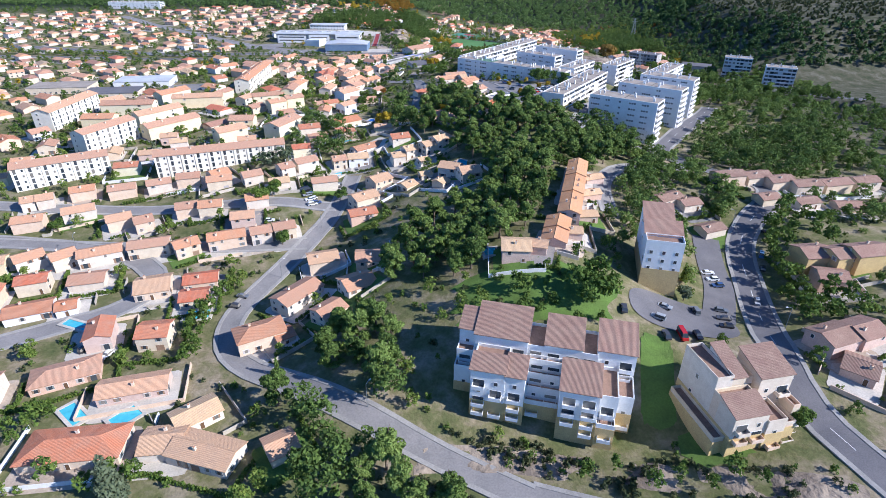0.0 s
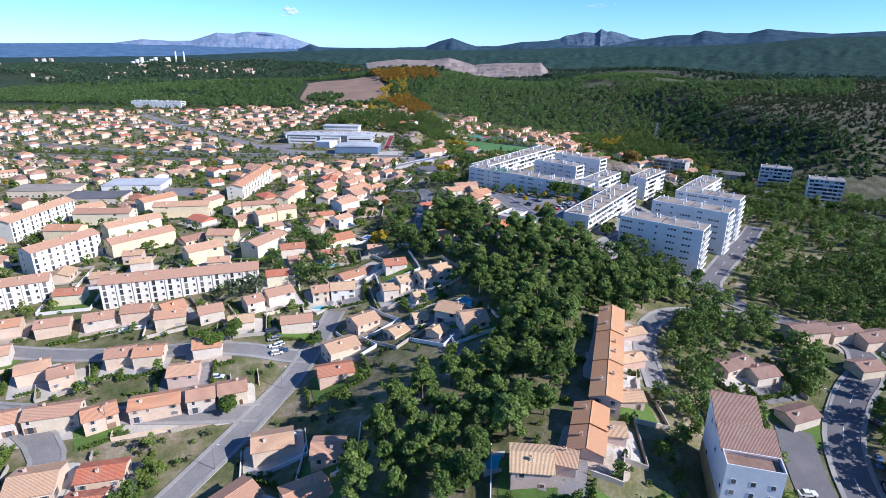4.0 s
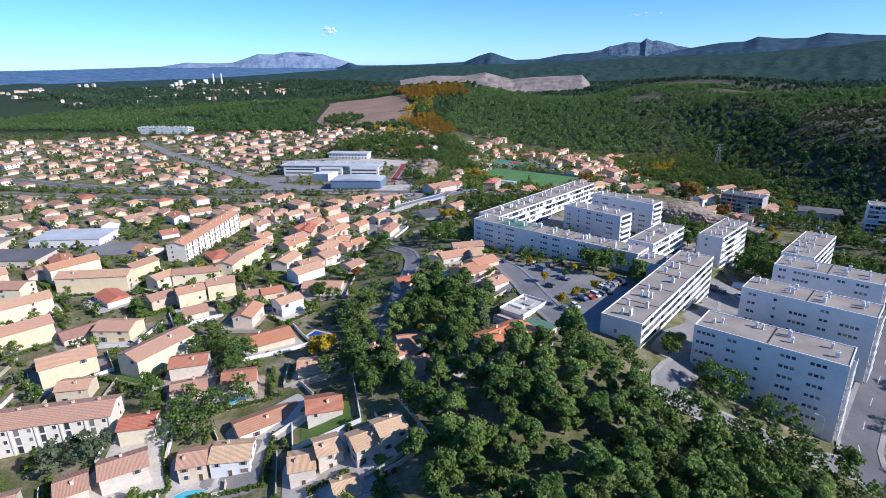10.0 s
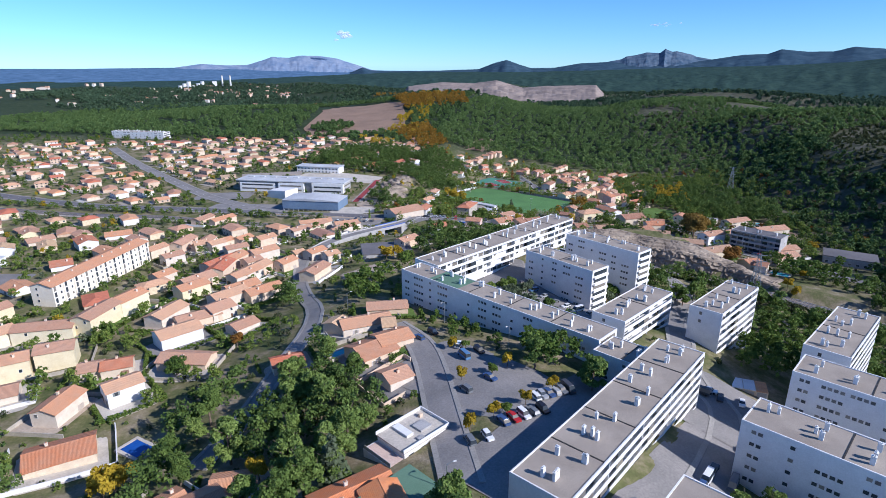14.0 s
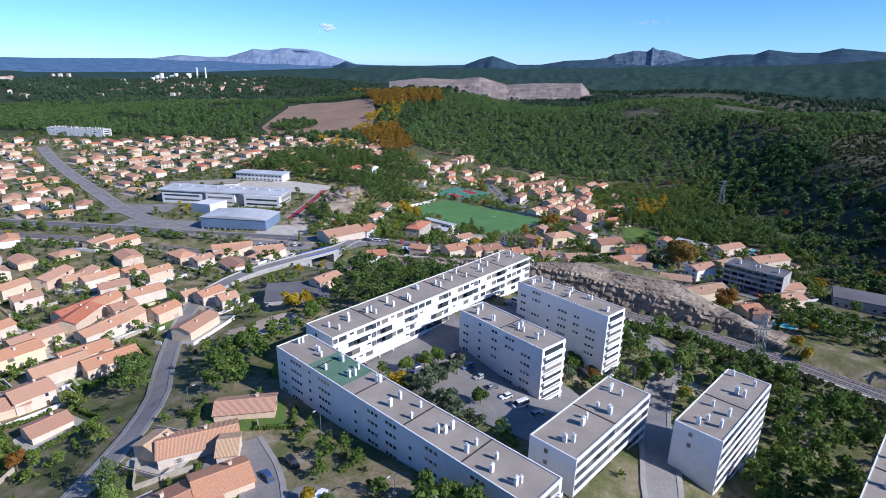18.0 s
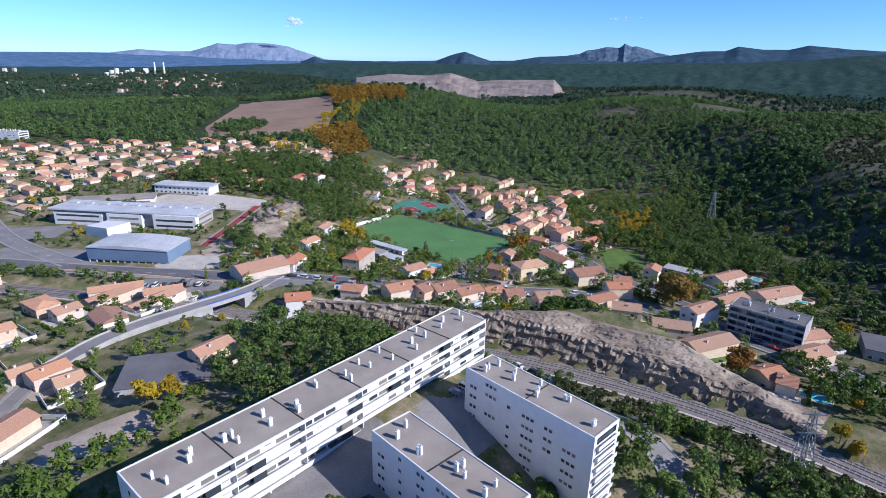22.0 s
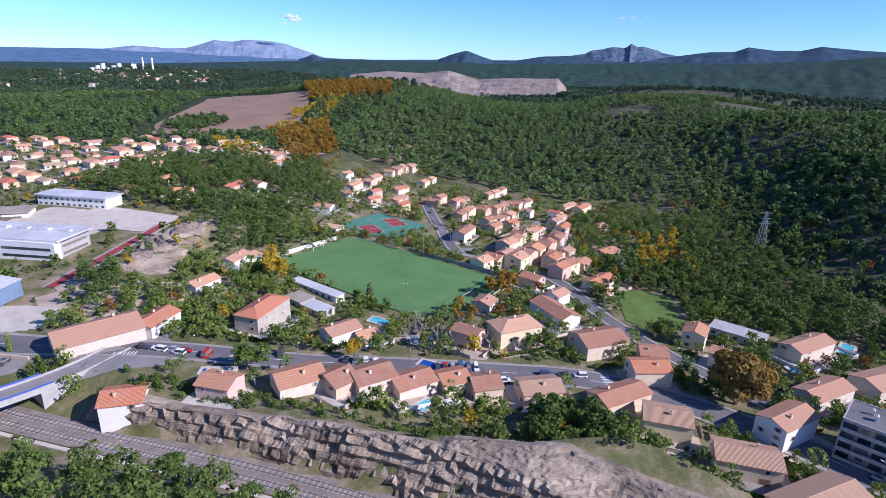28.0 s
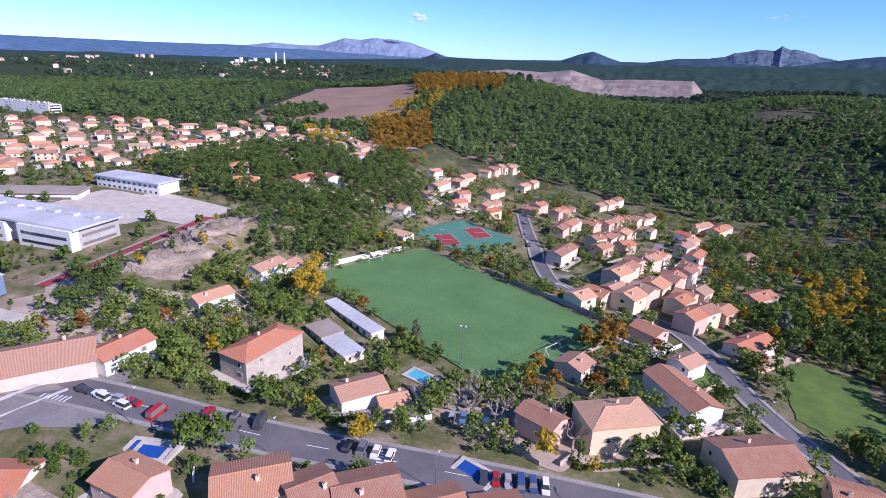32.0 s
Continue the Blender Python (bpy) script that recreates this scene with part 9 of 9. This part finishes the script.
def bare_meshes():
    rng = random.Random(8)
    tr, br = Geo(), Geo()
    tr.tube(0, 0, -0.5, 2.6, 0.28, 0.22, 8)

    def limb(p, d, l, r, depth):
        q = p + d * l
        side = d.orthogonal().normalized()
        up = d.cross(side)
        lo = [p + (side * math.cos(k * 1.57) + up * math.sin(k * 1.57)) * r for k in range(4)]
        hi = [q + (side * math.cos(k * 1.57) + up * math.sin(k * 1.57)) * r * 0.65 for k in range(4)]
        br.solid(lo, hi)
        if depth:
            for _ in range(3):
                e = (d + Vector((rng.uniform(-0.7, 0.7), rng.uniform(-0.7, 0.7), rng.uniform(0.0, 0.7)))).normalized()
                limb(q, e, l * 0.75, r * 0.62, depth - 1)
    for k in range(5):
        a = k * 1.257
        limb(Vector((0, 0, 2.4)), Vector((math.cos(a) * 0.8, math.sin(a) * 0.8, 0.6)).normalized(), 1.7, 0.16, 2)
    return tr.mesh("trunk", "pale_bark"), br.mesh("crown", "pale_bark")


M["pale_bark"] = surface("pale_plane_bark", (0.42, 0.37, 0.30), (0.26, 0.22, 0.18), 1.5, 6, 0.9, 0.3)
BARE = bare_meshes()
patch("village_square", 84, 668, 40, 22, -20, "dirt", "gravel village square under pollarded trees", "square", 0.16, hard=False)
for i_ in range(6):
    for j_ in range(3):
        bare_tree(68 + i_ * 6.5 + j_ * 1.5, 667 - i_ * 0.9 + j_ * 6.0, 0.95 + 0.1 * ((i_ + j_) % 3))
for i_ in range(4):
    car(72 + i_ * 8.2, 671 - i_ * 1.1, 70)

# ---- zebra crossings ----
def zebra(x, y, yaw, n=7):
    g = Geo()
    c, s = math.cos(radians(yaw)), math.sin(radians(yaw))
    for k in range(n):
        o = (k - n / 2) * 1.1
        pts = [(x + c * a - s * b, y + s * a + c * b) for a, b in ((-1.6, o), (1.6, o), (1.6, o + 0.55), (-1.6, o + 0.55))]
        g.face([(px, py, gz(px, py) + 0.26) for px, py in pts])
    tagged(new("zebra_crossing", g.mesh("zebra_crossing", "line")), "white painted zebra crossing on asphalt", "road marking", kind="structure")


for x_, y_, a_ in ((-16, 627, 100), (18, 634, 5), (62, 639, 8), (-25, 612, 10), (88, 778, 60), (140, 645, 10)):
    zebra(x_, y_, a_)

# ---- lattice pylons ----
def pylon(x, y, h):
    p = thing("pylon", pose(x, y, gz(x, y)), "galvanised steel lattice power pylon", "pylon", "pylons")
    b = h * 0.11
    for sx in (-1, 1):
        for sy in (-1, 1):
            g = Geo(); g.solid([(sx * b - 0.12, sy * b - 0.12, -1), (sx * b + 0.12, sy * b - 0.12, -1), (sx * b + 0.12, sy * b + 0.12, -1), (sx * b - 0.12, sy * b + 0.12, -1)], [(sx * 0.4 - 0.08, sy * 0.4 - 0.08, h), (sx * 0.4 + 0.08, sy * 0.4 - 0.08, h), (sx * 0.4 + 0.08, sy * 0.4 + 0.08, h), (sx * 0.4 - 0.08, sy * 0.4 + 0.08, h)])
            part("leg", g, "metal", p)
    n = 7
    for k in range(n):
        z0, z1 = h * k / n, h * (k + 1) / n
        w0, w1 = b + (0.4 - b) * z0 / h, b + (0.4 - b) * z1 / h
        for sx, sy, tx, ty in ((-1, -1, 1, -1), (1, -1, 1, 1), (1, 1, -1, 1), (-1, 1, -1, -1)):
            g = Geo()
            for (ax, ay, az), (bx, by, bz) in (((sx * w0, sy * w0, z0), (tx * w1, ty * w1, z1)), ((tx * w0, ty * w0, z0), (sx * w1, sy * w1, z1))):
                g.solid([(ax - 0.05, ay - 0.05, az), (ax + 0.05, ay - 0.05, az), (ax + 0.05, ay + 0.05, az), (ax - 0.05, ay + 0.05, az)], [(bx - 0.05, by - 0.05, bz), (bx + 0.05, by - 0.05, bz), (bx + 0.05, by + 0.05, bz), (bx - 0.05, by + 0.05, bz)])
            part("brace", g, "metal", p)
    for z in (0.72, 0.84, 0.96):
        g = Geo(); g.box(-h * 0.13, h * 0.13, -0.15, 0.15, h * z, h * z + 0.3)
        part("crossarm", g, "metal", p)


pylon(170, 505, 24)
pylon(255, 800, 26)

# ---- small white clouds ----
def cloud(name, az, el, w, h, label):
    m, nt, bs = start_mat("cloud_glow_white", 1.0, 0, 0)
    bs.inputs["Base Color"].default_value = (0.6, 0.62, 0.66, 1)
    # faint bluish emission stands in for daylight scattered through the cloud
    bs.inputs["Emission Color"].default_value = (0.5, 0.62, 0.8, 1)
    bs.inputs["Emission Strength"].default_value = 0.35
    veil = nt.nodes.new("ShaderNodeBsdfTransparent")
    blend = nt.nodes.new("ShaderNodeMixShader")
    wisp = ramp_of(nt, noise_of(nt, coords(nt, True), 0.03, 5), ((0.35, (0.5, 0.5, 0.5)), (0.7, (0.95, 0.95, 0.95))))
    nt.links.new(wisp, blend.inputs[0])
    nt.links.new(bs.outputs[0], blend.inputs[1])
    nt.links.new(veil.outputs[0], blend.inputs[2])
    nt.links.new(blend.outputs[0], nt.nodes["Material Output"].inputs["Surface"])
    rng = np.random.default_rng(abs(int(az * 10)) + 90)
    cx, cy, cz = 80 + 4550 * math.sin(radians(az)), 300 + 4550 * math.cos(radians(az)), 88 + 4550 * math.tan(radians(el))
    g = Geo()
    for _ in range(16):
        u, v = rng.normal() * w * 0.4, rng.normal() * h * 0.35
        r = h * (0.22 + 0.3 * rng.random())
        k0 = len(g.v)
        bm = bmesh.new()
        bmesh.ops.create_icosphere(bm, subdivisions=2, radius=r)
        for vert in bm.verts:
            co = vert.co * (1 + 0.3 * noise.noise(vert.co * 0.03))
            g.v.append((cx + u * math.cos(radians(az)) + co.x * 1.5, cy - u * math.sin(radians(az)) + co.y, cz + v + co.z * 0.7))
        bm.verts.index_update()
        for f in bm.faces:
            g.f.append(tuple(k0 + x.index for x in f.verts))
            g.m.append(0)
        bm.free()
    tagged(new(name, g.mesh(name, m, True)), label, "cloud", kind="structure")


cloud("cloud", -18.3, 2.9, 60, 36, "small white cloud above the massif")
cloud("cloud", 11.7, 3.6, 120, 16, "thin pinkish white cloud strip")
